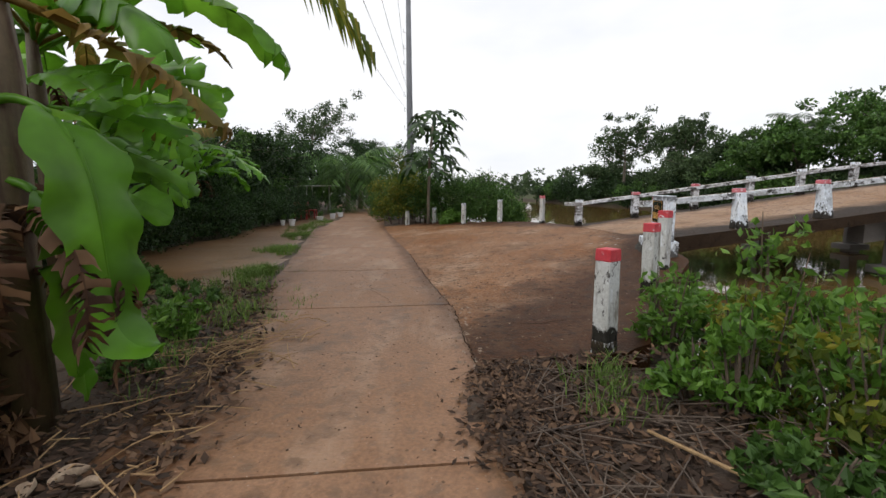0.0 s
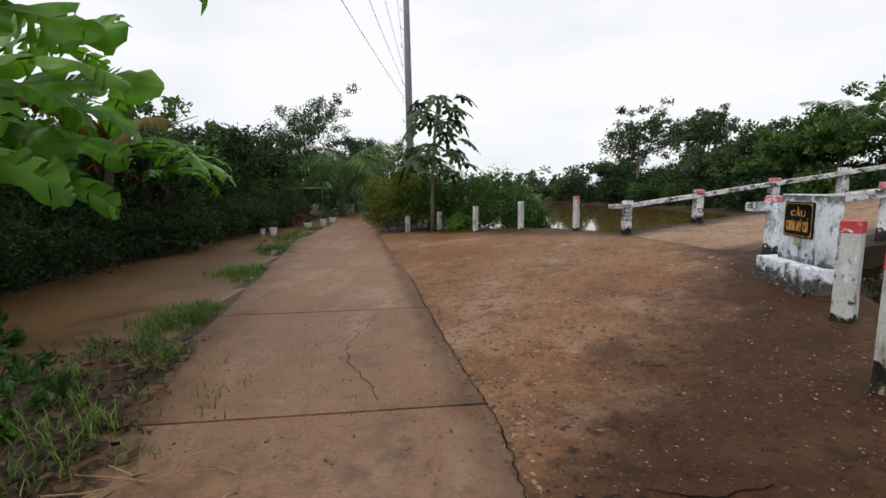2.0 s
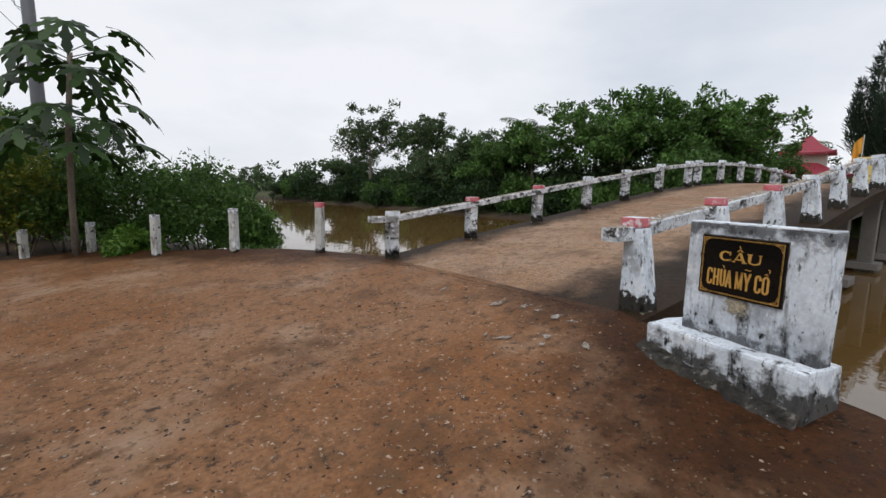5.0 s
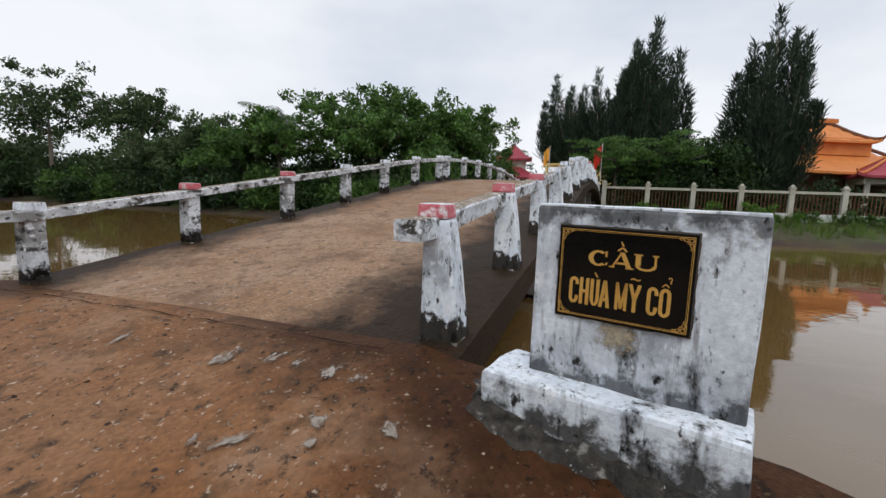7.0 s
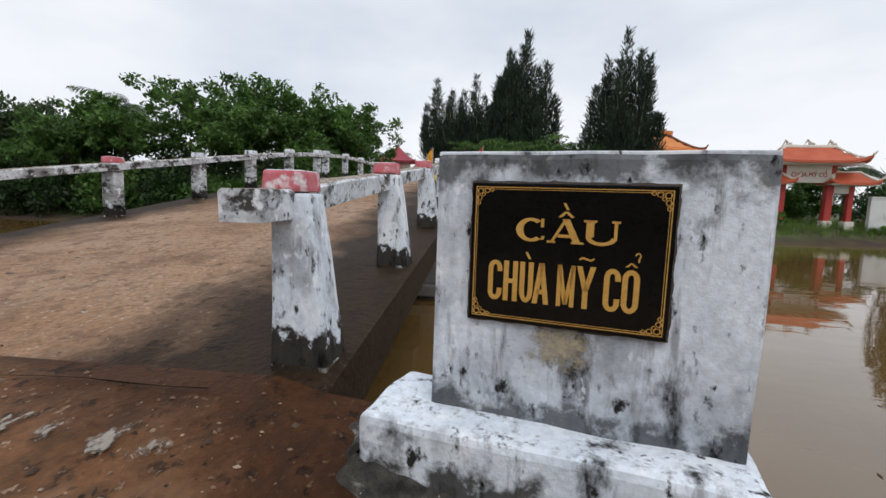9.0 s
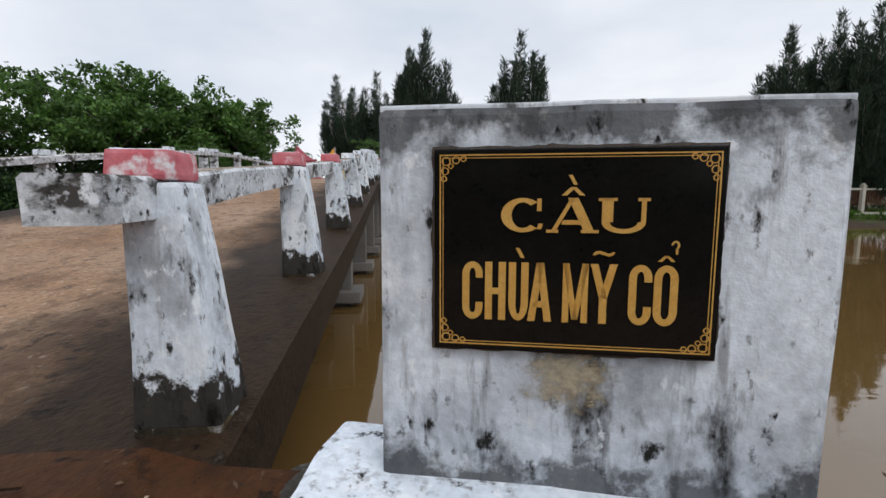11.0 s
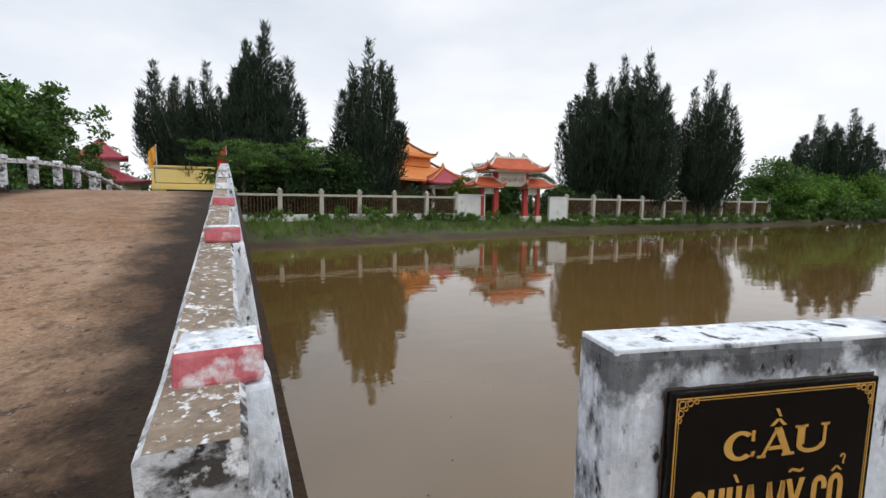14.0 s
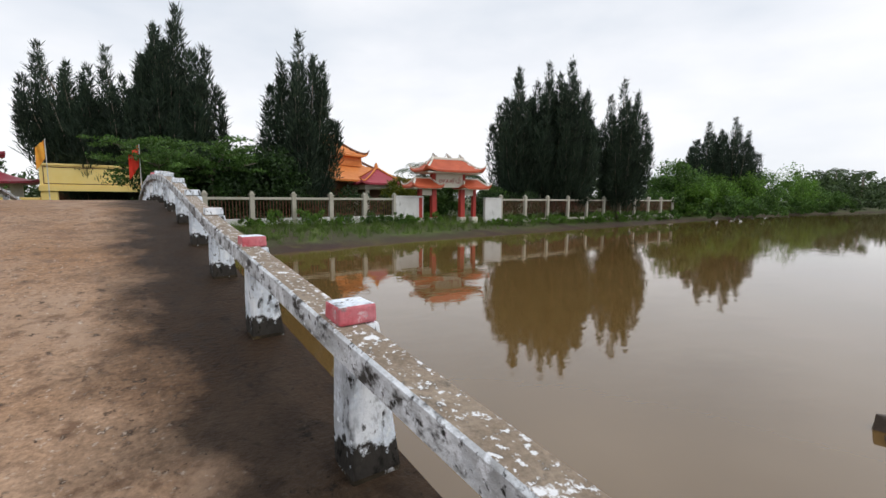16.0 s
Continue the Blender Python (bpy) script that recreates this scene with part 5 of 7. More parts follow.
fence_run("fence", (GATE_X + 0.05, -10.6), (32.2, -36), 10, "grey-white concrete fence with posts and dark bars", FENCE_PAINT)


def temple(place, rz):
    ob = thing("temple", place, "temple hall with stacked orange tiled roofs", "temple", rz=rz)
    bm = bmesh.new()
    box(bm, (-4.2, -3.4, 0), (4.2, 3.4, 2.9), 0.02)
    # the shade under the eaves is put into the wall's brown
    part("wall", bm, SHADED_WALL_DARK_TRIM, ob)
    for i in range(6):
        bm = bmesh.new()
        box(bm, (-4.8 + 1.9 * i, -4.2, 0), (-4.45 + 1.9 * i, -3.85, 2.85), 0.02)
        part("column", bm, ORANGE_TILE, ob)
    for nm, w, d, h, z, mt in (("lower_roof", 12.0, 9.6, 2.3, 2.75, ORANGE_TILE), ("upper_roof", 5.6, 4.6, 1.3, 4.9, ORANGE_TILE)):
        bm = bmesh.new()
        curved_roof(bm, w, d, h, lift=0.2, n=18)
        o = part(nm, bm, mt, ob)
        o.location = (0, 0, z)
        roof_trim(w, d, h, 0.2, 0.5, 0.11, SHADED_WALL_DARK_TRIM, o)
    bm = bmesh.new()
    box(bm, (-2.5, -1.9, 4.0), (2.5, 1.9, 5.1), 0.02)
    part("clerestory", bm, ORANGE_TILE, ob)
    bm = bmesh.new()
    box(bm, (-1.7, -0.14, 6.3), (1.7, 0.14, 6.6), 0.04)
    part("ridge", bm, ORANGE_TILE, ob)
    for sx in (-1, 1):
        for z0, x0, y0 in ((4.7, 3.3, -2.6), (3.1, 5.7, -4.6)):
            bm = bmesh.new()
            tube(bm, [(sx * (x0 - 0.5), y0 + 0.3, z0), (sx * x0, y0, z0 + 0.25), (sx * (x0 + 0.3), y0 - 0.1, z0 + 0.75), (sx * x0, y0, z0 + 1.05), (sx * (x0 - 0.25), y0, z0 + 0.95)], [0.1, 0.14, 0.12, 0.09, 0.04], 6)
            part("roof_ornament", bm, ORNAMENT, ob)
    return ob


temple((41.0, -1.6, 0.4), 120)
pav = thing("pavilion", (36.4, -4.3, 0.4), "small open pavilion with tiled hip roof", "pavilion")
for x in (-1.2, 1.2):
    for y in (-1.2, 1.2):
        bm = bmesh.new()
        box(bm, (x - 0.12, y - 0.12, 0), (x + 0.12, y + 0.12, 2.35), 0.02)
        part("column", bm, CREAM_WALL, pav)
bm = bmesh.new()
box(bm, (-1.45, -1.45, 2.05), (1.45, 1.45, 2.45), 0.02)
part("beam", bm, CREAM_WALL, pav)
bm = bmesh.new()
curved_roof(bm, 3.8, 3.8, 1.2, ridge=0.05, lift=0.2)
o = part("roof", bm, DARK_RED_ROOF, pav)
o.location = (0, 0, 2.5)
roof_trim(3.8, 3.8, 1.2, 0.2, 0.05, 0.07, ORANGE_TILE, o)
bm = bmesh.new()
tube(bm, [(0, 0, 3.6), (0, 0, 3.8), (0, 0, 4.1)], [0.14, 0.18, 0.03], 8)
part("finial", bm, ORANGE_TILE, pav)

# yellow parapet building past the bridge end
yb = thing("yellow_building", (35.3, 15.2, 0.0), "yellow wall with long flat parapet and dark opening", "building", rz=-86)
# back_wall's dark brown carries the shade inside the opening
for nm, lo, hi, mt in (("parapet", (0, 0, 2.35), (9.0, 0.35, 3.42), YELLOW_WALL), ("lintel", (-0.05, -0.1, 2.05), (9.05, 0.4, 2.35), YELLOW_WALL), ("base_wall", (-2.6, -0.05, -0.5), (-0.05, 0.35, 1.7), YELLOW_WALL), ("back_wall", (0, 2.5, -0.5), (9.0, 2.7, 2.05), SHADED_WALL_DARK_TRIM),
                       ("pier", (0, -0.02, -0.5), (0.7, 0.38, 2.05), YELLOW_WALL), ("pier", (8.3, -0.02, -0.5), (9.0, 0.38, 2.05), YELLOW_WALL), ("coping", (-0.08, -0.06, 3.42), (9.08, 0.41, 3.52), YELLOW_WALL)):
    bm = bmesh.new()
    box(bm, lo, hi, 0.01)
    part(nm, bm, mt, yb)
for lo, hi in (((0.15, -0.015, 3.3), (8.9, 0.0, 3.34)), ((0.15, -0.015, 2.42), (8.9, 0.0, 2.46)), ((0.15, -0.015, 2.46), (0.19, 0.0, 3.3))):
    bm = bmesh.new()
    box(bm, lo, hi)
    part("trim_line", bm, SHADED_WALL_DARK_TRIM, yb)


def red_house(place, rz):
    ob = thing("house", place, "small house with two-tier maroon red roof", "house", rz=rz)
    for nm, lo, hi, mt in (("wall", (-2.6, -2.2, 0), (2.6, 2.2, 2.6), CREAM_WALL), ("upper_wall", (-1.2, -1.1, 3.2), (1.2, 1.1, 4.3), CREAM_WALL)):
        bm = bmesh.new()
        box(bm, lo, hi, 0.02)
        part(nm, bm, mt, ob)
    for nm, w, d, h, z in (("lower_roof", 6.6, 5.8, 1.3, 2.6), ("upper_roof", 3.4, 3.2, 1.4, 4.25)):
        bm = bmesh.new()
        curved_roof(bm, w, d, h, lift=0.15, ridge=0.2)
        o = part(nm, bm, DARK_RED_ROOF, ob)
        o.location = (0, 0, z)
    return ob


red_house((41.6, 19.6, 0.0), 15)
for x, y, m, nm, z in ((33.4, 14.5, FLAG_ORANGE, "striped orange religious flag on a thin pole", -0.4), (27.2, 10.3, FLAG_RED, "red flag on a thin pole", -0.95)):
    fl = thing("flag", (x, y, z), nm, "flag")
    bm = bmesh.new()
    tube(bm, [(0, 0, 0), (0, 0, 5.0)], [0.025, 0.02], 6)
    part("flagpole", bm, GREY_WHITE, fl)
    bm = bmesh.new()
    rows = [[bm.verts.new((0.05 * math.sin(i * 1.1 + j * 0.4), 0.04 + 0.045 * i, 4.95 - 0.13 * j - 0.05 * i - 0.02 * i * j / 6)) for j in range(8)] for i in range(9)]
    for a, b in zip(rows, rows[1:]):
        for j in range(7):
            bm.faces.new((a[j], b[j], b[j + 1], a[j + 1]))
    part("cloth", bm, m, fl)

# ---- far trees ----
for x, y, h, w, ln, sd in ((37.4, 11.2, 10.0, 4.6, (0, 1.0), 1), (37.3, 12.0, 9.9, 4.8, (0.5, 3.3), 9), (37.6, 11.6, 8.6, 4.0, (0, 2.6), 12), (37.8, 8.5, 13.2, 5.2, (0, 0), 2), (37.0, 9.4, 11.6, 4.2, (0, 0.3), 10), (31.2, 2.55, 10.8, 4.3, (0, 0), 3),
                           (33.3, -15.6, 12.0, 4.8, (0, 0), 4), (32.2, -17.9, 12.4, 4.6, (0, 0), 5), (31.3, -19.6, 12.7, 4.6, (0, 0), 6), (30.4, -25.0, 11.7, 4.8, (0, 0), 11), (40.3, -56.4, 12.4, 6.5, (0, 0), 7), (37.6, -58.0, 12.7, 6.5, (0, 0), 8)):
    conifer((x, y, 0.3), h, w, "tall dark feathery casuarina behind the temple fence", 100 + sd, 7, ln)
# trees on the far bank upstream of the bridge
rt = np.random.default_rng(11)
for i, (x, y, h, w, m, lab) in enumerate((
        (18.6, 46.4, 8.6, 3.3, LEAF_HAZED, "dark spreading riverside tree with visible limbs"), (22.3, 42.1, 8.3, 2.6, LEAF_HAZED, "open-crowned riverside tree with thin limbs"),
        (22.7, 34.6, 6.0, 2.4, LEAF_HAZED, "open-crowned riverside tree with thin limbs"), (21.8, 27.8, 5.8, 2.5, LEAF_MID, "leafy riverside tree overhanging the water"),
        (23.4, 24.2, 6.7, 2.6, LEAF_MID, "leafy riverside tree overhanging the water"), (24.7, 20.9, 6.9, 2.8, LEAF_MID, "leafy riverside tree overhanging the water"),
        (26.4, 18.0, 6.0, 2.6, LEAF_MID, "leafy tree beside the bridge end"), (22.6, 21.8, 5.0, 2.6, LEAF_MID, "low leafy tree on the riverbank"), (21.5, 30.6, 4.6, 2.6, LEAF_MID, "low leafy tree on the riverbank"),
        (20.5, 36.5, 4.4, 2.8, LEAF_HAZED, "low leafy tree on the riverbank"), (28.6, 18.6, 5.6, 2.6, LEAF_MID, "leafy tree beside the bridge end"), (19.0, 52.0, 4.4, 3.0, LEAF_HAZED, "low leafy tree on the riverbank"),
        (47.0, 22.5, 5.6, 2.6, LEAF_HAZED, "grey-green tree behind the red-roofed house"))):
    tree((x, y, 0.2), h, w, m, lab, 200 + i, 110, 70, 0.24, 0.15, 0.36, 9, group="riverside trees")
for i in range(26):
    y = 16.5 + i * 1.9
    x = line_at(FAR_BANK, y) + 0.9 + rt.random() * 1.6
    shrub((x, y, -0.3), (3.4, 3.4, 2.3 + 1.6 * rt.random()), LEAF_DARK if rt.random() < 0.5 else LEAF_MID, "dense mangrove bush at the water's edge", 300 + i, 2200, 0.24, lumps=30, stems=4, group="bushes on the far bank")
for i in range(17):
    y = 19.0 + i * 2.1
    x = line_at(FAR_BANK, y) + 4.2 + rt.random() * 1.2
    shrub((x, y, 0.1), (4.2, 4.2, 3.6 + 1.0 * rt.random()), LEAF_HAZED, "dense green undergrowth beneath the riverside trees", 320 + i, 2600, 0.26, lumps=40, stems=4, group="bushes on the far bank")
for i in range(9):
    x, y = 22.0 + i * 1.55, 17.6 + 0.9 * (i % 3) + (i > 6) * 1.0
    shrub((x, y, 0.1), (3.4, 3.2, 4.4 + 0.8 * rt.random()), LEAF_MID, "dense leafy bush beside the bridge end", 340 + i, 3000, 0.2, lumps=40, stems=4, group="bushes on the far bank")
for i in range(21):
    y = 9.0 - i * 2.15
    if -9.2 < y < -3.2:
        continue
    x = float(np.interp(y, [-36, -10.6, -2.4, 10], [32.2, 28.95, 28.9, 26.8])) + 1.5 + rt.random()
    shrub((x, y, 0.4), (2.6, 2.6, 1.9 + 0.9 * rt.random()), LEAF_DARK, "dark shrub behind the fence bars", 370 + i, 1500, 0.16, lumps=26, stems=4, group="shrubs behind the fence")
for i, (x, y, h, w) in enumerate(((28.4, 9.6, 4.3, 2.4), (28.6, 7.4, 4.6, 2.4))):
    tree((x, y, 0.2), h, w, LEAF_MID, "low flat-crowned feathery tree beside the bridge end", 260 + i, 90, 80, 0.14, 0.10, 0.45, 9, 0.28, group="riverside trees")
# low bushes by the temple fence and further downstream
for i, (x, y, sx, h, m) in enumerate(((29.6, 8.8, 4.2, 5.0, LEAF_DARK), (30.6, 6.4, 4.6, 5.6, LEAF_DARK), (29.4, 7.6, 3.8, 4.8, LEAF_DARK), (33.0, -4.8, 2.6, 3.8, LEAF_YELLOW), (31.6, -6.5, 2.6, 3.2, LEAF_MID), (33.5, -9.0, 3.0, 4.4, LEAF_MID), (33.2, -13.0, 3.4, 3.0, LEAF_MID),
                                      (30.2, 4.4, 4.0, 5.6, LEAF_DARK), (35.0, -40.5, 6.0, 7.4, LEAF_MID), (33.9, -41.0, 6.0, 4.6, LEAF_BRIGHT), (37.2, -51.5, 8.0, 6.0, LEAF_BRIGHT), (36.8, -57, 8.0, 7.0, LEAF_BRIGHT), (38.5, -66, 9.0, 7.0, LEAF_MID), (39.6, -79, 10.0, 8.5, LEAF_BRIGHT), (39.0, -90, 10, 4.6, LEAF_MID))):
    shrub((x, y, 0.2), (sx, sx, h), m, "leafy bush behind the temple fence", 400 + i, 9000, 0.17 if y > -20 else 0.28, lumps=44, stems=6, group="bushes on the far bank")
for i, (x, y, h) in enumerate(((43.0, -109.5, 8.0), (40.4, -115.7, 7.4), (46.0, -112, 7.0), (36.5, -8.6, 3.6), (38, -13.4, 3.6), (44.5, 21.5, 4.6), (24.5, 31.0, 5.4))):
    palm((x, y, 0.2), h, "coconut palm far behind the bank", 500 + i, 16, 2.6, 0.16, LEAF_HAZED)


def woods(name, rows, seed, material, label, height, leaf, per):
    r = np.random.default_rng(seed)
    c, q = [], []
    for x0, y0, x1, y1, n in rows:
        for i in range(n):
            f = r.random()
            h = height * (0.55 + 0.5 * r.random())
            base = np.array([x0 + (x1 - x0) * f + r.normal() * 2.5, y0 + (y1 - y0) * f + r.normal() * 2.5, 0.0])
            for k in range(6):
                c.append(base + np.array([r.normal() * h * 0.22, r.normal() * h * 0.22, h * (0.12 + 0.16 * k)]))
                w = h * (0.16 + 0.1 * r.random())
                q.append((w, w, w * 0.8))
    v, f = leaf_quads(r, c, q, per, leaf, 0.55, 0.1, 0.3)
    return tagged(cloud_part(name, v, f, material), label, "woods", kind="stuff")


woods("far_woods", ((19, 62, 4, 110, 50), (4, 110, -60, 150, 40), (26, 48, 60, 50, 26), (50, 40, 70, 10, 26)), 21, LEAF_HAZED, "distant green tree line upstream", 4.2, 0.45, 34)
woods("bank_scrub", ((33.0, -38, 35.5, -60, 34), (35.5, -60, 39.5, -97, 50)), 23, LEAF_MID, "low green scrub along the far bank", 2.4, 0.3, 60)
woods("far_woods", ((42, -95, 44, -130, 40), (44, -130, 52, -260, 60), (-60, -330, 60, -340, 60), (-60, -200, -30, -60, 40), (48, -75, 60, -50, 22)), 22, LEAF_HAZED, "distant green tree line downstream", 7.5, 0.7, 40)
woods("roadside_woods", ((-13, 20, -16, 48, 40), (-16, 48, -26, 70, 30), (-10, 38, -14, 55, 16), (-5, 50, -14, 62, 14), (-15, 0, -14, 20, 30), (-8, -14, 4, -16, 26), (-14, -12, -15, 0, 18)), 23, LEAF_DARK, "dense dark greenery behind the road", 4.0, 0.26, 70)

# ---- roadside: hedge, trees, bananas ----
for i in range(19):
    y = 5.0 + i * 1.1
    x = float(np.interp(y, [5, 8, 10, 30], [-6.4, -6.6, -7.45, -7.6])) + 0.2 * math.sin(i * 1.7)
    shrub((x, y, -0.05), (2.3, 2.1, 1.75 + 0.35 * math.sin(i * 2.3)), LEAF_DARK, "dense dark clipped hedge bush along the mud strip", 600 + i, 5600, 0.075, name="hedge", category="hedge", lumps=44, stems=5, group="hedge along the road")
for i in range(13):
    y = 5.5 + i * 1.4
    shrub((-9.0 + 0.5 * math.sin(i * 2.1), y, -0.05), (2.8, 2.4, 3.3 + 0.7 * math.sin(i * 1.3)), LEAF_DARK if i % 3 else LEAF_MID, "tall dark shrub behind the hedge", 650 + i, 4200, 0.12, lumps=44, stems=5, group="shrubs behind the hedge")
for i, (x, y, h, w, m, lab, c) in enumerate(((-10.8, 15.5, 4.0, 2.6, LEAF_DARK, "dense dark-leaved tree behind the hedge", 70), (-10.0, 19.5, 4.1, 2.8, LEAF_DARK, "dense dark-leaved tree behind the hedge", 80), (-9.3, 23.0, 4.3, 2.6, LEAF_DARK, "dense dark-leaved tree behind the hedge", 80), (-10.5, 26.5, 4.6, 2.8, LEAF_DARK, "dense dark-leaved tree behind the hedge", 80),
                                             (-10.2, 36.0, 8.4, 2.9, LEAF_HAZED, "tall open-crowned tree above the greenery", 90), (-9.8, 17.6, 5.2, 2.2, LEAF_MID, "thin-crowned tree with pinnate leaves", 40), (-8.4, 33.5, 5.0, 2.6, LEAF_DARK, "dense dark-leaved tree behind the hedge", 70), (-6.8, 41.0, 6.0, 3.0, LEAF_DARK, "dense dark-leaved tree behind the hedge", 70),
                                             (-12.5, 11.0, 4.0, 2.6, LEAF_DARK, "dense dark-leaved tree behind the hedge", 70), (-12.0, 6.5, 5.0, 2.6, LEAF_DARK, "dense dark-leaved tree behind the hedge", 70), (-3.0, 42.0, 5.0, 3.0, LEAF_DARK, "dense dark-leaved tree behind the hedge", 60))):
    tree((x, y, 0), h, w, m, lab, 700 + i, c, 80, 0.17, 0.12, 0.3, 8, group="roadside trees")
palm((-6.3, 29.8, 0), 2.7, "young coconut palm with long arching fronds", 750, 26, 4.4, 0.16, LEAF_MID)
palm((-6.2, 34.0, 0), 3.2, "young coconut palm with long arching fronds", 751, 18, 3.0, 0.16, LEAF_DARK)

near_banana = banana((-2.62, 2.65, 0), 2.7, "banana plant with broad green and dead brown leaves", 1, [(95, 65, 2.2, 0.5, 80, 0), (150, 60, 2.2, 0.5, 90, 0), (200, 55, 2.2, 0.5, 90, 1), (60, 72, 2.3, 0.5, 70, 0)], 0.15, 12)
for az, rise, ln, w, droop, old, z, early in ((-8, 42, 2.12, 0.62, 124, 0, 1.92, True), (-4, 30, 1.45, 0.36, 118, 0, 1.50, True), (38, -12, 1.55, 0.40, 40, 1, 2.6, False), (20, 25, 1.1, 0.4, 110, 0, 1.0, True), (-75, 20, 1.4, 0.35, 108, 1, 1.6, True)):
    o = part("leaf", blade(ln, w, radians(rise), radians(droop), 900 + int(az), 0.06 if not old else 0.6, 0.15, early=early, tip=0.5 if w > 0.6 else 0.3, hook=radians(120) if w > 0.6 else 0.0), BANANA_OLD if old else BANANA, near_banana, "yellowing torn banana leaf" if old else "", True)
    o.matrix_basis = pose(0, 0, z, 0, 0, az)
high_banana = banana((-5.25, 6.1, 0), 3.5, "tall banana plant with broad arching green leaves", 2, fan(8, 60, (45, 80), 2.4, 0.55, 5, 0.2), 0.12, 5)
for az, rise, ln, w, droop, z, roll in ((6, 4, 2.4, 0.6, 26, 2.95, 52), (-22, -6, 2.2, 0.58, 38, 2.55, 45), (12, -14, 2.0, 0.5, 45, 2.25, 40), (-40, 10, 2.2, 0.55, 60, 2.8, 30), (-30, -25, 1.8, 0.5, 40, 1.9, 45)):
    o = part("leaf", blade(ln, w, radians(rise), radians(droop), 930 + int(az), 0.2), BANANA, high_banana, "", True)
    o.matrix_basis = pose(0, 0, z, 0, 0, az) @ pose(0, 0, 0, roll, 0, 0)
for az, rise, ln, w, droop, old, z in ((15, 35, 3.6, 0.8, 100, 0, 3.6), (-21, 35, 2.7, 0.8, 100, 0, 3.3), (16, 35, 2.6, 0.5, 90, 1, 3.3), (-50, 35, 2.4, 0.55, 80, 0, 3.3)):
    o = part("leaf", blade(ln, w, radians(rise), radians(droop), 950 + int(az), 0.3), BANANA_OLD if old else BANANA, high_banana, "yellowing torn banana leaf" if old else "", True)
    o.matrix_basis = pose(0, 0, z, 0, 0, az)
banana((-7.3, 8.9, 0), 2.7, "banana plant with broad arching green leaves", 3, fan(11, 40, (25, 78), 2.6, 0.65, 6, 0.1), 0.11, 4)
mid_banana = banana((-7.9, 10.6, 0), 3.4, "banana plant with broad arching green leaves", 4, fan(7, 80, (40, 80), 2.4, 0.6, 7, 0.1), 0.11, 3)
for az, rise, ln, w, droop, z, roll in ((-3, 22, 2.9, 0.85, 30, 3.75, 40), (0, 8, 3.0, 0.8, 22, 3.3, 50), (-15, -8, 2.4, 0.65, 35, 2.7, 45), (-62, 0, 2.2, 0.6, 40, 3.0, 30), (-40, 5, 2.5, 0.65, 75, 2.7, 35), (22, 15, 2.4, 0.65, 80, 3.1, 30), (-80, 10, 2.3, 0.6, 60, 2.4, 30), (-20, -15, 2.2, 0.6, 60, 2.2, 40)):
    o = part("leaf", blade(ln, w, radians(rise), radians(droop), 970 + int(az), 0.22), BANANA, mid_banana, "", True)
    o.matrix_basis = pose(0, 0, z, 0, 0, az) @ pose(0, 0, 0, roll, 0, 0)
banana((-7.6, 12.4, 0), 2.4, "banana plant with broad arching green leaves", 6, fan(11, 10, (15, 75), 2.5, 0.62, 9, 0.1), 0.11, 3)
banana((-8.0, 15.2, 0), 1.9, "banana plant with broad arching green leaves", 5, fan(10, 20, (20, 75), 2.2, 0.5, 8, 0.0), 0.11, 2)

# ---- across the apron: bush, papaya, pole ----
for i, (x, y, s, h, m) in enumerate(((-1.75, 18.3, 2.2, 3.3, LEAF_YELLOW), (-0.9, 18.6, 2.6, 3.2, LEAF_MID), (0.5, 18.0, 2.6, 2.7, LEAF_MID), (1.6, 17.0, 2.3, 2.3, LEAF_MID), (2.4, 16.6, 1.6, 1.4, LEAF_MID), (-1.4, 20.6, 2.8, 3.2, LEAF_MID), (0.4, 16.4, 1.0, 0.9, LEAF_BRIGHT), (-2.4, 21.5, 2.4, 2.0, LEAF_MID), (-3.0, 25.5, 2.4, 2.0, LEAF_DARK))):
    shrub((x, y, -0.05), (s, s, h), m, "leafy bush behind the marker posts", 800 + i, 9000, 0.085, lumps=60, stems=8, group="bushes behind the posts")


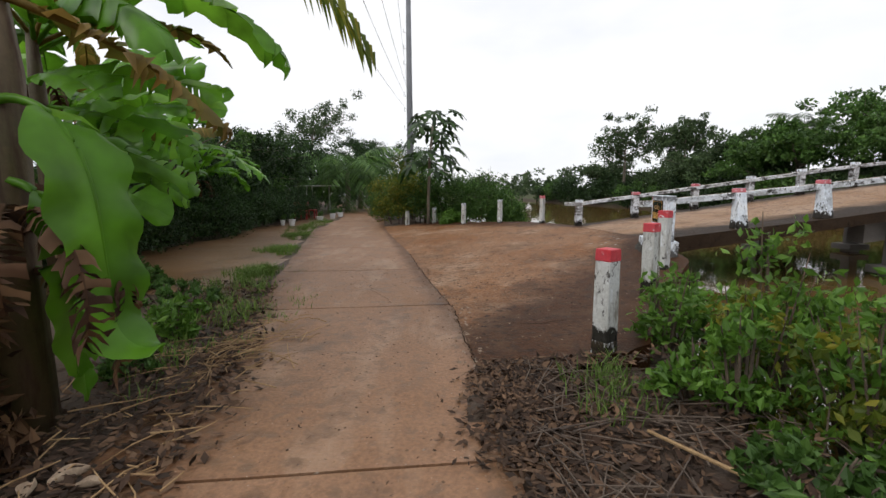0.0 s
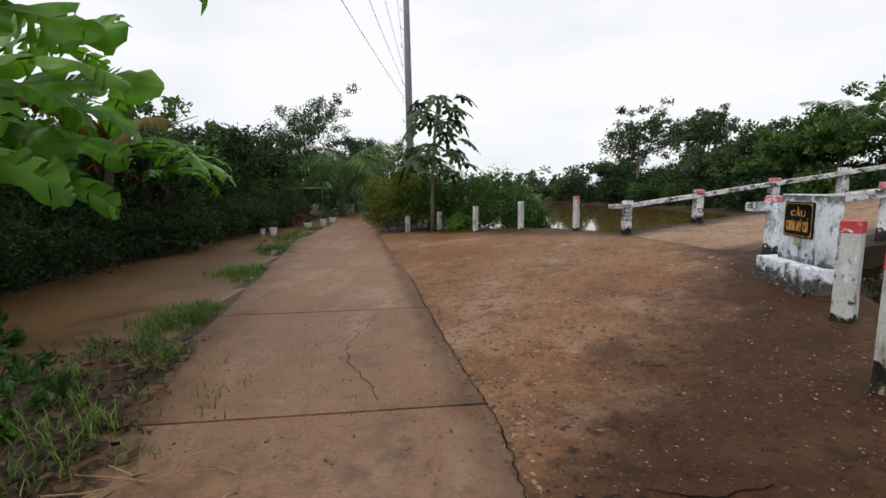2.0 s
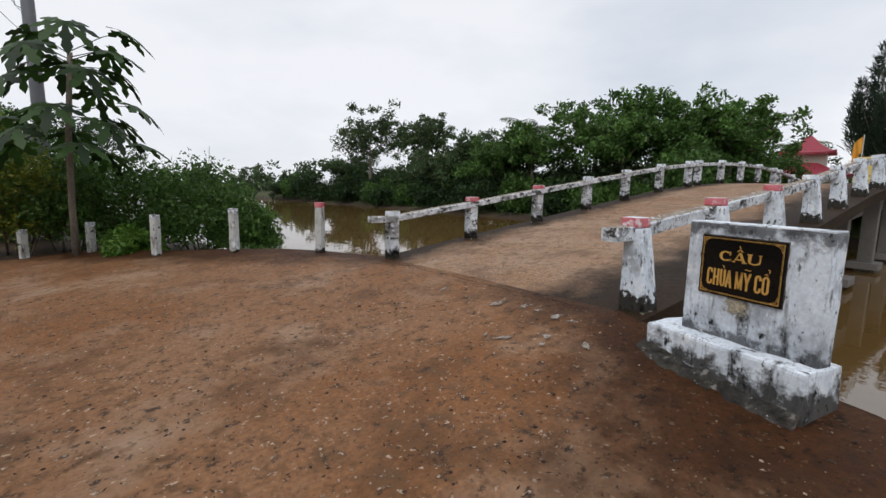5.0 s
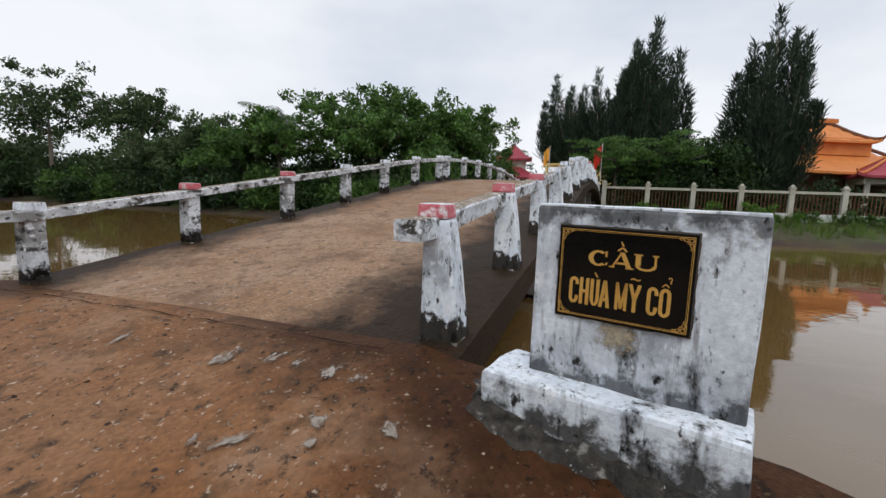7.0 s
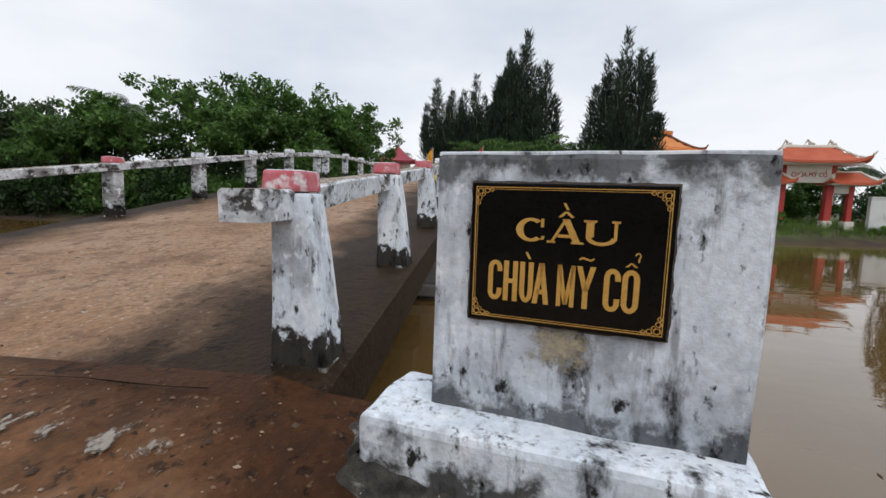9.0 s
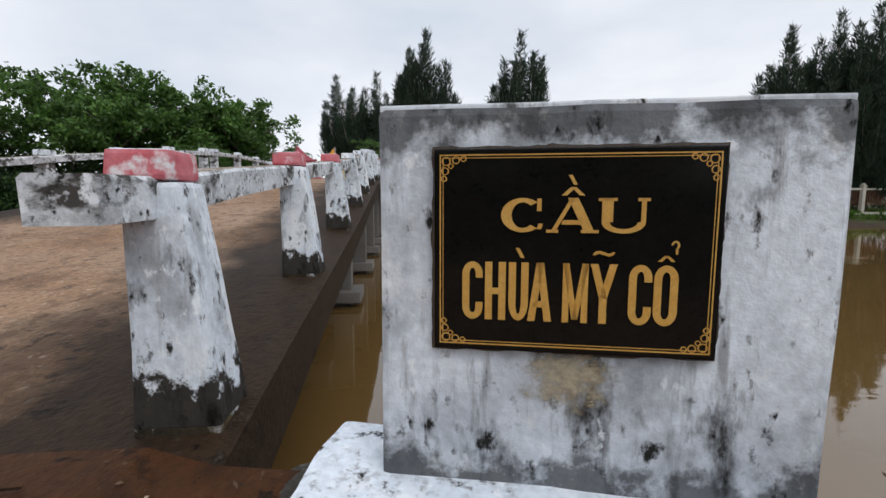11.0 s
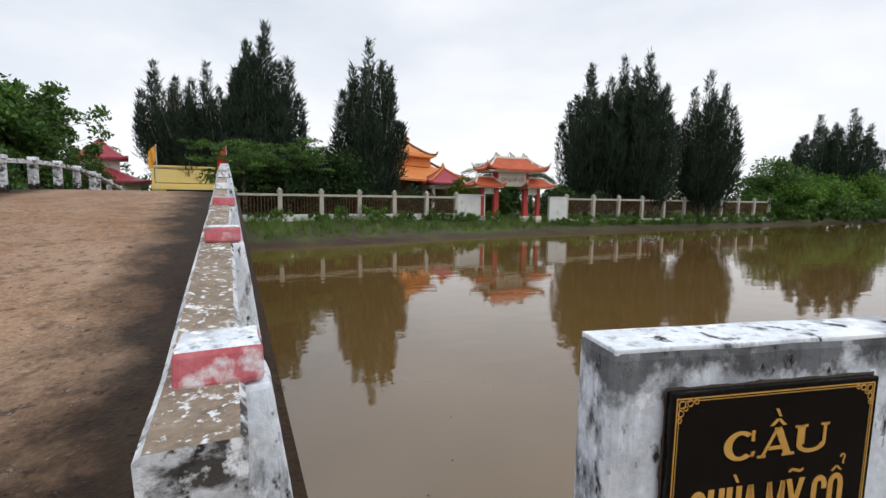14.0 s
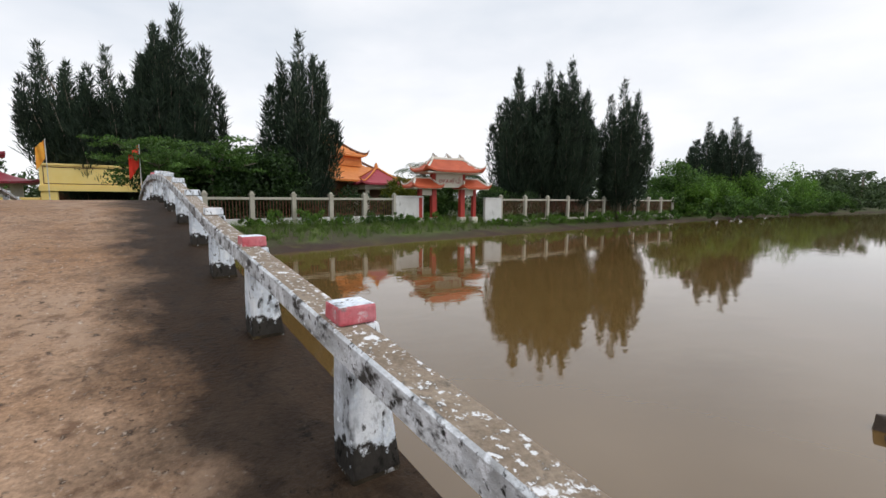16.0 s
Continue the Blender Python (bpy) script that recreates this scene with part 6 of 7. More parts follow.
def papaya(place, height):
    r = np.random.default_rng(9)
    ob = thing("papaya_tree", place, "slender papaya tree with lobed drooping leaves", "papaya tree")
    bm = bmesh.new()
    tube(bm, [(0, 0, -0.2), (0.02, 0, 1.2), (0.07, 0, 2.4), (0.20, 0, height)], [0.065, 0.055, 0.05, 0.04], 9)
    part("trunk", bm, BARK, ob, smooth=True)
    for i in range(25):
        high = i < 13
        az = 360 * i * 0.381966
        rise = radians(30 - 44 * (i / 12)) if high else radians(8 - 30 * ((i - 13) / 11))
        ln = (0.62 + 0.40 * r.random()) if high else (0.80 + 0.40 * r.random())
        bm = bmesh.new()
        tip = Vector((math.cos(rise) * ln, 0, math.sin(rise) * ln))
        tube(bm, [(0, 0, 0), tuple(tip * 0.6 + Vector((0, 0, 0.05))), tuple(tip)], [0.011, 0.009, 0.006], 4)
        droop = radians(-10 - 34 * r.random())
        for k in range(7):
            a = radians(-125 + 250 * k / 6)
            L = 0.60 * (1 - 0.35 * abs(k - 3) / 3)
            u = Vector((math.cos(a), math.sin(a), 0))
            s = Vector((-u.y, u.x, 0))
            pts = []
            for f, w in ((0.0, 0.03), (0.35, 0.05), (0.5, 0.115), (0.62, 0.055), (0.78, 0.08), (1.0, 0.0)):
                c = u * L * f
                dz = -0.55 * (f * L) ** 1.6
                pts.append((c + s * w + Vector((0, 0, dz)), c - s * w + Vector((0, 0, dz))))
            rot = Matrix.Rotation(-droop, 3, "Y")
            vs = [(bm.verts.new(tip + rot @ p), bm.verts.new(tip + rot @ q)) for p, q in pts]
            for (p0, q0), (p1, q1) in zip(vs, vs[1:]):
                bm.faces.new((p0, p1, q1, q0))
        o = part("leaf", bm, LEAF_DARK, ob)
        o.matrix_basis = pose(0.18 if high else 0.10, 0, height - 0.03 * i if high else height - 1.0 - 0.03 * (i - 12), 0, 0, az)
    return ob


papaya((-0.53, 16.8, 0.0), 3.8)
pole = thing("utility_pole", (-1.5, 21.55, 0), "tall tapered grey concrete utility pole with cables", "utility pole")
bm = bmesh.new()
tube(bm, [(0, 0, -0.5), (0, 0, 5), (0, 0, 11.5)], [0.17, 0.14, 0.10], 12)
part("shaft", bm, POLE, pole, smooth=True)
for k, (z0, x1, y1, z1) in enumerate(((5.1, -1.0, -24, 5.6), (5.6, -0.2, -24, 6.0), (6.1, 0.4, -24, 6.4), (6.5, 1.2, -24, 6.8))):
    bm = bmesh.new()
    tube(bm, [(-0.13 + (x1 + 0.13) * i / 20, y1 * i / 20, z0 + (z1 - z0) * i / 20 - 0.35 * math.sin(math.pi * i / 20)) for i in range(21)], [0.006] * 21, 4)
    part("cable", bm, CABLE, pole)
for z in (4.2, 5.0, 5.7, 6.4, 7.1, 7.8, 8.5):
    bm = bmesh.new()
    tube(bm, [(-0.13, 0, z), (-0.24, 0, z + 0.04), (-0.25, 0, z + 0.2)], [0.012, 0.012, 0.008], 5)
    part("step_hook", bm, CABLE, pole)

# shelter and odds and ends down the road
sh = thing("shelter", (-7.9, 28.6, 0), "small roadside shelter with thin posts and flat sheet roof", "shelter")
for x, y in ((-0.5, -0.6), (0.35, 1.6), (-1.7, -0.2), (-0.9, 2.0)):
    bm = bmesh.new()
    tube(bm, [(x, y, -0.1), (x, y, 1.62)], [0.055, 0.05], 7)
    part("post", bm, GREY_WHITE, sh)
bm = bmesh.new()
box(bm, (-2.2, -1.1, 1.64), (0.8, 2.5, 1.70), 0.01)
part("roof_sheet", bm, GREY_WHITE, sh)

bm = bmesh.new()
box(bm, (-0.28, -0.2, 2.5), (-0.14, -0.05, 2.9), 0.01)
part("meter_box", bm, POLE, pole)

# ---- roadside clutter ----
for x, y, k in ((-6.9, 21.9, 0), (-6.6, 22.7, 30)):
    ch = thing("plastic_chair", (x, y, 0), "red plastic chair standing under the trees", "chair", "red chairs", rz=k + 60)
    bm = bmesh.new()
    box(bm, (-0.22, -0.22, 0.40), (0.22, 0.22, 0.44), 0.012)
    part("seat", bm, RED_PLASTIC, ch)
    bm = bmesh.new()
    box(bm, (-0.22, 0.19, 0.44), (0.22, 0.23, 0.82), 0.012)
    part("backrest", bm, RED_PLASTIC, ch)
    for sx in (-1, 1):
        for sy in (-1, 1):
            bm = bmesh.new()
            box(bm, (sx * 0.19 - 0.025, sy * 0.19 - 0.025, 0), (sx * 0.19 + 0.025, sy * 0.19 + 0.025, 0.41), 0.006)
            part("leg", bm, RED_PLASTIC, ch)
for x, y, r0, h in ((-6.1, 18.2, 0.13, 0.26), (-6.55, 18.4, 0.09, 0.22), (-5.7, 20.9, 0.16, 0.22), (-5.5, 22.5, 0.15, 0.26), (-5.45, 24.0, 0.15, 0.24)):
    bk = thing("plant_pot", (x, y, -0.02), "white plastic pot with a small green plant", "pot", "pots along the road")
    bm = bmesh.new()
    tube(bm, [(0, 0, 0), (0, 0, h * 0.9), (0, 0, h * 0.92), (0, 0, h)], [r0 * 0.75, r0, r0 * 1.1, r0 * 1.1], 14)
    part("pot", bm, WHITE_PLASTIC, bk, smooth=False)
    rr = np.random.default_rng(int(x * 100) % 1000)
    v, f = leaf_quads(rr, [(0, 0, h + 0.1), (0.06, 0, h + 0.16)], [0.12, 0.1], 40, 0.11, 0.4, 0.5, 0.2)
    cloud_part("plant", v, f, LEAF_MID, bk)

# coconut frond reaching over the start
cp = thing("palm_tree", (-4.4, 2.6, 0), "coconut palm leaning over the road with ragged fronds", "palm tree")
bm = bmesh.new()
tube(bm, [(0, 0, -0.2), (0.1, 0.1, 2.4), (0.3, 0.3, 4.1)], [0.2, 0.15, 0.12], 9)
part("trunk", bm, BARK, cp, smooth=True)
for az, rise, reach, sd in ((15, 20, 4.3, 1), (70, 50, 4.0, 2), (140, 40, 4.0, 3), (200, 40, 4.0, 4), (300, 60, 3.0, 5), (250, 30, 3.6, 6)):
    r = np.random.default_rng(sd)
    bm = bmesh.new()
    n, p, ang, pts = 22, Vector((0, 0, 0)), radians(rise), []
    for k in range(n + 1):
        pts.append(p.copy())
        ang -= radians(82) / n
        p = p + Vector((math.cos(ang), 0, math.sin(ang))) * reach / n
    tube(bm, [tuple(q) for q in pts], [0.03 * (1 - 0.9 * k / n) + 0.003 for k in range(n + 1)], 5)
    for k in range(4, n * 3):
        f = k / (n * 3)
        q = pts[k // 3].lerp(pts[min(n, k // 3 + 1)], (k % 3) / 3)
        ln = 0.62 * math.sin(math.pi * (0.15 + 0.75 * f)) + 0.08
        for side in (-1, 1):
            e = q + Vector((0.35, side * 0.45, -0.8 - 0.3 * r.random())).normalized() * ln * (0.7 + 0.4 * r.random())
            mid = q.lerp(e, 0.45) + Vector((0.02, side * 0.07, 0.05))
            w = Vector((0.018, 0, 0.004))
            bm.faces.new([bm.verts.new(x) for x in (q - w * 0.4, mid - w, e, mid + w)])
    o = part("frond", bm, LEAF_YELLOW if sd == 1 else LEAF_MID, cp)
    o.matrix_basis = pose(0.3, 0.3, 4.05, 0, 0, az)

# bushes at the right of the road before the posts
for i, (x, y, s, h, m) in enumerate(((1.75, 2.9, 0.8, 0.55, LEAF_BRIGHT), (2.3, 3.3, 1.0, 0.8, LEAF_BRIGHT), (2.2, 2.4, 0.9, 0.6, LEAF_BRIGHT), (2.7, 2.6, 1.1, 1.0, LEAF_BRIGHT), (1.7, 1.9, 0.7, 0.35, LEAF_MID), (2.6, 1.7, 1.0, 0.75, LEAF_BRIGHT), (3.0, 3.6, 1.0, 0.9, LEAF_BRIGHT), (2.05, 4.05, 0.8, 1.0, LEAF_BRIGHT),
                                     (3.1, 2.3, 1.0, 0.9, LEAF_BRIGHT), (2.5, 4.6, 0.7, 0.9, LEAF_BRIGHT), (2.95, 5.5, 0.5, 0.5, LEAF_BRIGHT), (3.1, 3.0, 1.0, 1.1, LEAF_BRIGHT), (3.6, 2.9, 1.1, 1.0, LEAF_BRIGHT), (2.6, 3.9, 0.8, 0.6, LEAF_MID), (2.25, 3.05, 0.75, 1.75, LEAF_YELLOW), (2.62, 3.5, 0.8, 1.6, LEAF_BRIGHT), (2.6, 2.4, 0.8, 1.15, LEAF_YELLOW), (2.9, 2.9, 0.9, 1.3, LEAF_BRIGHT), (1.95, 2.75, 0.5, 1.2, LEAF_BRIGHT))):
    shrub((x, y, land_z(x, y) - 0.05 if x < 2.4 else -0.3), (s, s, h + (0.25 if x >= 2.4 else 0)), m, "weedy green shrub on the riverbank", 1000 + i, 640, 0.085, lumps=24, stems=16, group="weeds on the bank", slim=0.5, up=0.4)
for i, (x, y, s, h, m) in enumerate(((-2.65, 4.25, 0.6, 0.5, LEAF_BRIGHT), (-2.9, 5.0, 0.6, 0.35, LEAF_BRIGHT), (-3.2, 5.6, 0.8, 0.3, LEAF_MID), (-3.7, 5.9, 0.9, 0.4, LEAF_MID), (-4.4, 6.6, 0.9, 0.45, LEAF_MID), (-5.2, 7.0, 1.0, 0.5, LEAF_MID), (-2.5, 3.5, 0.5, 0.3, LEAF_MID))):
    shrub((x, y, -0.03), (s, s, h), m, "low weedy plant on the verge", 1030 + i, 520, 0.10, lumps=14, stems=8, group="weeds on the verge", slim=0.4, up=0.6)


def tufts(name, spots, seed, material, label, blades=26, height=0.16, zfun=land_z):
    """Grass blades: thin upright triangles bent outward."""
    r = np.random.default_rng(seed)
    n = len(spots) * blades
    c = np.repeat(np.array([(x, y, zfun(x, y)) for x, y in spots]), blades, 0)
    p = c + np.stack([r.normal(size=n) * 0.06, r.normal(size=n) * 0.06, np.zeros(n) - 0.01], 1)
    h = height * (0.4 + 0.9 * r.random(n))
    a = r.random(n) * 2 * math.pi
    out = np.stack([np.cos(a), np.sin(a), np.zeros(n)], 1)
    side = np.stack([-np.sin(a), np.cos(a), np.zeros(n)], 1) * 0.005
    mid = p + out * (h * 0.2)[:, None] + np.stack([0 * h, 0 * h, h * 0.65], 1)
    tip = p + out * (h * 0.6)[:, None] + np.stack([0 * h, 0 * h, h], 1)
    v = np.stack([p - side, p + side, mid + side * 0.8, mid - side * 0.8, tip], 1).reshape(-1, 3)
    i5 = np.arange(n) * 5
    f = [tuple(x) for x in np.stack([i5, i5 + 1, i5 + 2, i5 + 3], 1).tolist()] + [tuple(x) for x in np.stack([i5 + 3, i5 + 2, i5 + 4], 1).tolist()]
    me = bpy.data.meshes.new(name)
    me.from_pydata(v.tolist(), [], f)
    return tagged(mesh_object(name, me, material), label, "grass", kind="stuff")


rg = np.random.default_rng(77)
spots = []
for yc, ln, w, n in ((6.7, 0.6, 0.3, 26), (7.9, 0.6, 0.2, 60), (10.8, 0.7, 0.22, 62), (14.2, 1.1, 0.22, 50), (17.0, 1.3, 0.25, 46), (20.0, 1.6, 0.3, 40)):
    for i in range(n):
        y = yc + rg.normal() * ln * 0.5
        spots.append((line_at(ROAD_LEFT, y) - 0.42 + rg.normal() * w, y))
tufts("grass", spots, 78, GRASS, "green grass tufts along the road edge", 26, 0.12)
tufts("grass", [(-2.4 + rg.normal() * 0.35, 4.8 + rg.normal() * 1.0) for i in range(70)] + [(0.9 + rg.random() * 0.5, 2.6 + rg.random() * 0.8) for i in range(22)], 79, GRASS, "sparse grass among the leaf litter", 14, 0.16)
spots = []
for i in range(3200):
    y = -46 + rg.random() * 58
    spots.append((line_at(FAR_BANK, y) + 1.2 + rg.random() ** 0.7 * 3.6, y))
tufts("grass", spots, 80, GRASS, "rough grass on the far bank", 14, 0.36)
for i in range(46):
    y = -34 + i * 0.93 + rg.random()
    if -8.5 < y < -4.8:
        continue
    x = float(np.interp(y, [-36, -10.6, -2.4, 10], [32.2, 28.95, 28.9, 26.8])) - 0.5 - rg.random() * 0.6
    shrub((x, y, land_z(x, y)), (1.3, 1.3, 0.5 + 0.7 * rg.random()), LEAF_BRIGHT if rg.random() < 0.6 else LEAF_MID, "small leafy plant by the temple fence", 1100 + i, 420, 0.16, lumps=10, stems=5, group="plants by the fence", slim=0.3, up=0.8)


def litter(name, n, area, seed, material, label, size, zfun):
    r = np.random.default_rng(seed)
    xy = np.array([area(r) for i in range(n)])
    p = np.stack([xy[:, 0], xy[:, 1], [zfun(x, y) + 0.012 + 0.03 * r.random() for x, y in xy]], 1)
    a = r.random(n) * 2 * math.pi
    tilt = r.normal(size=n) * 0.35
    u = np.stack([np.cos(a) * np.cos(tilt), np.sin(a) * np.cos(tilt), np.sin(tilt)], 1)
    k = np.stack([-np.sin(a), np.cos(a), r.normal(size=n) * 0.3], 1)
    s = size * (0.4 + 1.2 * r.random((n, 1)))
    v = np.stack([p - u * s * 0.5, p + k * s * 0.2, p + u * s * 0.5, p - k * s * 0.2], 1).reshape(-1, 3)
    i = np.arange(n)[:, None] * 4
    f = np.concatenate([i + np.array([[0, 1, 2]]), i + np.array([[0, 2, 3]])], 0)
    return tagged(cloud_part(name, v, f, material), label, "leaf litter", kind="stuff")


litter("leaf_litter", 6500, lambda r: (lambda y: (float(np.interp(y, [0, 2.5, 4, 5.5, 7], [-1.35, -1.45, -1.75, -2.25, -2.7])) + 0.12 * r.normal() - abs(r.normal()) * 0.75, y))(0.6 + 6.4 * r.random() ** 1.8), 31, LITTER, "dry brown leaves and straw on the verge", 0.075, lambda x, y: max(0.0, land_z(x, y)))
litter("leaf_litter", 6000, lambda r: (0.34 + abs(r.normal()) * 0.85, 0.4 + 3.2 * r.random()), 32, LITTER, "dry brown leaves and twigs on the bank", 0.07, lambda x, y: max(paved_z(x, y) if y > 3.3 else 0.0, land_z(x, y)))
litter("leaf_litter", 900, lambda r: (-1.0 + r.normal() * 1.3, 6 + r.random() * 9 - 5), 33, LITTER, "scattered leaf crumbs on the concrete", 0.022, lambda x, y: paved_z(x, y) - 0.008)
litter("leaf_litter", 900, lambda r: (1.6 + r.normal() * 1.2, 7.4 + r.normal() * 1.9), 34, LITTER, "scattered leaf crumbs on the apron", 0.022, lambda x, y: paved_z(x, y) - 0.006)


def sticks(name, n, area, seed, label, length, zfun, material):
    r = np.random.default_rng(seed)
    bm = bmesh.new()
    for i in range(n):
        x, y = area(r)
        a, ln = r.random() * math.pi, length * (0.4 + r.random())
        z = zfun(x, y) + 0.015 + 0.05 * r.random()
        d = Vector((math.cos(a), math.sin(a), r.normal() * 0.12)) * ln * 0.5
        c = Vector((x, y, z))
        tube(bm, [tuple(c - d), tuple(c + Vector((r.normal() * 0.02, r.normal() * 0.02, 0.01))), tuple(c + d)], [0.005, 0.0045, 0.003], 4, False)
    return tagged(part(name, bm, material), label, "twigs", kind="stuff")


sticks("twigs", 95, lambda r: (-1.3 - abs(r.normal()) * 0.7, 0.8 + 4.2 * r.random()), 35, "dry straw-coloured stalks on the verge", 0.34, lambda x, y: max(0.0, land_z(x, y)), STRAW)
sticks("twigs", 260, lambda r: (0.55 + abs(r.normal()) * 0.8, 0.6 + 3.0 * r.random()), 36, "tangled dry twigs on the bank", 0.45, lambda x, y: max(0.0, land_z(x, y)), TWIG)
sticks("twigs", 60, lambda r: (-1.85 + r.normal() * 0.28, 3.85 + r.normal() * 0.35), 37, "fresh yellow straw strewn at the road edge", 0.36, lambda x, y: 0.0, STRAW)
litter("leaf_litter", 2600, lambda r: (0.42 + r.normal() * 0.16 + 0.25 * r.random(), 2.15 + 1.35 * r.random()), 38, LITTER, "dry brown leaves heaped over the slab edge", 0.06, lambda x, y: max(0.0, land_z(x, y)))
bm = bmesh.new()
cells = {}
for i in range(25):
    for j in range(21):
        x, y = 0.34 + 1.3 * i / 24 + 0.06 * noise.noise((j * 0.9, 1, 0)), 2.1 + 1.5 * j / 20
        edge = min(i, 24 - i, j, 20 - j) / 3
        cells[i, j] = bm.verts.new((x, y, (0.028 + 0.03 * noise.noise((x * 5, y * 5, 0))) * min(1, edge) - 0.03 * max(0, 1 - edge)))
for i in range(24):
    for j in range(20):
        bm.faces.new((cells[i, j], cells[i + 1, j], cells[i + 1, j + 1], cells[i, j + 1]))
tagged(part("soil", bm, DIRT, smooth=True), "dark soil washed over the slab edge", "soil", kind="stuff")
for x, y, k, ln in ((-1.86, 2.08, 40, 0.17), (-1.98, 1.98, 120, 0.13), (-1.72, 2.02, 10, 0.12), (0.62, 2.0, 70, 0.09), (0.5, 2.2, 150, 0.08)):
    lf = thing("dry_leaf", (x, y, 0.03), "pale curled dry leaf lying in the litter", "dry leaf", "curled dry leaves", rz=k)
    bm = bmesh.new()
    rows = []
    for i in range(9):
        f = i / 8
        w = ln * 0.3 * math.sin(math.pi * (0.08 + 0.84 * f))
        rows.append([bm.verts.new(((f - 0.5) * ln, w * math.sin(a), 0.25 * ln * (f - 0.4) ** 2 + w * (1 - math.cos(a)) * 0.9)) for a in (-2.2, -1.3, -0.5, 0.3, 1.1, 1.7)])
    for a, b in zip(rows, rows[1:]):
        for i in range(5):
            bm.faces.new((a[i], b[i], b[i + 1], a[i + 1]))
    part("blade", bm, PALE_DRY, lf, smooth=True)
for i, (x, y, s, h) in enumerate(((-2.75, 2.35, 0.9, 1.15), (-2.5, 2.0, 0.7, 0.55), (-3.1, 2.2, 1.0, 1.3))):
    shrub((x, y, -0.03), (s, s, h), DEAD_LEAF, "heap of dead brown banana leaves round the stem", 1060 + i, 1500, 0.17, lumps=26, stems=8, group="dead leaf heaps", slim=0.25, up=-0.6, name="dead_leaves", category="dead leaves")
bs = thing("bamboo_stick", (0, 0, 0), "pale dry bamboo stick lying in the weeds", "stick")
bm = bmesh.new()
tube(bm, [(1.15, 2.35, 0.12), (1.45, 2.0, 0.09), (1.75, 1.62, 0.08)], [0.010, 0.012, 0.013], 6)
part("cane", bm, STRAW, bs)

# cracks and lime flakes on the concrete


def crack(pts, width, name="crack", parent=None, z=lambda x, y: 0.0065):
    bm = bmesh.new()
    rows, r = [], random.Random(len(pts))
    fine = []
    for (x0, y0), (x1, y1) in zip(pts, pts[1:]):
        fine += [(x0 + (x1 - x0) * k / 6 + r.uniform(-0.018, 0.018), y0 + (y1 - y0) * k / 6 + r.uniform(-0.012, 0.012)) for k in range(6)]
    for i, (x, y) in enumerate(fine):
        w = width * (0.4 + r.random())
        x2, y2 = fine[min(i + 1, len(fine) - 1)]
        x1, y1 = fine[max(i - 1, 0)]
        d = Vector((x2 - x1, y2 - y1, 0)).normalized()
        s = Vector((-d.y, d.x, 0)) * w * 0.5
        rows.append((bm.verts.new(Vector((x, y, z(x, y))) + s), bm.verts.new(Vector((x, y, z(x, y))) - s)))
    for a, b in zip(rows, rows[1:]):
        bm.faces.new((a[0], a[1], b[1], b[0]))
    return part(name, bm, CRACK_DARK, parent)


crack([(-0.95, 7.95), (-1.02, 7.3), (-1.12, 6.8), (-1.0, 6.3), (-0.75, 5.9), (-0.62, 5.55)], 0.005, "crack", road)
pv = bpy.data.objects["pavement"]
crack([(line_at(ROAD_RIGHT, 3.4 + 0.35 * k) - 0.006, 3.4 + 0.35 * k) for k in range(20)], 0.009, "crack", road, lambda x, y: 0.011)
crack([(0.75, 4.6), (1.0, 4.5), (1.35, 4.55)], 0.010, "crack", pv, lambda x, y: paved_z(x, y) + 0.008)
crack([(3.40, 12.05), (3.5, 11.2), (3.58, 10.2), (3.62, 9.3), (3.70, 8.3)], 0.011, "crack", pv, lambda x, y: paved_z(x, y) + 0.012)
LIME_CRUST = crust_material(LIME, "flaking_lime_crust", 2.0, 0.33, 0.42)
for x, y, sx, sy, turn in ((3.28, 9.19, 0.26, 0.13, 10), (3.39, 8.94, 0.20, 0.11, -10), (3.40, 8.78, 0.21, 0.13, 20), (3.40, 8.58, 0.21, 0.14, 0), (3.39, 8.41, 0.15, 0.13, 30), (2.88, 8.63, 0.33, 0.11, -35), (3.09, 8.39, 0.18, 0.13, 40), (2.97, 8.33, 0.15, 0.11, 10), (2.81, 8.77, 0.12, 0.09, 0), (3.21, 9.95, 0.30, 0.14, 15), (3.18, 8.11, 0.18, 0.13, 60)):
    crust("lime_flake", (x, y, paved_z(x, y)), turn, sx * 0.75, sy * 0.75, LIME_CRUST, pv, "flaked patch of pale lime mortar", paved_z, 0.014)

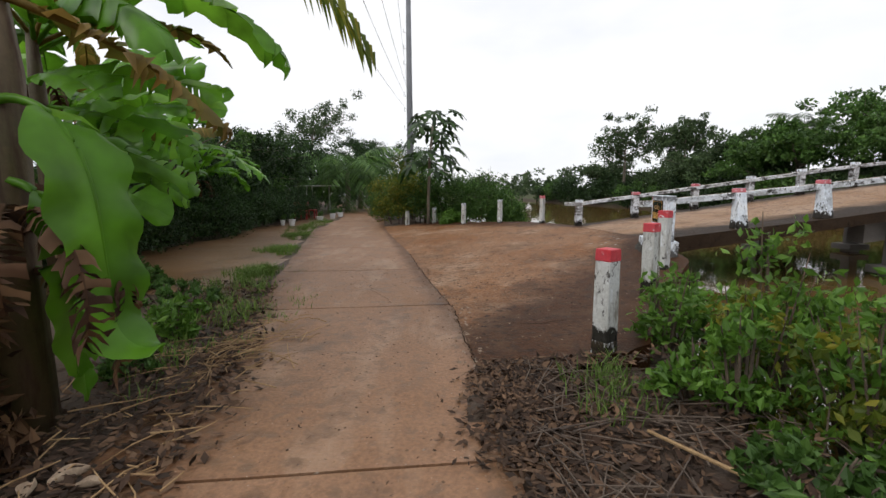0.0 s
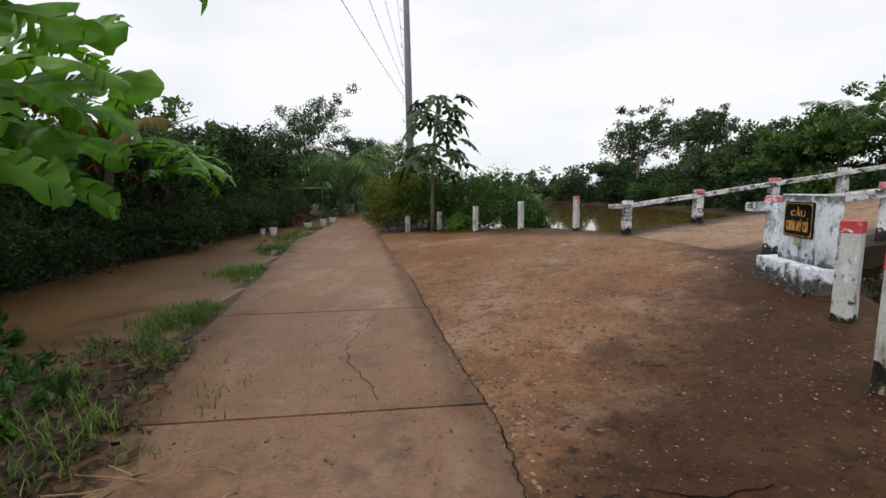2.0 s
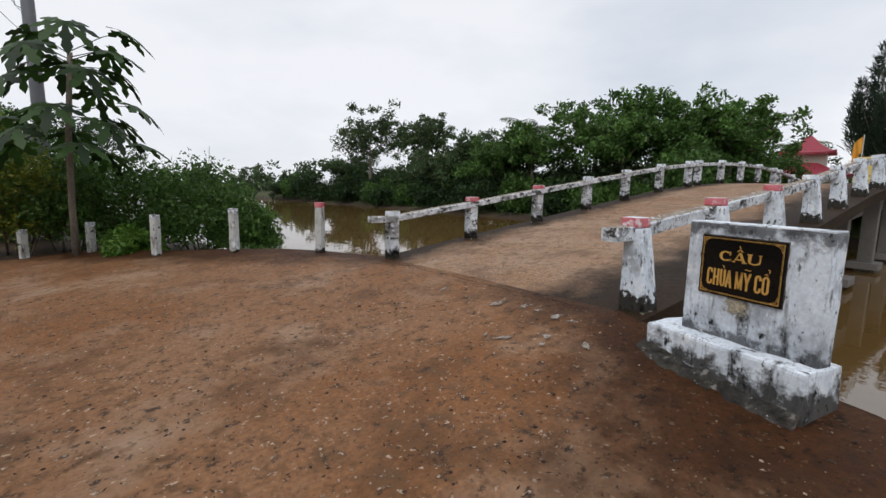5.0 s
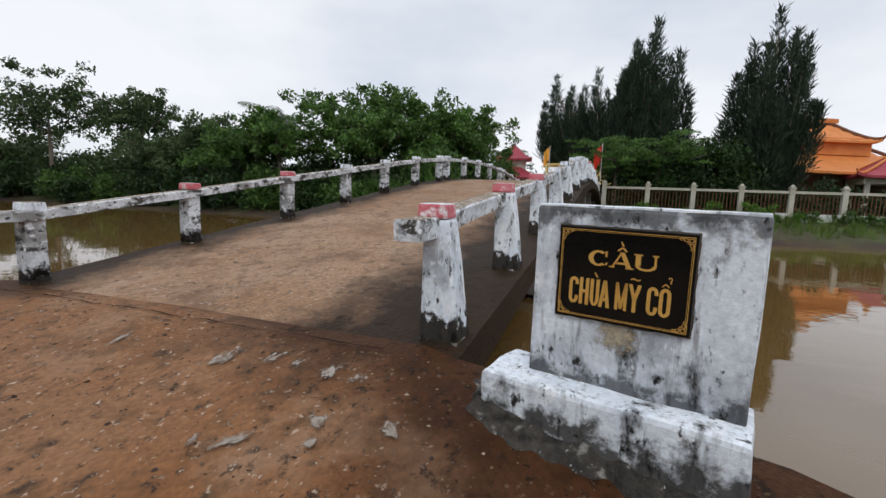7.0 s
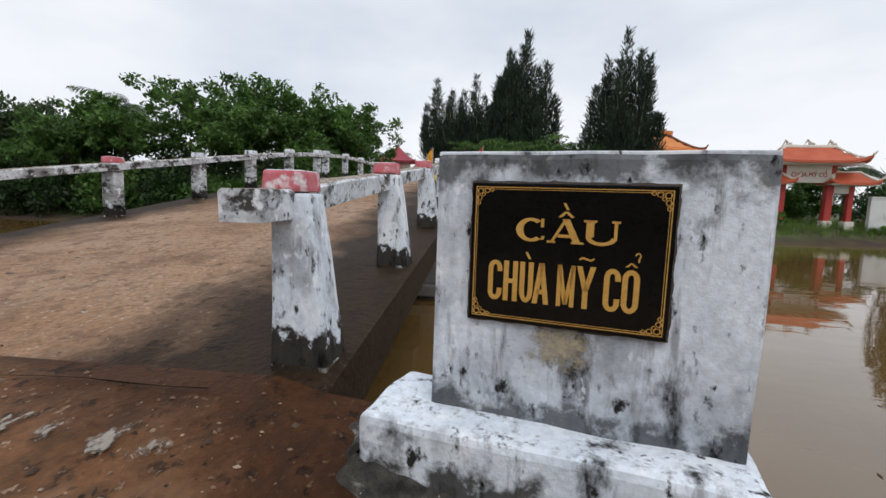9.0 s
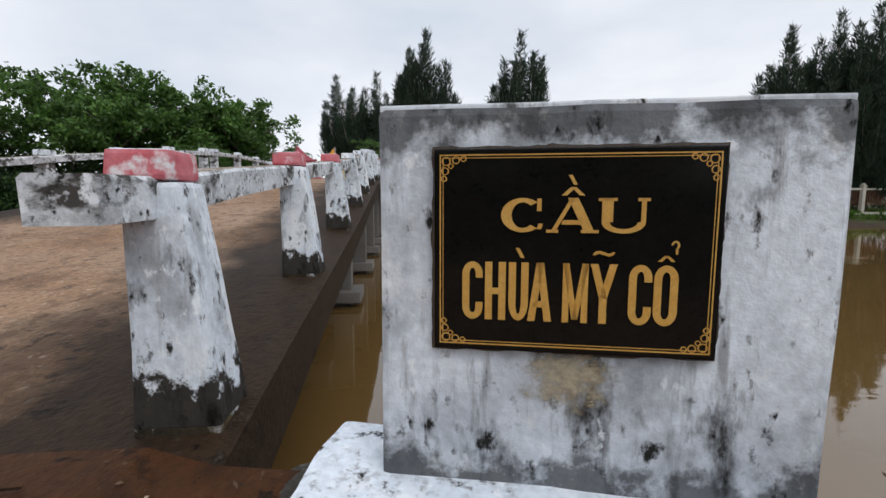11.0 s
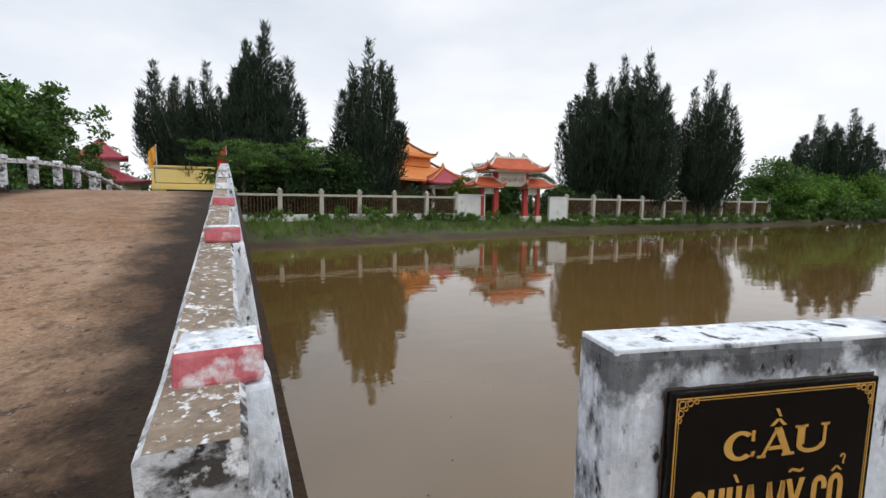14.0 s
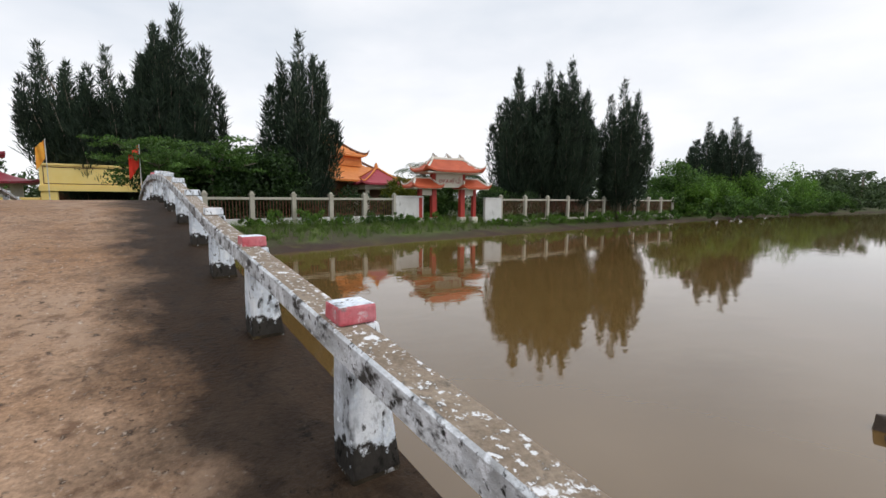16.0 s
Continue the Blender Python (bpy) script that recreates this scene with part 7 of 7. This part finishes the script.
# half-sunk block in the river
fl = thing("concrete_block", (0.9, -2.4, 0), "half-sunk weathered concrete block in the river", "block")
part("block", rough_box((-0.26, -0.13, -0.6), (0.22, 0.13, 0.05), 0.05, 0.05, 3), DARK_CONCRETE, fl)
part("fragment", rough_box((-0.05, -0.27, -0.6), (0.30, -0.15, 0.16), 0.04, 0.04, 3), DARK_CONCRETE, fl)
fl.matrix_world = pose(4.90, 3.36, WATER_Z - 0.01, 3, -4, 14)


def pebbles(name, n, area, seed, material, label, size):
    """Small worn stones pressed into the concrete: squashed eight-sided grains."""
    r = np.random.default_rng(seed)
    xy = np.array([area(r) for i in range(n)])
    c = np.stack([xy[:, 0], xy[:, 1], [paved_z(x, y) + 0.001 for x, y in xy]], 1)
    s = size * (0.35 + r.random(n) ** 2 * 1.3)
    a = r.random(n) * 2 * math.pi
    u = np.stack([np.cos(a), np.sin(a), 0 * a], 1) * s[:, None]
    k = np.stack([-np.sin(a), np.cos(a), 0 * a], 1) * (s * (0.5 + 0.4 * r.random(n)))[:, None]
    z = np.stack([0 * a, 0 * a, s * 0.55], 1)
    v = np.stack([c - u, c + k, c + u, c - k, c + z + u * 0.2], 1).reshape(-1, 3)
    i = np.arange(n)[:, None] * 5
    f = np.concatenate([i + np.array([t]) for t in ((0, 3, 4), (3, 2, 4), (2, 1, 4), (1, 0, 4))], 0)
    return tagged(cloud_part(name, v, f, material), label, "pebbles", kind="stuff")


def on_apron(r):
    y = 4.0 + r.random() * 9.5
    x0, x1 = line_at(ROAD_RIGHT, y) + 0.1, line_at(APRON_NEAR, y) - 0.1
    return (x0 + (x1 - x0) * r.random(), y)


def along_joint(r):
    y = 3.4 + r.random() ** 1.3 * 5.0
    return (line_at(ROAD_RIGHT, y) + r.normal() * 0.07 + 0.02, y)


def on_road(r):
    y = 1.0 + r.random() * 9
    x0, x1 = line_at(ROAD_LEFT, y) + 0.1, line_at(ROAD_RIGHT, y) - 0.05
    return (x0 + (x1 - x0) * r.random(), y)


pebbles("gravel", 4200, on_apron, 51, PEBBLE, "small pale stones pressed into the apron", 0.009)
pebbles("gravel", 1500, on_apron, 52, PEBBLE_DARK, "small dark stones on the apron", 0.012)
pebbles("gravel", 420, along_joint, 53, PEBBLE, "loose crumbled mortar along the joint", 0.016)
pebbles("gravel", 1800, on_road, 54, PEBBLE, "small pale stones on the road", 0.009)
